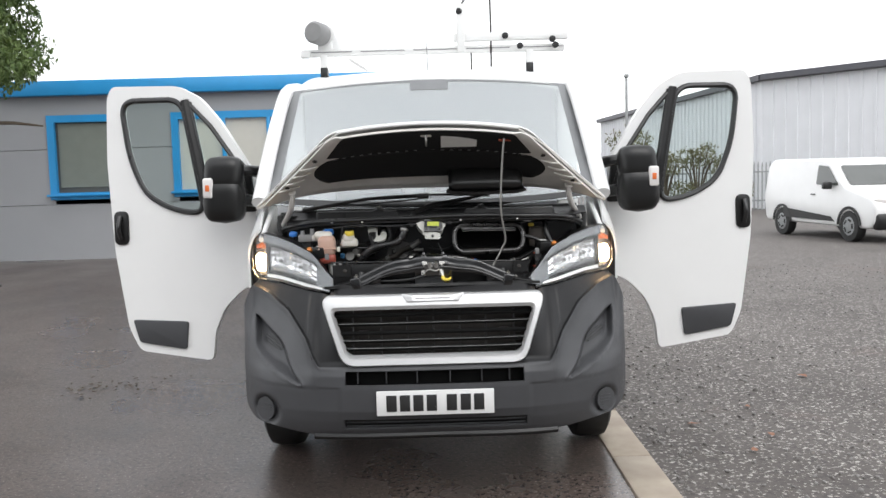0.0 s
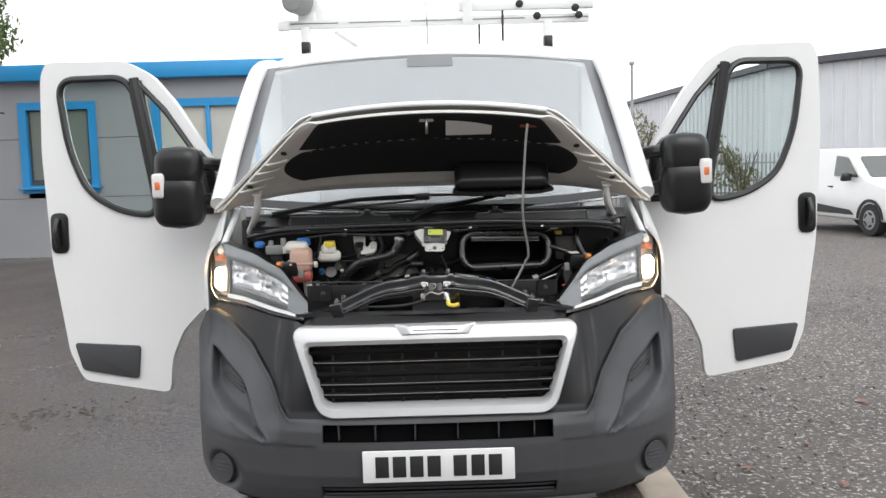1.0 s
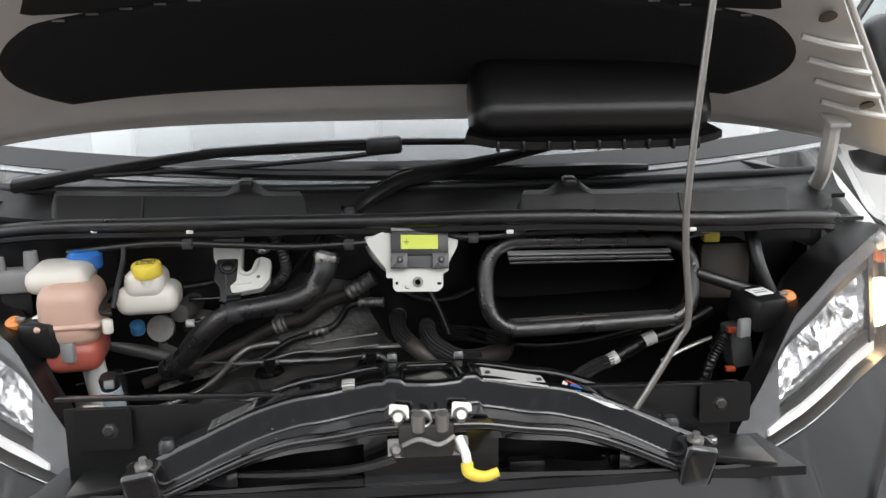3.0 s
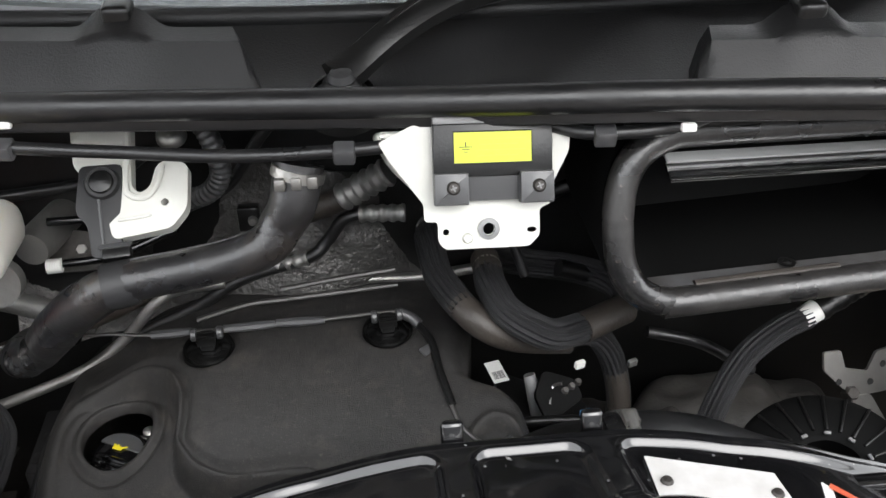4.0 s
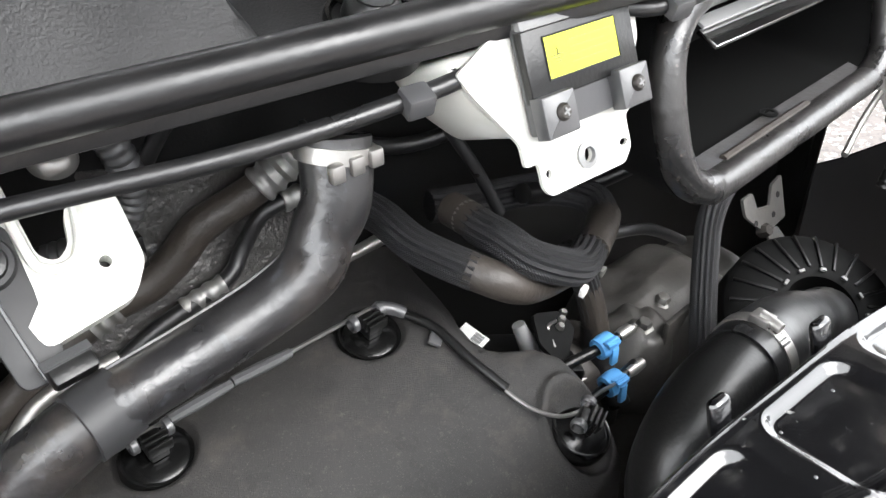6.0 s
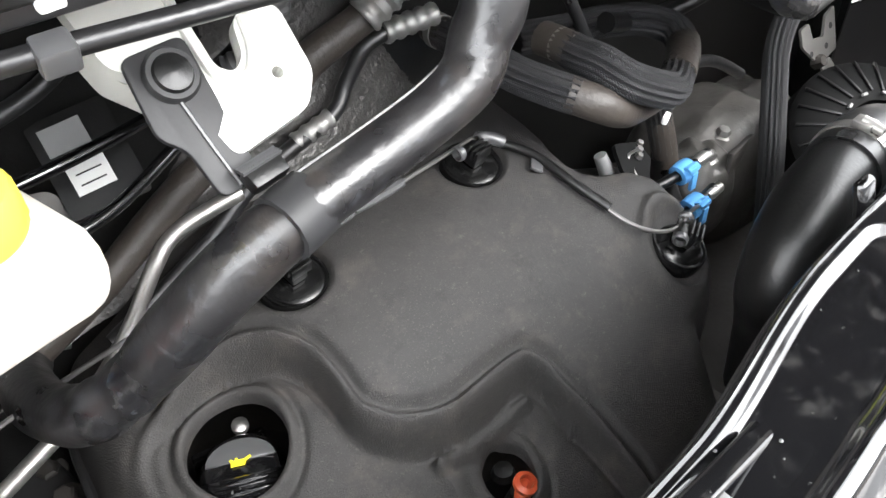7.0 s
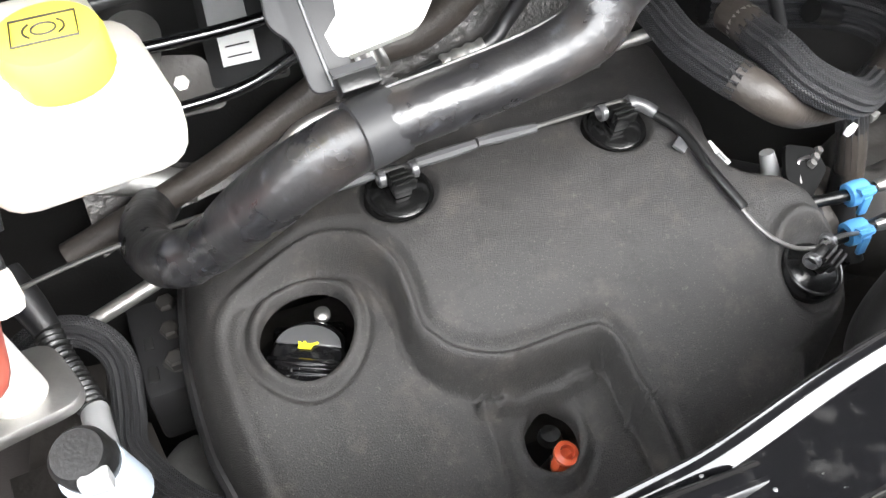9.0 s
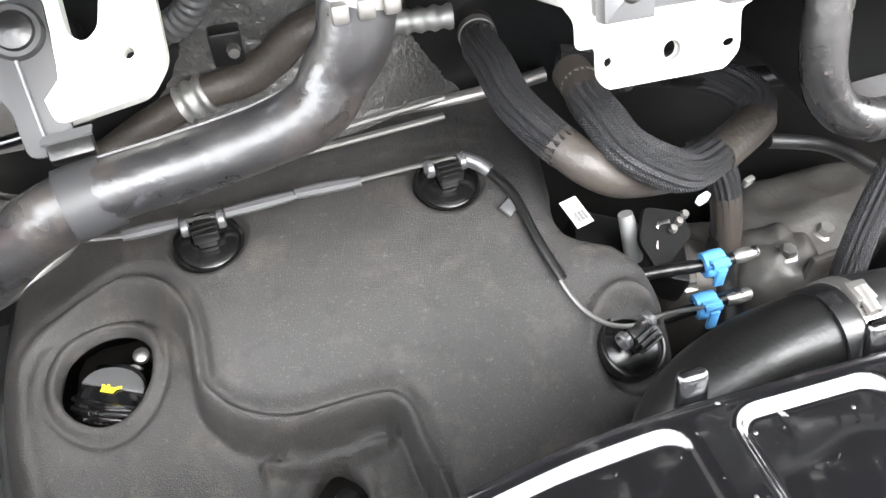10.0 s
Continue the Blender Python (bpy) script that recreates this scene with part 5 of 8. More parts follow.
for s in (-1, 1):
    part("lamp_carrier", box((0.12, 0.06, 0.09), (s * 0.43, 0.345, 1.03), turn=(0, 0, s * 36), bevel=0.015), M_BLACKPL, van)
    for k in range(3):
        part("carrier_bolt", lathe([(0, 0), (0.010, 0), (0.010, 0.006), (0.005, 0.009), (0, 0.009)], axis((s * (0.375 + 0.03 * k), 0.255 + 0.012 * k, 1.05 - 0.012 * k), (0, -0.9, 0.4)), n=6), M_STEEL, van)


# ---------- scuttle, seal and wipers ----------
SEAL = [(-0.78, 0.70, 1.30), (-0.70, 0.61, 1.322), (-0.58, 0.542, 1.340), (-0.407, 0.498, 1.346), (-0.255, 0.470, 1.350), (-0.102, 0.448, 1.352), (0.0, 0.433, 1.354), (0.123, 0.413, 1.358),
        (0.257, 0.398, 1.358), (0.461, 0.389, 1.351), (0.60, 0.42, 1.346), (0.70, 0.49, 1.33), (0.77, 0.62, 1.30)]
SEAL = [tuple(p) for p in spline(SEAL, 4)]
def seal_y(x):
    return float(np.interp(x, [p[0] for p in SEAL], [p[1] for p in SEAL]))


def scuttle_pt(u, v):
    x = -0.80 + 1.60 * u
    y0 = seal_y(x) + 0.010
    y = y0 + (max(0.545 + 0.20 * x * x, y0 + 0.05) - y0) * v
    z = 1.350 + 0.036 * v - 0.008 * math.sin(math.pi * v)
    return V(x, y, z)


part("scuttle", sheet(scuttle_pt, 60, 14, 0.008), M_SCUTTLE, van, "charcoal plastic scuttle panel below the windscreen")
part("screen_edge", sweep([scuttle_pt(u, 1.0) + V(0, 0.004, 0.004) for u in np.linspace(0.03, 0.97, 15)], 0.008, n=10, sub=4), M_SCUTTLE, van)


def trim_pad(x0, x1, cx, skew):
    """Raised moulded cover on the scuttle: steep front, narrow top, ramped clip seat."""
    def fn(u, v):
        x = x0 + (x1 - x0) * u + skew * (1 - v)
        q, w = min(1, v / 0.6), max(0, (v - 0.6) / 0.4)
        e = min(u, 1 - u) * (x1 - x0)
        k = smooth01(e / 0.010)
        bump = math.exp(-((x - cx) / 0.026) ** 4)
        return V(x, seal_y(x) + 0.012 + 0.026 * q + 0.026 * w, 1.345 + (0.042 * q + 0.004 * w) * k + 0.016 * bump * (0.3 * q + 0.7 * w))
    return sheet(fn, 70, 15, 0.004)


for s, x0, x1, cx in ((-1, -0.60, -0.165, -0.262), (1, 0.165, 0.62, 0.247)):
    tp = part("scuttle_pad", trim_pad(x0, x1, cx, -0.018 * s), M_SCUTTLE, van)
    part("pad_clip", box((0.022, 0.024, 0.030), (cx, seal_y(cx) + 0.062, 1.397), turn=(12, 0, 0), bevel=0.005, seg=3), M_BLACKPL, tp)
    part("pad_joint", sweep([V(cx + s * 0.165, seal_y(cx + s * 0.165) + 0.012 + 0.027 * q, 1.348 + 0.041 * q) for q in (0.1, 0.5, 0.95)], 0.002, n=6), M_INK, tp)

seal = part("bonnet_seal", sweep(SEAL, 0.0115, n=14, sub=3), M_RUBBER, van, "round black rubber bonnet seal")
part("seal_flange", sweep([(x, y + 0.006, z - 0.012) for x, y, z in SEAL], 0.010, n=10, sub=2, shape=lambda g: 0.55 + 0.45 * abs(math.cos(g)), up=(0, 0, 1)), M_RUBBER, seal)
part("bulkhead_lip", sheet(lambda u, v: V(-0.74 + 1.48 * u, 0.47 - 0.09 * (-0.74 + 1.48 * u) + 0.2 * max(0, abs(1.48 * u - 0.74) - 0.42) + 0.18 * v, 1.335 - 0.02 * v), 40, 4, 0.006), M_BLACKPL, van)
for x, y in ((-0.50, 0.50), (-0.345, 0.475), (0.145, 0.415), (0.42, 0.40)):
    part("seal_clip", box((0.011, 0.006, 0.006), (x, seal_y(x) - 0.006, 1.337), bevel=0.0015), M_WHITEPL, seal)


def wiper(pts, r, nut):
    w = part("wiper", sweep(pts, r, n=10, sub=8, shape=lambda g: 0.6 + 0.4 * abs(math.cos(g))), M_BLACKPL, van, "black wiper arm and blade")
    if nut:
        hub = part("wiper_hub", lathe([(0, 0.012), (0.011, 0.012), (0.014, 0.009), (0.016, 0), (0.026, -0.002), (0.028, -0.02), (0, -0.02)], axis(nut, (0, -0.3, 0.95)), n=24), M_BLACKPL, w)
        part("hub_nut", lathe([(0, 0.006), (0.008, 0.005), (0.0105, 0), (0, 0)], axis(Vector(nut) + V(0, -0.004, 0.012), (0, -0.3, 0.95)), n=14), M_STRAPD, hub)
        part("hub_ring", lathe([(0.0195, -0.002), (0.0215, 0.002), (0.0235, 0.002), (0.0250, -0.003)], axis(nut, (0, -0.3, 0.95)), n=28), M_GROM, hub)
    return w


w1 = wiper([(-0.100, 0.476, 1.360), (-0.080, 0.488, 1.372), (-0.055, 0.500, 1.388), (-0.025, 0.515, 1.402), (0.005, 0.528, 1.410), (0.08, 0.552, 1.420), (0.17, 0.58, 1.435), (0.26, 0.61, 1.45)], [0.017, 0.014, 0.014, 0.015, 0.016, 0.013, 0.010, 0.007], (-0.097, 0.472, 1.352))
part("arm_edge", sweep([(-0.074, 0.488, 1.384), (-0.052, 0.500, 1.400), (-0.022, 0.514, 1.414), (0.006, 0.524, 1.421)], 0.0016, n=6), M_CHROME, w1)
part("blade_rubber", sweep([(-0.48, 0.62, 1.426), (-0.2, 0.585, 1.412), (0.08, 0.572, 1.408), (0.30, 0.572, 1.410), (0.41, 0.575, 1.412)], [0.006, 0.009, 0.012, 0.012, 0.006], n=8), M_RUBBER, w1)
wb = wiper([(-0.66, 0.62, 1.398), (-0.50, 0.605, 1.424), (-0.34, 0.600, 1.446), (-0.20, 0.598, 1.452), (-0.07, 0.597, 1.455)], [0.013, 0.011, 0.009, 0.008, 0.008], None)
part("blade_rod", sweep([(-0.345, 0.603, 1.450), (-0.20, 0.60, 1.458), (-0.04, 0.60, 1.462), (0.16, 0.60, 1.458), (0.30, 0.605, 1.450)], 0.006, n=8), M_BLACKPL, wb)
part("blade_joint", box((0.062, 0.03, 0.030), (-0.040, 0.595, 1.456), turn=(0, -3, 2), bevel=0.007), M_BLACKPL, wb)
part("blade_rubber", sweep([(-0.52, 0.60, 1.415), (-0.30, 0.595, 1.425), (-0.12, 0.592, 1.437), (-0.05, 0.592, 1.445)], 0.0045, n=8), M_RUBBER, wb)


# ---------- engine cover ----------
CL_Y, CL_X = [0.285, 0.36, 0.4317, 0.4655, 0.502, 0.5474, 0.5957, 0.64], [-0.375, -0.392, -0.403, -0.411, -0.413, -0.411, -0.404, -0.385]
CR_Y = [0.285, 0.338, 0.360, 0.374, 0.381, 0.392, 0.41, 0.435, 0.455, 0.470, 0.480, 0.490, 0.505, 0.525, 0.54, 0.64]
CR_X = [-0.040, -0.016, -0.004, 0.004, 0.030, 0.047, 0.052, 0.053, 0.048, 0.037, 0.018, 0.006, 0.0005, 0.0015, 0.006, 0.024]
STEP = [(-0.370, 0.27), (-0.384, 0.36), (-0.393, 0.43), (-0.397, 0.48), (-0.395, 0.518), (-0.378, 0.542), (-0.340, 0.552), (-0.304, 0.549), (-0.276, 0.530), (-0.260, 0.5015), (-0.257, 0.476), (-0.2575, 0.455), (-0.2525, 0.4455), (-0.241, 0.4345), (-0.217, 0.4255), (-0.187, 0.4250), (-0.162, 0.4255), (-0.143, 0.423), (-0.132, 0.411), (-0.128, 0.3935), (-0.1225, 0.378), (-0.118, 0.358), (-0.114, 0.33), (-0.112, 0.27)]
STEP = [tuple(p) for p in spline(STEP, 3)]
LOWER = STEP
OIL, OIL_R = (-0.3295, 0.4985), 0.0335
DIP, DIP_R = (-0.1945, 0.3855), 0.0192
LBAR = [(-0.235, 0.4085), (-0.157, 0.4075)]


def soft(t, k=0.012):
    return k * math.log1p(math.exp(min(40, t / k)))


def cover_z(x, y):
    z = 1.087 - 0.30 * soft(0.53 - y, 0.012) - 0.55 * soft(0.455 - y, 0.016)
    z -= 0.34 * soft(-0.25 - x, 0.012) + 0.9 * soft(-0.392 - x, 0.006)
    z += 0.010 * math.exp(-((x - 0.025) / 0.04) ** 2 - ((y - 0.44) / 0.03) ** 2)
    d = seg_dist(x, y, STEP)
    sd = -d if inside(x, y, LOWER) else d
    # moulded edge: a small fold, a rounded bead, then the steep fall to the lower field; shallow along the flank
    w = 0.12 + 0.88 * smooth01((x + 0.385) / 0.09)
    z -= w * (0.007 * (1 - smooth01((sd + 0.003) / 0.006)) + 0.024 * (1 - smooth01((sd + 0.0150) / 0.0065))) + (1 - w) * 0.026 * (1 - smooth01((-x - 0.30) / 0.09) * 0.6)
    z += w * (0.0072 * math.exp(-((sd + 0.0056) / 0.0033) ** 2) - 0.0045 * math.exp(-((sd - 0.0012) / 0.0030) ** 2) - 0.003 * math.exp(-((sd + 0.0150) / 0.003) ** 2))
    ro = math.hypot(x - OIL[0], y - OIL[1])
    z += 0.0022 * math.exp(-((ro - OIL_R - 0.003) / 0.003) ** 2) - 0.0035 * math.exp(-((ro - OIL_R - 0.0095) / 0.0028) ** 2)
    rd = math.hypot(x - DIP[0], y - DIP[1])
    # flat pocket round the dipstick below its L-shaped rib
    k = 0.8 * (1 - smooth01((rd - 0.020) / 0.011))
    z += k * (0.968 + 0.45 * (y - 0.387) + 0.06 * (x + 0.1985) - z)
    z += 0.003 * math.exp(-((rd - DIP_R - 0.003) / 0.003) ** 2) - 0.003 * math.exp(-((rd - DIP_R - 0.010) / 0.003) ** 2)
    z += 0.0080 * math.exp(-(seg_dist(x, y, LBAR) / 0.0042) ** 4)
    z += 0.005 * math.exp(-(seg_dist(x, y, [(-0.235, 0.4085), (-0.234, 0.366)]) / 0.0055) ** 2)
    for gx, gy in ((-0.243, 0.544), (-0.072, 0.549)):
        z += -0.006 * smooth01((0.030 - math.hypot(x - gx, y - gy)) / 0.008)
    rg = math.hypot(x - 0.0175, y - 0.410)
    z += 0.006 * math.exp(-((rg - 0.028) / 0.005) ** 2) - 0.004 * smooth01((0.026 - rg) / 0.006)
    z += 0.0020 * noise.noise((x * 22, y * 22, 0.3)) + 0.0006 * noise.noise((x * 90, y * 90, 1.7))
    # rolled edge
    el, er = x - np.interp(y, CL_Y, CL_X), np.interp(y, CR_Y, CR_X) - x
    z -= 0.03 * math.exp(-max(0, er) / 0.007) + 0.02 * math.exp(-max(0, el) / 0.008)
    return float(z)


def cover_pt(u, v):
    y = 0.29 + 0.345 * v
    a, b = float(np.interp(y, CL_Y, CL_X)), float(np.interp(y, CR_Y, CR_X))
    x = a + (b - a) * u
    return V(x, y, cover_z(x, y))


def cover_keep(u, v):
    y = 0.29 + 0.345 * v
    a, b = float(np.interp(y, CL_Y, CL_X)), float(np.interp(y, CR_Y, CR_X))
    x = a + (b - a) * u
    return math.hypot(x - OIL[0], y - OIL[1]) > OIL_R and math.hypot(x - DIP[0], y - DIP[1]) > DIP_R


def cover_snap(v):
    for (cx, cy), r in ((OIL, OIL_R), (DIP, DIP_R)):
        d = math.hypot(v.co.x - cx, v.co.y - cy)
        if d < r + 0.006:
            k = r / d
            v.co.x, v.co.y = cx + (v.co.x - cx) * k, cy + (v.co.y - cy) * k
            v.co.z = cover_z(v.co.x, v.co.y)


bm = sheet(cover_pt, 235, 195, 0.0, cover_keep, snap=cover_snap)
rim = [e for e in bm.edges if e.is_boundary]
ex = bmesh.ops.extrude_edge_only(bm, edges=rim)
for v in ex["geom"]:
    if isinstance(v, bmesh.types.BMVert):
        near = math.hypot(v.co.x - OIL[0], v.co.y - OIL[1]) < 0.05 or math.hypot(v.co.x - DIP[0], v.co.y - DIP[1]) < 0.03
        v.co.z -= 0.012 if near else 0.10
cover = part("engine_cover", bm, M_FELT, van, "dusty moulded black-brown foam engine cover", angle=80)
part("cover_edge", sweep([(float(np.interp(y, CL_Y, CL_X)) - 0.002, y, cover_z(float(np.interp(y, CL_Y, CL_X)), y) - 0.004) for y in np.linspace(0.32, 0.63, 12)], 0.005, n=8, sub=3), M_RUBBER, cover)
part("engine_block", box((0.42, 0.32, 0.34), (-0.185, 0.475, 0.745), bevel=0.03), M_DARKMETAL, van)
part("filler_well", lathe([(0, 0), (0.05, 0), (0.05, 0.02), (0, 0.02)], Matrix.Translation((OIL[0], OIL[1], 0.950)), n=24), M_BLACKPL, cover)

cap_m = axis((OIL[0] - 0.001, OIL[1] + 0.002, 0.976), (-0.04, -0.16, 0.98)) @ Matrix.Scale(1.14, 4) @ pose(0, 0, 0, 0, 0, -26)
oc = part("oil_filler_cap", lathe([(0, 0.026), (0.012, 0.0255), (0.021, 0.023), (0.025, 0.017), (0.0265, 0.010), (0.0265, -0.01), (0, -0.01)], cap_m, n=40), M_GLOSS, van, "black oil filler cap with yellow oil-can mark")
for dy, w in ((-0.005, 0.048), (-0.011, 0.044), (-0.017, 0.034)):
    part("cap_grip", sweep([cap_m @ V(-w / 2, dy, 0.020), cap_m @ V(0, dy - 0.004, 0.027), cap_m @ V(w / 2, dy, 0.020)], 0.0022, n=8), M_GLOSS, oc)
part("cap_flat", prism([(0.020 * math.cos(a), 0.003 + 0.014 * math.sin(a)) for a in np.linspace(0, math.pi, 14)], cap_m @ Matrix.Translation((0, 0, 0.0245)), 0.0022, bevel=0.0006), M_STRAP, oc)
om = cap_m @ Matrix.Translation((0.0, 0.0015, 0.0270)) @ Matrix.Scale(0.72, 4)
part("oil_can_mark", prism([(-0.008, -0.003), (0.003, -0.003), (0.0045, 0.0005), (0.009, 0.003), (0.008, 0.0045), (0.003, 0.002), (-0.002, 0.002), (-0.002, 0.004), (-0.004, 0.004), (-0.004, 0.002), (-0.0055, 0.002), (-0.0065, 0.0035), (-0.009, 0.003), (-0.0075, 0.0005)], om, 0.0012), M_GOLD, oc)
part("filler_neck", box((0.055, 0.022, 0.02), (OIL[0] + 0.004, OIL[1] + 0.030, 0.972), turn=(0, 0, -15), bevel=0.004), M_GLOSS, oc)
part("filler_bolt", lathe([(0, 0.006), (0.0035, 0.006), (0.006, 0.004), (0.006, 0), (0, 0)], axis((OIL[0] + 0.017, OIL[1] + 0.034, 0.992), (0, -0.2, 1)), n=16), M_STEEL, oc)

dm = axis((DIP[0] + 0.003, DIP[1] - 0.004, 0.942), (0.15, -0.25, 0.95)) @ Matrix.Scale(0.88, 4)
ds = part("dipstick", prism(rounded([(-0.011, -0.004), (0.011, -0.004), (0.013, 0.004), (0.008, 0.013), (-0.008, 0.013), (-0.013, 0.004)], 0.004), dm @ pose(0, 0, 0.008, 60, 0, 20), 0.010, bevel=0.003), M_RED, van, "orange-red dipstick grip")
part("grip_ring", lathe([(0.006, 0.02), (0.010, 0.022), (0.010, 0.026), (0.006, 0.028)], dm, n=20), M_RED, ds)
part("dipstick_tube", lathe([(0.008, -0.03), (0.008, 0.01), (0, 0.012)], dm, n=14), M_BLACKPL, ds)
part("well_floor", box((0.05, 0.05, 0.01), (DIP[0], DIP[1], 0.925)), M_BLACKPL, ds)
part("tube_head", lathe([(0, 0.008), (0.007, 0.006), (0.009, 0), (0, 0)], axis((DIP[0] + 0.004, DIP[1] + 0.010, 0.955), (0, 0, 1)), n=14), M_BLACKPL, ds)


# grommets and breather wire on the cover
def grommet(x, y, z, nrm, turn):
    m = axis((x, y, z), nrm) @ pose(0, 0, 0, 0, 0, turn)
    g = part("grommet", lathe([(0, 0.002), (0.016, 0.0018), (0.0205, -0.0005), (0.0222, 0.0006), (0.0236, 0.0004), (0.0248, -0.003), (0.0248, -0.012), (0, -0.012)], m, n=36), M_GROM, cover, "black rubber grommet with cable clip")
    for k in (-1, 0, 1):
        part("clip_rib", box((0.017, 0.0024, 0.010), (0, 0, 0), bevel=0.0008), M_BLACKPL, g).matrix_world = m @ Matrix.Translation((0, -0.003 + 0.0042 * k, 0.0165))
    part("clip_block", box((0.013, 0.016, 0.014), (0, 0, 0), bevel=0.002), M_BLACKPL, g).matrix_world = m @ Matrix.Translation((0, 0.001, 0.0095))
    for k in (-1, 1):
        part("clip_collar", lathe([(0.0048, -0.003), (0.0062, -0.002), (0.0062, 0.002), (0.0048, 0.003)], m @ Matrix.Translation((0.012 * k, 0.006, 0.014)) @ pose(0, 0, 0, 0, 90), n=14), M_STRAP, g)
    return g


grommet(-0.243, 0.541, cover_z(-0.243, 0.541) + 0.005, (0.03, -0.25, 0.97), 4)
grommet(-0.072, 0.546, cover_z(-0.072, 0.546) + 0.005, (0.03, -0.25, 0.97), 4)
grommet(0.0175, 0.410, cover_z(0.0175, 0.410) + 0.008, (0.15, -0.40, 0.9), 25)
def on_cover(x, y, up=0.005):
    return (x, y, cover_z(x, y) + up)


G1, G2 = cover_z(-0.243, 0.541) + 0.020, cover_z(-0.072, 0.546) + 0.020
WIRE = [(-0.56, 0.535, 1.075), (-0.45, 0.545, 1.095), (-0.355, 0.552, 1.100), (-0.296, 0.550, G1 - 0.002), (-0.255, 0.549, G1), (-0.231, 0.549, G1), (-0.16, 0.557, G1 - 0.004), (-0.084, 0.554, G2), (-0.060, 0.553, G2)]
wire = part("breather_wire", sweep(WIRE + [on_cover(-0.042, 0.545), on_cover(-0.031, 0.520), on_cover(-0.0265, 0.485), on_cover(-0.0165, 0.4415), on_cover(-0.002, 0.421, 0.012), (0.0175, 0.414, cover_z(0.0175, 0.410) + 0.022), (0.05, 0.425, 1.035), (0.09, 0.440, 1.01)],
                                     0.0017, n=8, sub=6), M_WIRE, van, "thin steel-cored breather wire")
for a, b in (((-0.296, 0.550, G1 - 0.002), (-0.258, 0.549, G1)), ((-0.228, 0.549, G1), (-0.180, 0.556, G1 - 0.003)), ((-0.179, 0.556, G1 - 0.002), (-0.132, 0.557, G1 - 0.003))):
    part("wire_sleeve", sweep([a, tuple((np.array(a) + np.array(b)) / 2 + (0, 0.001, -0.001)), b], [0.0038, 0.0045, 0.0036], n=8, sub=4), M_STRAP, wire)
part("wire_sheath", sweep([(-0.060, 0.553, G2), (-0.048, 0.549, G2 - 0.005), on_cover(-0.041, 0.543, 0.006)], 0.0052, n=10), M_STRAP, wire)
part("wire_sheath", sweep([on_cover(-0.042, 0.545), on_cover(-0.031, 0.520), on_cover(-0.0265, 0.485), on_cover(-0.019, 0.452)], 0.0036, n=10), M_BLACKPL, wire)
part("wire_tab", box((0.014, 0.010, 0.003), on_cover(-0.036, 0.512, 0.003), turn=(20, 0, 40), bevel=0.001), M_STRAP, wire)

# ---------- big coolant hose, its band and strap ----------
HOSE = [(-0.402, 0.630, 1.055), (-0.411, 0.592, 1.074), (-0.411, 0.545, 1.092), (-0.396, 0.506, 1.110), (-0.371, 0.490, 1.130), (-0.346, 0.474, 1.160), (-0.316, 0.460, 1.190), (-0.279, 0.449, 1.213), (-0.233, 0.449, 1.221), (-0.191, 0.449, 1.229),
        (-0.163, 0.449, 1.240), (-0.150, 0.453, 1.256), (-0.140, 0.453, 1.273), (-0.133, 0.461, 1.302)]
HR = [0.0160, 0.0165, 0.0170, 0.0172, 0.0172, 0.0186, 0.0184, 0.0165, 0.0158, 0.0160, 0.0168, 0.0175, 0.0185, 0.019]
hose = part("coolant_hose", sweep(HOSE, HR, n=32, sub=14, shape=None, ring=lambda s: 1 + 0.035 * math.sin(s * 260) * math.exp(-((s - 0.155) / 0.03) ** 2) + 0.012 * math.sin(s * 90 + 1)), M_HOSE, van, "thick worn shiny black coolant hose")
for c in (HOSE[5],):
    part("hose_join", lathe([(0.0165, -0.004), (0.0185, -0.003), (0.0190, 0.002), (0.0178, 0.005), (0.0165, 0.006)], axis(c, (0.027, -0.015, 0.030)), n=28), M_HOSE, hose)
part("hose_rim", lathe([(0.011, 0.0), (0.0155, 0.0), (0.0158, -0.004), (0.0150, -0.008), (0.011, -0.004)], axis(HOSE[0], (0.009, 0.038, -0.019)), n=24), M_TAPE, hose)
part("mould_line", sweep([(x - 0.001, y + 0.009, z + r * 0.86) for (x, y, z), r in list(zip(HOSE, HR))[6:13]], 0.0011, n=6, sub=8), M_HOSE, hose)
part("top_clip", lathe([(0.0185, -0.004), (0.0208, -0.004), (0.0208, 0.004), (0.0185, 0.004)], axis((-0.1345, 0.459, 1.295), (0.01, 0.006, 0.035)), n=28), M_STEEL, hose)
for k in range(3):
    part("clip_tang", box((0.008, 0.006, 0.010), (-0.147 + 0.012 * k, 0.438 + 0.001 * k, 1.295), bevel=0.0015), M_STEEL, hose)
bandm = axis(HOSE[7], (0.04, 0.007, 0.004))
band = part("hose_band", lathe([(0.0160, -0.012), (0.0188, -0.0115), (0.0190, 0), (0.0184, 0.0115), (0.0160, 0.012)], bandm, n=12), M_STRAPD, van, "dark grey plastic hose band")
part("band_latch", box((0.022, 0.012, 0.010), (-0.282, 0.467, 1.231), turn=(35, 0, 8), bevel=0.002), M_BLACKPL, band)
for k in range(3):
    part("latch_rib", box((0.024, 0.0016, 0.002), (-0.2825, 0.4665 + 0.003 * k, 1.2375 - 0.0005 * k), turn=(20, 0, 8)), M_STRAP, band)
ST = frame_from((-0.296, 0.512, 1.272), (1, 0.05, 0), (0, -0.66, -0.75))
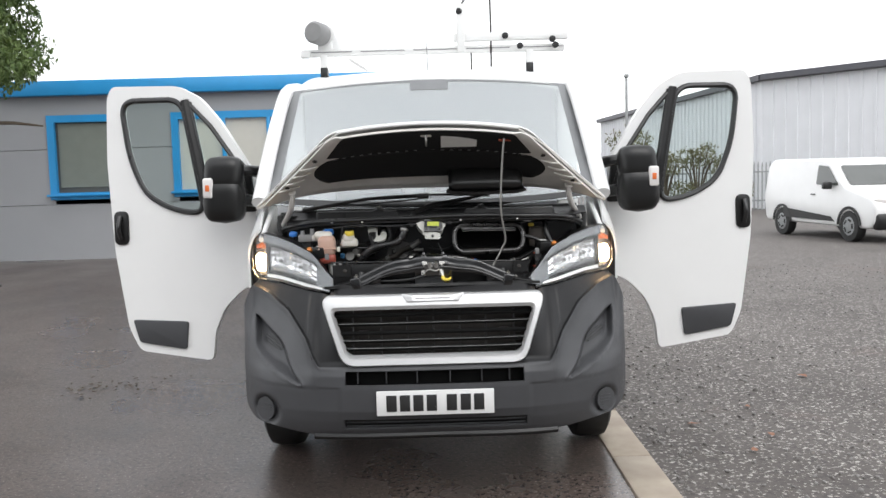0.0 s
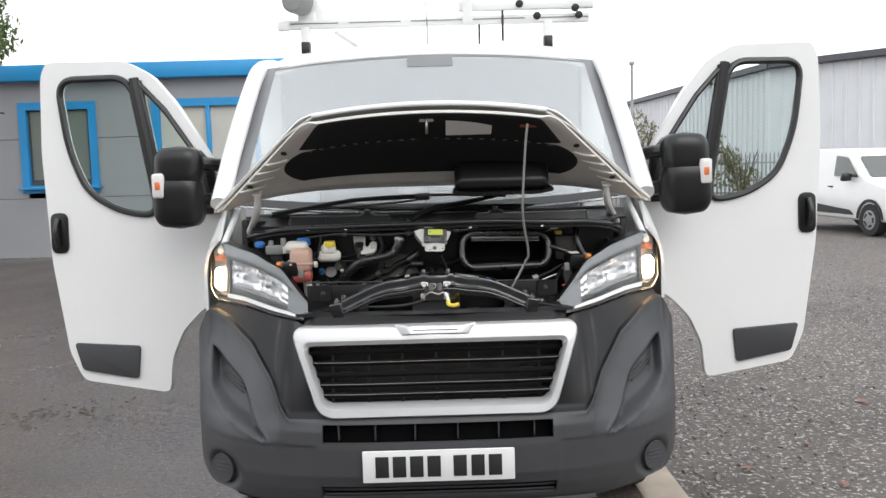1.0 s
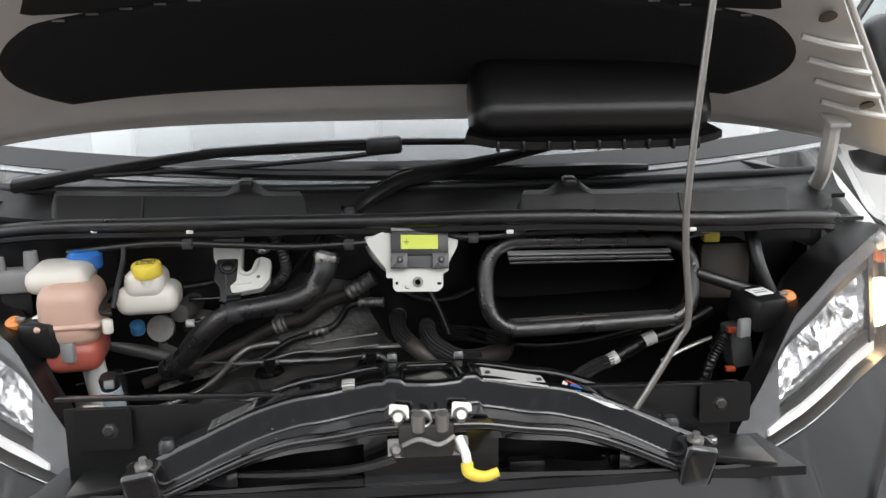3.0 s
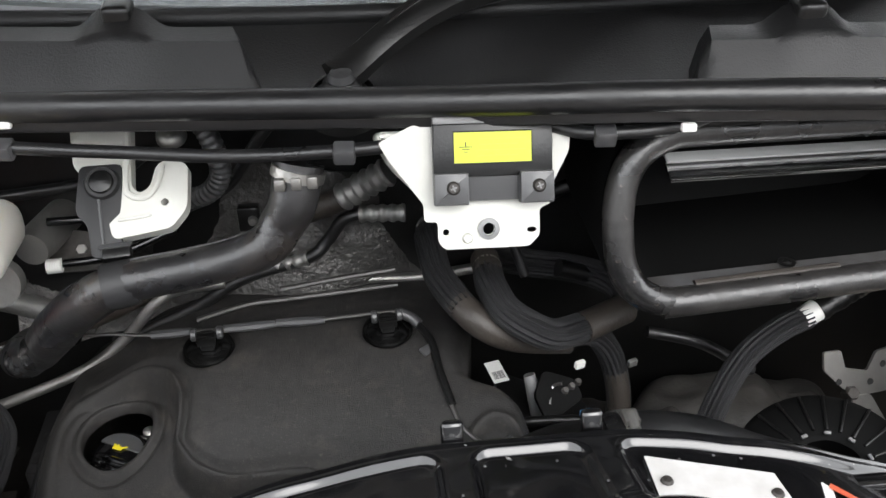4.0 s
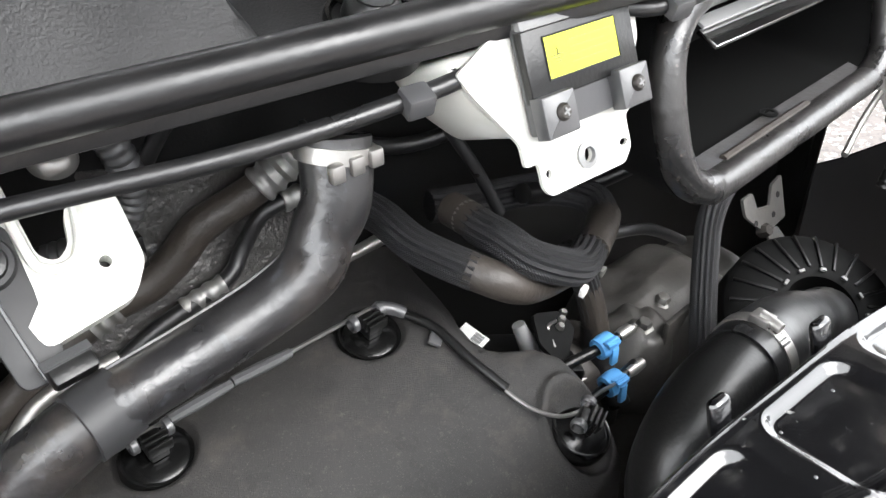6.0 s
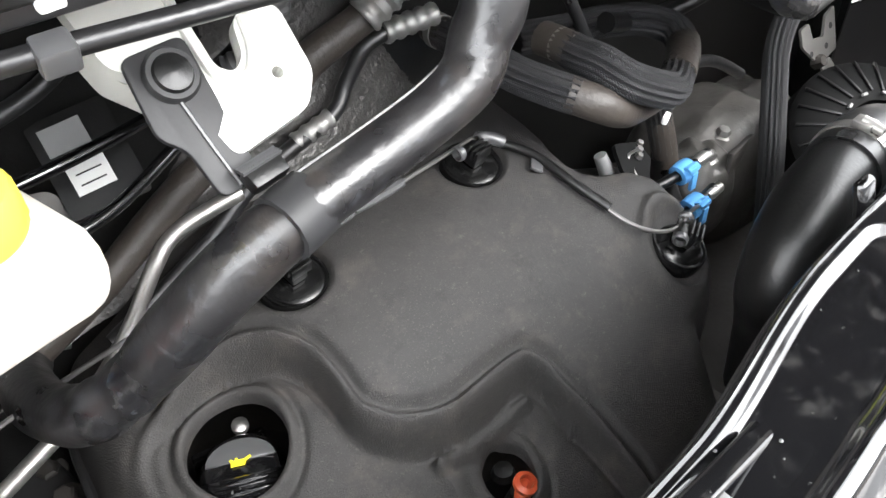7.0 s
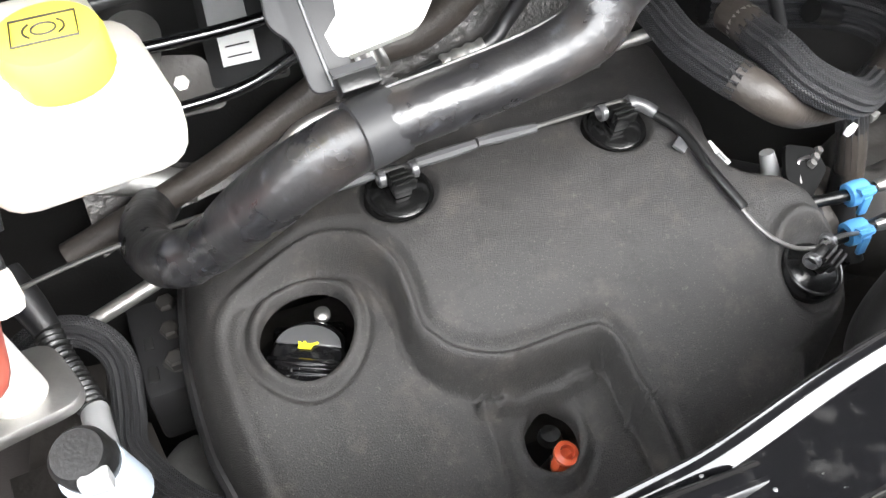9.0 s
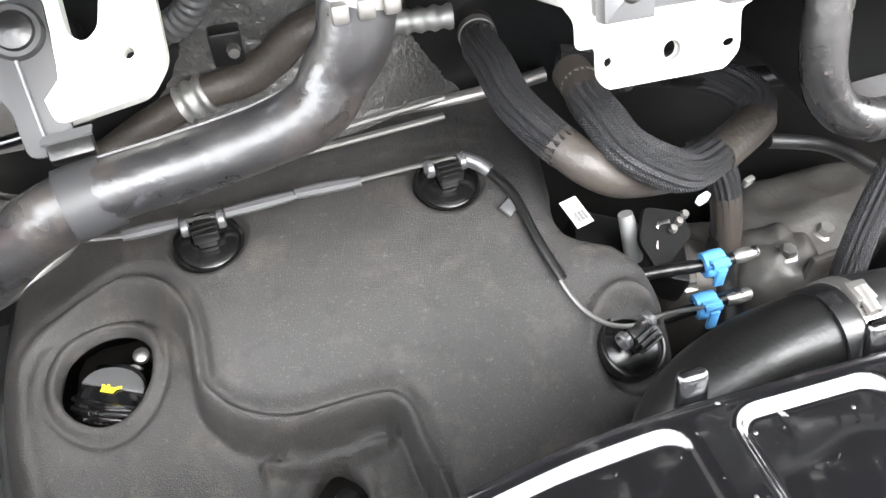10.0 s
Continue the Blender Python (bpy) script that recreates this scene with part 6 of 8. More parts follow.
strap = part("hose_strap", prism(rounded([(-0.018, -0.016), (0.016, -0.016), (0.0145, 0.020), (0.0135, 0.062), (-0.010, 0.062), (-0.0125, 0.034), (-0.022, 0.024)], 0.006, 4), ST, 0.0045, bevel=0.0012), M_STRAPD, van, "dark grey strap from bracket to hose")
part("strap_boss", lathe([(0, -0.004), (0.0125, -0.004), (0.014, -0.001), (0.014, 0.004), (0, 0.004)], ST, n=28), M_STRAPD, strap)
part("strap_stud", lathe([(0, -0.008), (0.002, -0.0079), (0.009, -0.0062), (0.0105, -0.003), (0, -0.003)], ST, n=24), M_BLACKPL, strap)
part("strap_fold", sweep([ST @ V(-0.003, 0.012, -0.0005), ST @ V(-0.001, 0.04, -0.0005), ST @ V(0.001, 0.06, -0.0005)], 0.0012, n=6), M_STRAP, strap)

# white plastic bracket on the bulkhead edge
WF = frame_from((-0.275, 0.491, 1.231), (1, -0.03, 0), (0, 0.70, 0.71))
wpoly = rounded([(-0.012, -0.004), (0.034, 0.004), (0.046, 0.02), (0.046, 0.058), (0.030, 0.064), (0.020, 0.058), (0.016, 0.040), (0.008, 0.034), (0.001, 0.040), (-0.002, 0.10), (-0.052, 0.10), (-0.046, 0.058), (-0.022, 0.040), (-0.016, 0.012)], 0.006, 4)
whole = [(0.028 + 0.0032 * math.cos(a), 0.026 + 0.0032 * math.sin(a)) for a in np.linspace(0, 2 * math.pi, 13)[:-1]]
wbk = part("cable_bracket", panel(wpoly, [whole], WF, 0.012), M_BRAKETW, van, "white plastic bracket with hook slot", smooth=False)
part("bracket_rib", sweep([WF @ V(-0.004, 0.10, 0.012), WF @ V(-0.003, 0.044, 0.014), WF @ V(0.002, 0.032, 0.014), WF @ V(0.014, 0.031, 0.014), WF @ V(0.022, 0.042, 0.014), WF @ V(0.025, 0.058, 0.013)], 0.0028, n=8), M_BRAKETW, wbk)
part("bracket_rib", sweep([WF @ V(-0.008, 0.012, 0.013), WF @ V(0.010, 0.014, 0.013), WF @ V(0.018, 0.016, 0.013)], 0.0016, n=8), M_BRAKETW, wbk)
part("bracket_side", prism(rounded([(-0.05, 0.085), (-0.02, 0.085), (-0.02, 0.03), (-0.045, 0.06)], 0.004), WF @ Matrix.Translation((0, 0, -0.03)), 0.028), M_BRAKETW, wbk)
part("bracket_bolt", lathe([(0, 0.01), (0.008, 0.0095), (0.012, 0.006), (0.013, 0), (0, 0)], axis((-0.245, 0.555, 1.292), (0, -0.5, 0.86)), n=24), M_STEEL, wbk)

# ---------- white earth bracket in the middle ----------
EF = frame_from((0.0045, 0.411, 1.2465), (1, 0.03, -0.035), (0, 0.36, 0.933))
epoly = [(-0.033, 0.0), (0.031, 0.0), (0.039, 0.008), (0.039, 0.028), (0.048, 0.032), (0.048, 0.044), (0.062, 0.070), (0.064, 0.092), (-0.055, 0.092), (-0.080, 0.080), (-0.072, 0.066), (-0.048, 0.034), (-0.048, 0.021), (-0.038, 0.021), (-0.038, 0.006)]


def hole(cx, cy, r, n=14, sx=1.0):
    return [(cx + r * sx * math.cos(a), cy + r * math.sin(a)) for a in np.linspace(0, 2 * math.pi, n + 1)[:-1]]


eb = part("earth_bracket", panel(rounded(epoly, 0.003, 3), [hole(-0.032, 0.013, 0.0024), hole(0.0, 0.0145, 0.0045), hole(0.033, 0.0125, 0.0022, sx=1.7)], EF, 0.0025), M_BRAKETW, van, "white painted steel earth bracket", smooth=False)
part("bracket_body", prism(rounded([(-0.084, 0.088), (-0.070, 0.060), (-0.046, 0.036), (0.046, 0.036), (0.064, 0.09)], 0.01), EF @ Matrix.Translation((0, 0, -0.055)), 0.052, bevel=0.006), M_BRAKETW, eb)
part("hole_collar", lathe([(0.0046, 0.0), (0.0075, 0.0), (0.0082, 0.002), (0.0046, 0.003)], EF @ Matrix.Translation((0.0, 0.0145, 0.0022)), n=24), M_GREYPL, eb)
part("spot_weld", lathe([(0, 0.003), (0.003, 0.003), (0.0042, 0), (0, 0)], EF @ Matrix.Translation((-0.016, 0.008, 0.0024)), n=14), M_BRAKETW, eb)
bx = part("clip_plate", prism(rounded([(-0.041, 0.036), (0.043, 0.036), (0.047, 0.050), (0.047, 0.100), (0.026, 0.098), (0.002, 0.095), (-0.020, 0.096), (-0.041, 0.098)], 0.002, 2), EF @ Matrix.Translation((0, 0, 0.004)), 0.006, bevel=0.0012), M_STRAP, eb, "black plastic cover plate")
part("plate_top", prism(rounded([(-0.041, 0.092), (0.047, 0.092), (0.047, 0.105), (0.02, 0.100), (0.0, 0.098), (-0.02, 0.098), (-0.041, 0.104)], 0.002), EF @ Matrix.Translation((0, 0, 0.006)), 0.007, bevel=0.001), M_GREYPL, bx)
part("plate_mid", prism([(-0.041, 0.054), (0.047, 0.054), (0.047, 0.092), (-0.041, 0.092)], EF @ Matrix.Translation((0, 0, 0.006)), 0.0065, bevel=0.0008), M_BLACKPL, bx)
for cx in (-0.029, 0.034):
    pd = part("screw_pad", prism(rounded([(cx - 0.0125, 0.034), (cx + 0.0125, 0.034), (cx + 0.0125, 0.057), (cx - 0.0125, 0.057)], 0.001), EF @ Matrix.Translation((0, 0, 0.009)), 0.010, bevel=0.0012), M_STRAP, bx)
    part("screw_head", lathe([(0, 0.003), (0.0035, 0.0028), (0.005, 0.001), (0.005, 0), (0, 0)], EF @ Matrix.Translation((cx + 0.001, 0.0465, 0.019)), n=20), M_DARKMETAL, pd)
    for a in (0, 90):
        part("screw_slot", box((0.005, 0.0011, 0.0006), (0, 0, 0)), M_GREYPL, pd).matrix_world = EF @ Matrix.Translation((cx + 0.001, 0.0465, 0.0222)) @ pose(0, 0, 0, 0, 0, a + 20)
yl = part("yellow_label", prism([(-0.026, 0.064), (0.031, 0.064), (0.031, 0.086), (-0.026, 0.086)], EF @ Matrix.Translation((0, 0, 0.0126)), 0.0006), M_YLABEL, bx, "lime-yellow earth label", smooth=False)
part("label_edge", sweep([EF @ V(x, y, 0.0132) for x, y in ((-0.0265, 0.0635), (0.0315, 0.0635), (0.0315, 0.0865), (-0.0265, 0.0865))], 0.0006, n=6, sub=1, closed=True), M_INK, bx)
for w, yy, h in ((0.0095, 0.0755, 0.0005), (0.0062, 0.0737, 0.0005), (0.003, 0.0719, 0.0005), (0.0006, 0.0775, 0.0034)):
    part("earth_sign", prism([(-0.0175 - w / 2, yy - h / 2), (-0.0175 + w / 2, yy - h / 2), (-0.0175 + w / 2, yy + h / 2), (-0.0175 - w / 2, yy + h / 2)], EF @ Matrix.Translation((0, 0, 0.0132)), 0.0004), M_DARKMETAL, bx, smooth=False)
for k in range(4):
    part("label_bar", prism([(-0.008, 0.0815 - 0.004 * k), (0.027 - 0.006 * (k % 2), 0.0815 - 0.004 * k), (0.027 - 0.006 * (k % 2), 0.0808 - 0.004 * k), (-0.008, 0.0808 - 0.004 * k)], EF @ Matrix.Translation((0, 0, 0.0131)), 0.0003), mat("faded_label_ink", (0.60, 0.68, 0.05), 0.5), bx, smooth=False)
part("side_hook", prism(rounded([(0.05, 0.082), (0.085, 0.084), (0.088, 0.092), (0.05, 0.092)], 0.002), EF @ Matrix.Translation((0, 0, -0.01)), 0.008), M_BLACKPL, eb)

# cable running below the seal, with clips
CAB = [(-0.55, 0.53, 1.30), (-0.40, 0.49, 1.318), (-0.28, 0.470, 1.316), (-0.18, 0.452, 1.314), (-0.085, 0.440, 1.319), (-0.04, 0.4445, 1.322), (0.0, 0.449, 1.325), (0.05, 0.446, 1.328), (0.085, 0.432, 1.325), (0.15, 0.426, 1.330), (0.20, 0.43, 1.350)]
cab = part("bulkhead_cable", sweep(CAB, 0.0052, n=10, sub=8), M_RUBBER, van, "black release cable clipped along the bulkhead")
for x, y, z in ((-0.098, 0.437, 1.318), (0.092, 0.427, 1.325), (-0.35, 0.479, 1.318)):
    part("cable_clip", box((0.016, 0.014, 0.013), (x, y, z), turn=(20, 0, -6), bevel=0.002), M_STRAP, cab)

stand(0.012, 0.037, 0.005)
# ---------- braided hoses ----------
def braided(name, pts, r, label=""):
    return part(name, sweep(pts, r, n=64, sub=12, lobes=15, depth=0.10), M_BRAID, van, label or "thick hose in ribbed black braided sleeve")


hA = braided("heater_hose", [(-0.034, 0.590, 1.142), (-0.037, 0.575, 1.144), (-0.036, 0.550, 1.144), (-0.033, 0.518, 1.136), (-0.024, 0.489, 1.131), (-0.014, 0.466, 1.127)], 0.0132)
part("hose_tail", sweep([(-0.018, 0.474, 1.129), (-0.004, 0.456, 1.121), (0.014, 0.450, 1.109), (0.040, 0.455, 1.096), (0.085, 0.464, 1.084)], [0.0138, 0.0140, 0.0130, 0.0125, 0.012], n=20), M_TAPE, hA, "brown-black taped hose end")
part("hose_head", sweep([(-0.030, 0.612, 1.140), (-0.033, 0.597, 1.141), (-0.035, 0.585, 1.143)], 0.0136, n=20), M_TAPE, hA)
part("hose_clip", lathe([(0.0126, -0.004), (0.0145, -0.004), (0.0145, 0.004), (0.0126, 0.004)], axis((-0.033, 0.598, 1.141), (-0.003, -0.018, 0.002)), n=28), M_STEEL, hA)
hB = braided("heater_hose", [(0.013, 0.500, 1.143), (0.012, 0.487, 1.143), (0.013, 0.469, 1.143), (0.021, 0.449, 1.134), (0.040, 0.438, 1.123), (0.063, 0.437, 1.112), (0.091, 0.451, 1.107), (0.098, 0.455, 1.107)], 0.0134)
part("hose_head", sweep([(0.014, 0.528, 1.142), (0.0135, 0.512, 1.143), (0.013, 0.496, 1.143)], 0.0140, n=20), M_TAPE, hB)
part("hose_clip", lathe([(0.0125, -0.0015), (0.0140, -0.0015), (0.0140, 0.0015), (0.0125, 0.0015)], axis((0.0135, 0.510, 1.143), (0, -0.016, 0)), n=28), M_STEEL, hB)
part("tape_wrap", sweep([(0.093, 0.451, 1.107), (0.120, 0.466, 1.107), (0.143, 0.482, 1.104)], 0.0144, n=20), M_TAPE, hB, "brown taped section")
hC = braided("heater_hose", [(0.138, 0.478, 1.105), (0.148, 0.498, 1.110), (0.134, 0.520, 1.116), (0.105, 0.540, 1.118), (0.065, 0.552, 1.12), (0.02, 0.565, 1.125)], 0.0130)
hD = braided("heater_hose", [(0.098, 0.480, 1.082), (0.118, 0.492, 1.070), (0.136, 0.498, 1.045), (0.146, 0.495, 1.015), (0.150, 0.488, 0.985)], 0.0118)
part("tape_wrap", sweep([(0.145, 0.496, 1.020), (0.149, 0.490, 0.995), (0.150, 0.484, 0.970)], 0.0124, n=20), M_TAPE, hD)
part("hose_tail", sweep([(0.149, 0.488, 0.98), (0.150, 0.48, 0.94), (0.150, 0.45, 0.90)], 0.0128, n=20), M_RUBBER, hD)
stand(0.0, 0.04, 0.016)
hE = braided("loom_sleeve", [(0.338, 0.471, 1.074), (0.309, 0.464, 1.067), (0.271, 0.449, 1.050), (0.238, 0.425, 1.020), (0.218, 0.405, 0.977), (0.209, 0.388, 0.904)], 0.0112, "cable loom in grey-black braided sleeve")
part("white_tape", sweep([(0.330, 0.469, 1.073), (0.340, 0.472, 1.076), (0.350, 0.475, 1.080)], 0.0112, n=18), M_WHITEPL, hE)
part("ribbed_tape", sweep([(0.348, 0.474, 1.079), (0.375, 0.48, 1.092), (0.395, 0.485, 1.100)], 0.0125, n=18, ring=lambda s: 1 + 0.06 * math.sin(1200 * s)), M_BLACKPL, hE)
part("white_tape", sweep([(0.393, 0.485, 1.100), (0.405, 0.488, 1.103), (0.418, 0.49, 1.107)], 0.0118, n=18), M_WHITEPL, hE)
part("loom_tail", sweep([(0.416, 0.49, 1.106), (0.45, 0.495, 1.115), (0.52, 0.50, 1.15)], 0.0115, n=14), M_BLACKPL, hE)

stand()
# ---------- intake ring and duct ----------
def ring_path(inset=0.0, dy=0.0):
    pts = rounded([(0.112 + inset, 1.313 - inset), (0.455 - inset, 1.304 - inset), (0.455 - inset, 1.180 + inset), (0.112 + inset, 1.176 + inset)], 0.068 - inset, 6)
    return [(x, 0.414 + (z - 1.16) * 0.26 + dy + 0.08 * (x - 0.1), z) for x, z in pts]


ring = part("intake_seal", sweep(ring_path(), 0.0125, n=16, sub=3, closed=True), M_WORNSEAL, van, "oval black rubber air intake seal")
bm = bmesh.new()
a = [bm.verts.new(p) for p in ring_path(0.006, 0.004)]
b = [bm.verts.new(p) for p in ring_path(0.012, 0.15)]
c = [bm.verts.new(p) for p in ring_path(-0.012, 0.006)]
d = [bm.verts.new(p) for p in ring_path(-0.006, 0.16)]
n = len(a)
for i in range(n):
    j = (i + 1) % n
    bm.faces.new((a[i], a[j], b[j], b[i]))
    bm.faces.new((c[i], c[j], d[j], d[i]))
# Flat back face, near black, stands in for the duct's shaded depth.
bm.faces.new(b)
part("intake_duct", bm, M_DUCT, ring, "black intake duct with a shade-black back sheet")
part("duct_bar", box((0.27, 0.018, 0.004), (0.283, 0.450, 1.282), turn=(25, 1.5, 4), bevel=0.001), M_CHROME, ring)
part("duct_bar", box((0.27, 0.010, 0.003), (0.283, 0.458, 1.291), turn=(25, 1.5, 4), bevel=0.001), M_GREYPL, ring)
part("duct_ledge", sheet(lambda u, v: V(0.135 + 0.30 * u, 0.421 + 0.08 * (0.035 + 0.30 * u) + 0.020 * v, 1.1870 + 0.002 * v), 24, 3, 0.002), M_LEDGE, ring, "dirty ledge inside the intake, reflection painted pale")
part("duct_notch", lathe([(0.004, 0.0), (0.0075, 0.0), (0.0075, 0.0012), (0.004, 0.0012)], Matrix.Translation((0.268, 0.451, 1.1905)), n=18), M_BLACKPL, ring)
part("seal_dirt", sweep([(0.18, 0.432, 1.187), (0.25, 0.438, 1.188), (0.31, 0.443, 1.188)], 0.004, n=8), M_TAPE, ring)
for k in range(6):
    part("duct_rib", box((0.004, 0.03, 0.02), (0.17 + 0.045 * k, 0.465, 1.338), bevel=0.001), M_BLACKPL, ring)
part("duct_shelf", box((0.36, 0.06, 0.008), (0.29, 0.470, 1.331), turn=(8, 0, 3), bevel=0.002), M_BLACKPL, ring)

stand(0.007, 0.015, -0.014)
# ---------- front cross panel ----------
XN = (-0.046, 0.046)


def xm_arch(x):
    a = abs(x)
    return 1.192 - 0.092 * smooth01((a - 0.14) / 0.30) - 0.012 * smooth01((a - 0.05) / 0.1)


def xm_rear(x):
    a = abs(x)
    return 0.263 - 0.015 * smooth01((a - 0.1) / 0.12) + 0.01 * smooth01((a - 0.2) / 0.15)


def xm_pt(u, v):
    x = -0.375 + 0.75 * u
    yr = xm_rear(x)
    y = 0.145 + (yr - 0.145) * v
    z = xm_arch(x)
    back = yr - y
    z -= 0.018 * smooth01((0.007 - back) / 0.007)
    # three raised fields with rounded corners and a rolled rim, parted by two channels
    d1, d2 = back - 0.012, min(abs(x - n0 - 0.12 * (0.26 - y) * (1 if n0 > 0 else 0.1)) - 0.0085 for n0 in XN)
    k = 0.014
    sd = k - math.hypot(k - d1, k - d2) if d1 < k and d2 < k else min(d1, d2)
    z += 0.0048 * (1 - smooth01((sd + 0.0005) / 0.0068)) + 0.0020 * math.exp(-((back - 0.005) / 0.0028) ** 2)
    # front pressing and the drop of the face
    wob = 0.190 - 0.008 * math.cos(x * 34) * math.exp(-(x / 0.16) ** 2) - 0.10 * max(0, abs(x) - 0.17)
    z -= 0.034 * smooth01((wob - 0.004 - y) / 0.010)
    z += 0.004 * math.exp(-((y - wob - 0.002) / 0.006) ** 2)
    z += 0.0008 * noise.noise((x * 30, y * 30, 0.7))
    return V(x, y, z)


xm = part("front_cross_panel", sheet(xm_pt, 380, 110, 0.0025), M_GLOSS, van, "glossy black pressed steel bonnet slam panel", angle=75)
part("panel_face", sheet(lambda u, v: V(-0.37 + 0.74 * u, 0.146 + 0.012 * math.sin(math.pi * v), (xm_arch(-0.37 + 0.74 * u) - 0.034) * (1 - v) + 1.045 * v), 60, 8, 0.003,
                        lambda u, v: not (0.25 < v < 0.85 and (0.16 < u < 0.38 or 0.62 < u < 0.84))), M_GLOSS, xm)
for n0 in XN:
    part("panel_peg", box((0.015, 0.008, 0.030), (n0, xm_rear(n0) - 0.001, xm_arch(n0) + 0.002), turn=(-15, 0, 0), bevel=0.004, seg=3), M_GLOSS, xm)
part("panel_rib", sweep([(x, 0.150, xm_arch(x) - 0.045) for x in np.linspace(-0.36, 0.36, 21)], 0.007, n=10, sub=3), M_GLOSS, xm)
for s in (-1, 1):
    part("panel_end", box((0.12, 0.09, 0.012), (s * 0.40, 0.195, 1.078), turn=(0, s * 10, 0), bevel=0.003), M_BLACKPL, xm)
    bolt = part("end_bolt", lathe([(0, 0.008), (0.006, 0.008), (0.0085, 0.006), (0.0085, 0.001), (0.013, 0), (0, 0)], axis((s * 0.385, 0.195, 1.086), (s * 0.15, -0.1, 1)), n=6), M_STEEL, xm)
d1 = part("data_plate", prism([(0.071, 0.190), (0.157, 0.180), (0.154, 0.222), (0.073, 0.236)], Matrix(), 0.0012), mat("stamped_data_plate", (0.66, 0.65, 0.64), 0.35, metal=0.2, color2=(0.45, 0.43, 0.41), scale=60, var=0.6), xm, "pale stamped data plate", smooth=False)
for v in d1.data.vertices:
    v.co.z += xm_arch(v.co.x) + 0.0018
for x, y in ((0.080, 0.213), (0.148, 0.204)):
    part("plate_rivet", lathe([(0, 0.0025), (0.003, 0.002), (0.0042, 0), (0, 0)], Matrix.Translation((x, y, xm_arch(x) + 0.003)), n=14), M_DARKMETAL, xm)
def on_panel(x, y, up=0.002):
    return V(x, y, xm_arch(x) + up)


d2 = part("data_plate", sheet(lambda u, v: on_panel(-0.287 + 0.060 * u, 0.187 + 0.004 * u + 0.038 * v, 0.0026), 8, 4, 0.0008), mat("worn_foil_sticker", (0.17, 0.168, 0.165), 0.5, spec=0.4, color2=(0.05, 0.049, 0.048), scale=120, var=0.9, bump=0.4), xm, "worn silver printed sticker", smooth=False)
for k in range(6):
    part("sticker_bar", sheet(lambda u, v, k=k: on_panel(-0.281 + 0.008 * k + 0.0035 * u, 0.192 + 0.003 * k / 6 + (0.027 - 0.004 * (k % 3)) * v, 0.0034), 1, 3, 0.0003), M_STRAP, d2)
for k in range(3):
    part("sticker_bar", sheet(lambda u, v, k=k: on_panel(-0.235 + 0.004 * u, 0.206 + 0.005 * k + 0.0035 * v, 0.0034), 1, 1, 0.0003), M_INK, d2)
wsx = part("warning_sticker", prism([(0.176, 0.192), (0.232, 0.157), (0.254, 0.169), (0.184, 0.217)], frame_from((0, 0, 0), (1, 0, 0), (0, 1, 0)), 0.0008), M_LABEL, xm, "white warning sticker with red and blue blocks", smooth=False)
for v in wsx.data.vertices:
    v.co.z += xm_arch(v.co.x) + 0.0018
for (x, y, w, h, mm) in ((0.195, 0.190, 0.016, 0.014, M_DBLUE), (0.194, 0.206, 0.02, 0.004, M_RED), (0.222, 0.180, 0.014, 0.002, M_GREYPL), (0.226, 0.172, 0.016, 0.002, M_GREYPL)):
    part("sticker_block", box((w, h, 0.0006), (x, y, xm_arch(x) + 0.0030), turn=(0, 17, -32)), mm, xm)
part("steel_clip", box((0.016, 0.028, 0.003), (-0.104, 0.187, 1.192), turn=(0, -6, 4), bevel=0.0008), M_STEEL, xm)
for k in range(3):
    part("clip_wave", sweep([(-0.112, 0.179 + 0.008 * k, 1.194), (-0.104, 0.179 + 0.008 * k, 1.1955), (-0.096, 0.179 + 0.008 * k, 1.195)], 0.003, n=8), M_STEEL, xm)
for i in range(60):
    rng = random.Random(900 + i)
    x, y = rng.uniform(-0.33, 0.33), rng.uniform(0.198, 0.243)
    p = xm_pt((x + 0.375) / 0.75, (y - 0.145) / (xm_rear(x) - 0.145))
    if i < 26:
        part("dried_splash", lathe([(0, 0.0005), (rng.uniform(0.0004, 0.0009), 0.0003), (0.0011, 0), (0, 0)], Matrix.Translation(p + V(0, 0, 0.0004)), n=8), M_STRAP, xm)

stand(0.0, 0.03, -0.004)
# latch in the middle
latch = part("bonnet_latch", box((0.070, 0.03, 0.045), (0.0, 0.138, 1.122), bevel=0.004), M_DARKMETAL, van, "zinc bonnet latch with yellow release tab")
for x in (-0.035, 0.045):
    part("latch_plate", prism(rounded([(-0.014, -0.017), (0.014, -0.017), (0.014, 0.015), (-0.010, 0.018)], 0.004), frame_from((x, 0.141, 1.147), (1, 0, 0), (0, 0.5, 0.86)), 0.004), M_STEEL, latch)
    part("latch_bolt", lathe([(0, 0.008), (0.006, 0.008), (0.008, 0.005), (0.011, 0.001), (0.011, 0), (0, 0)], axis((x, 0.136, 1.149), (0, -0.86, 0.5)), n=12), M_STEEL, latch)
for x in (-0.038, 0.042):
    part("latch_plate", prism(rounded([(-0.011, -0.012), (0.011, -0.012), (0.011, 0.012), (-0.011, 0.012)], 0.004), frame_from((x, 0.130, 1.112), (1, 0, 0), (0, 0.2, 0.98)), 0.004), M_STEEL, latch)
    part("latch_bolt", lathe([(0, 0.008), (0.005, 0.008), (0.007, 0.005), (0.009, 0.001), (0.009, 0), (0, 0)], axis((x, 0.126, 1.112), (0, -0.98, 0.2)), n=12), M_STEEL, latch)
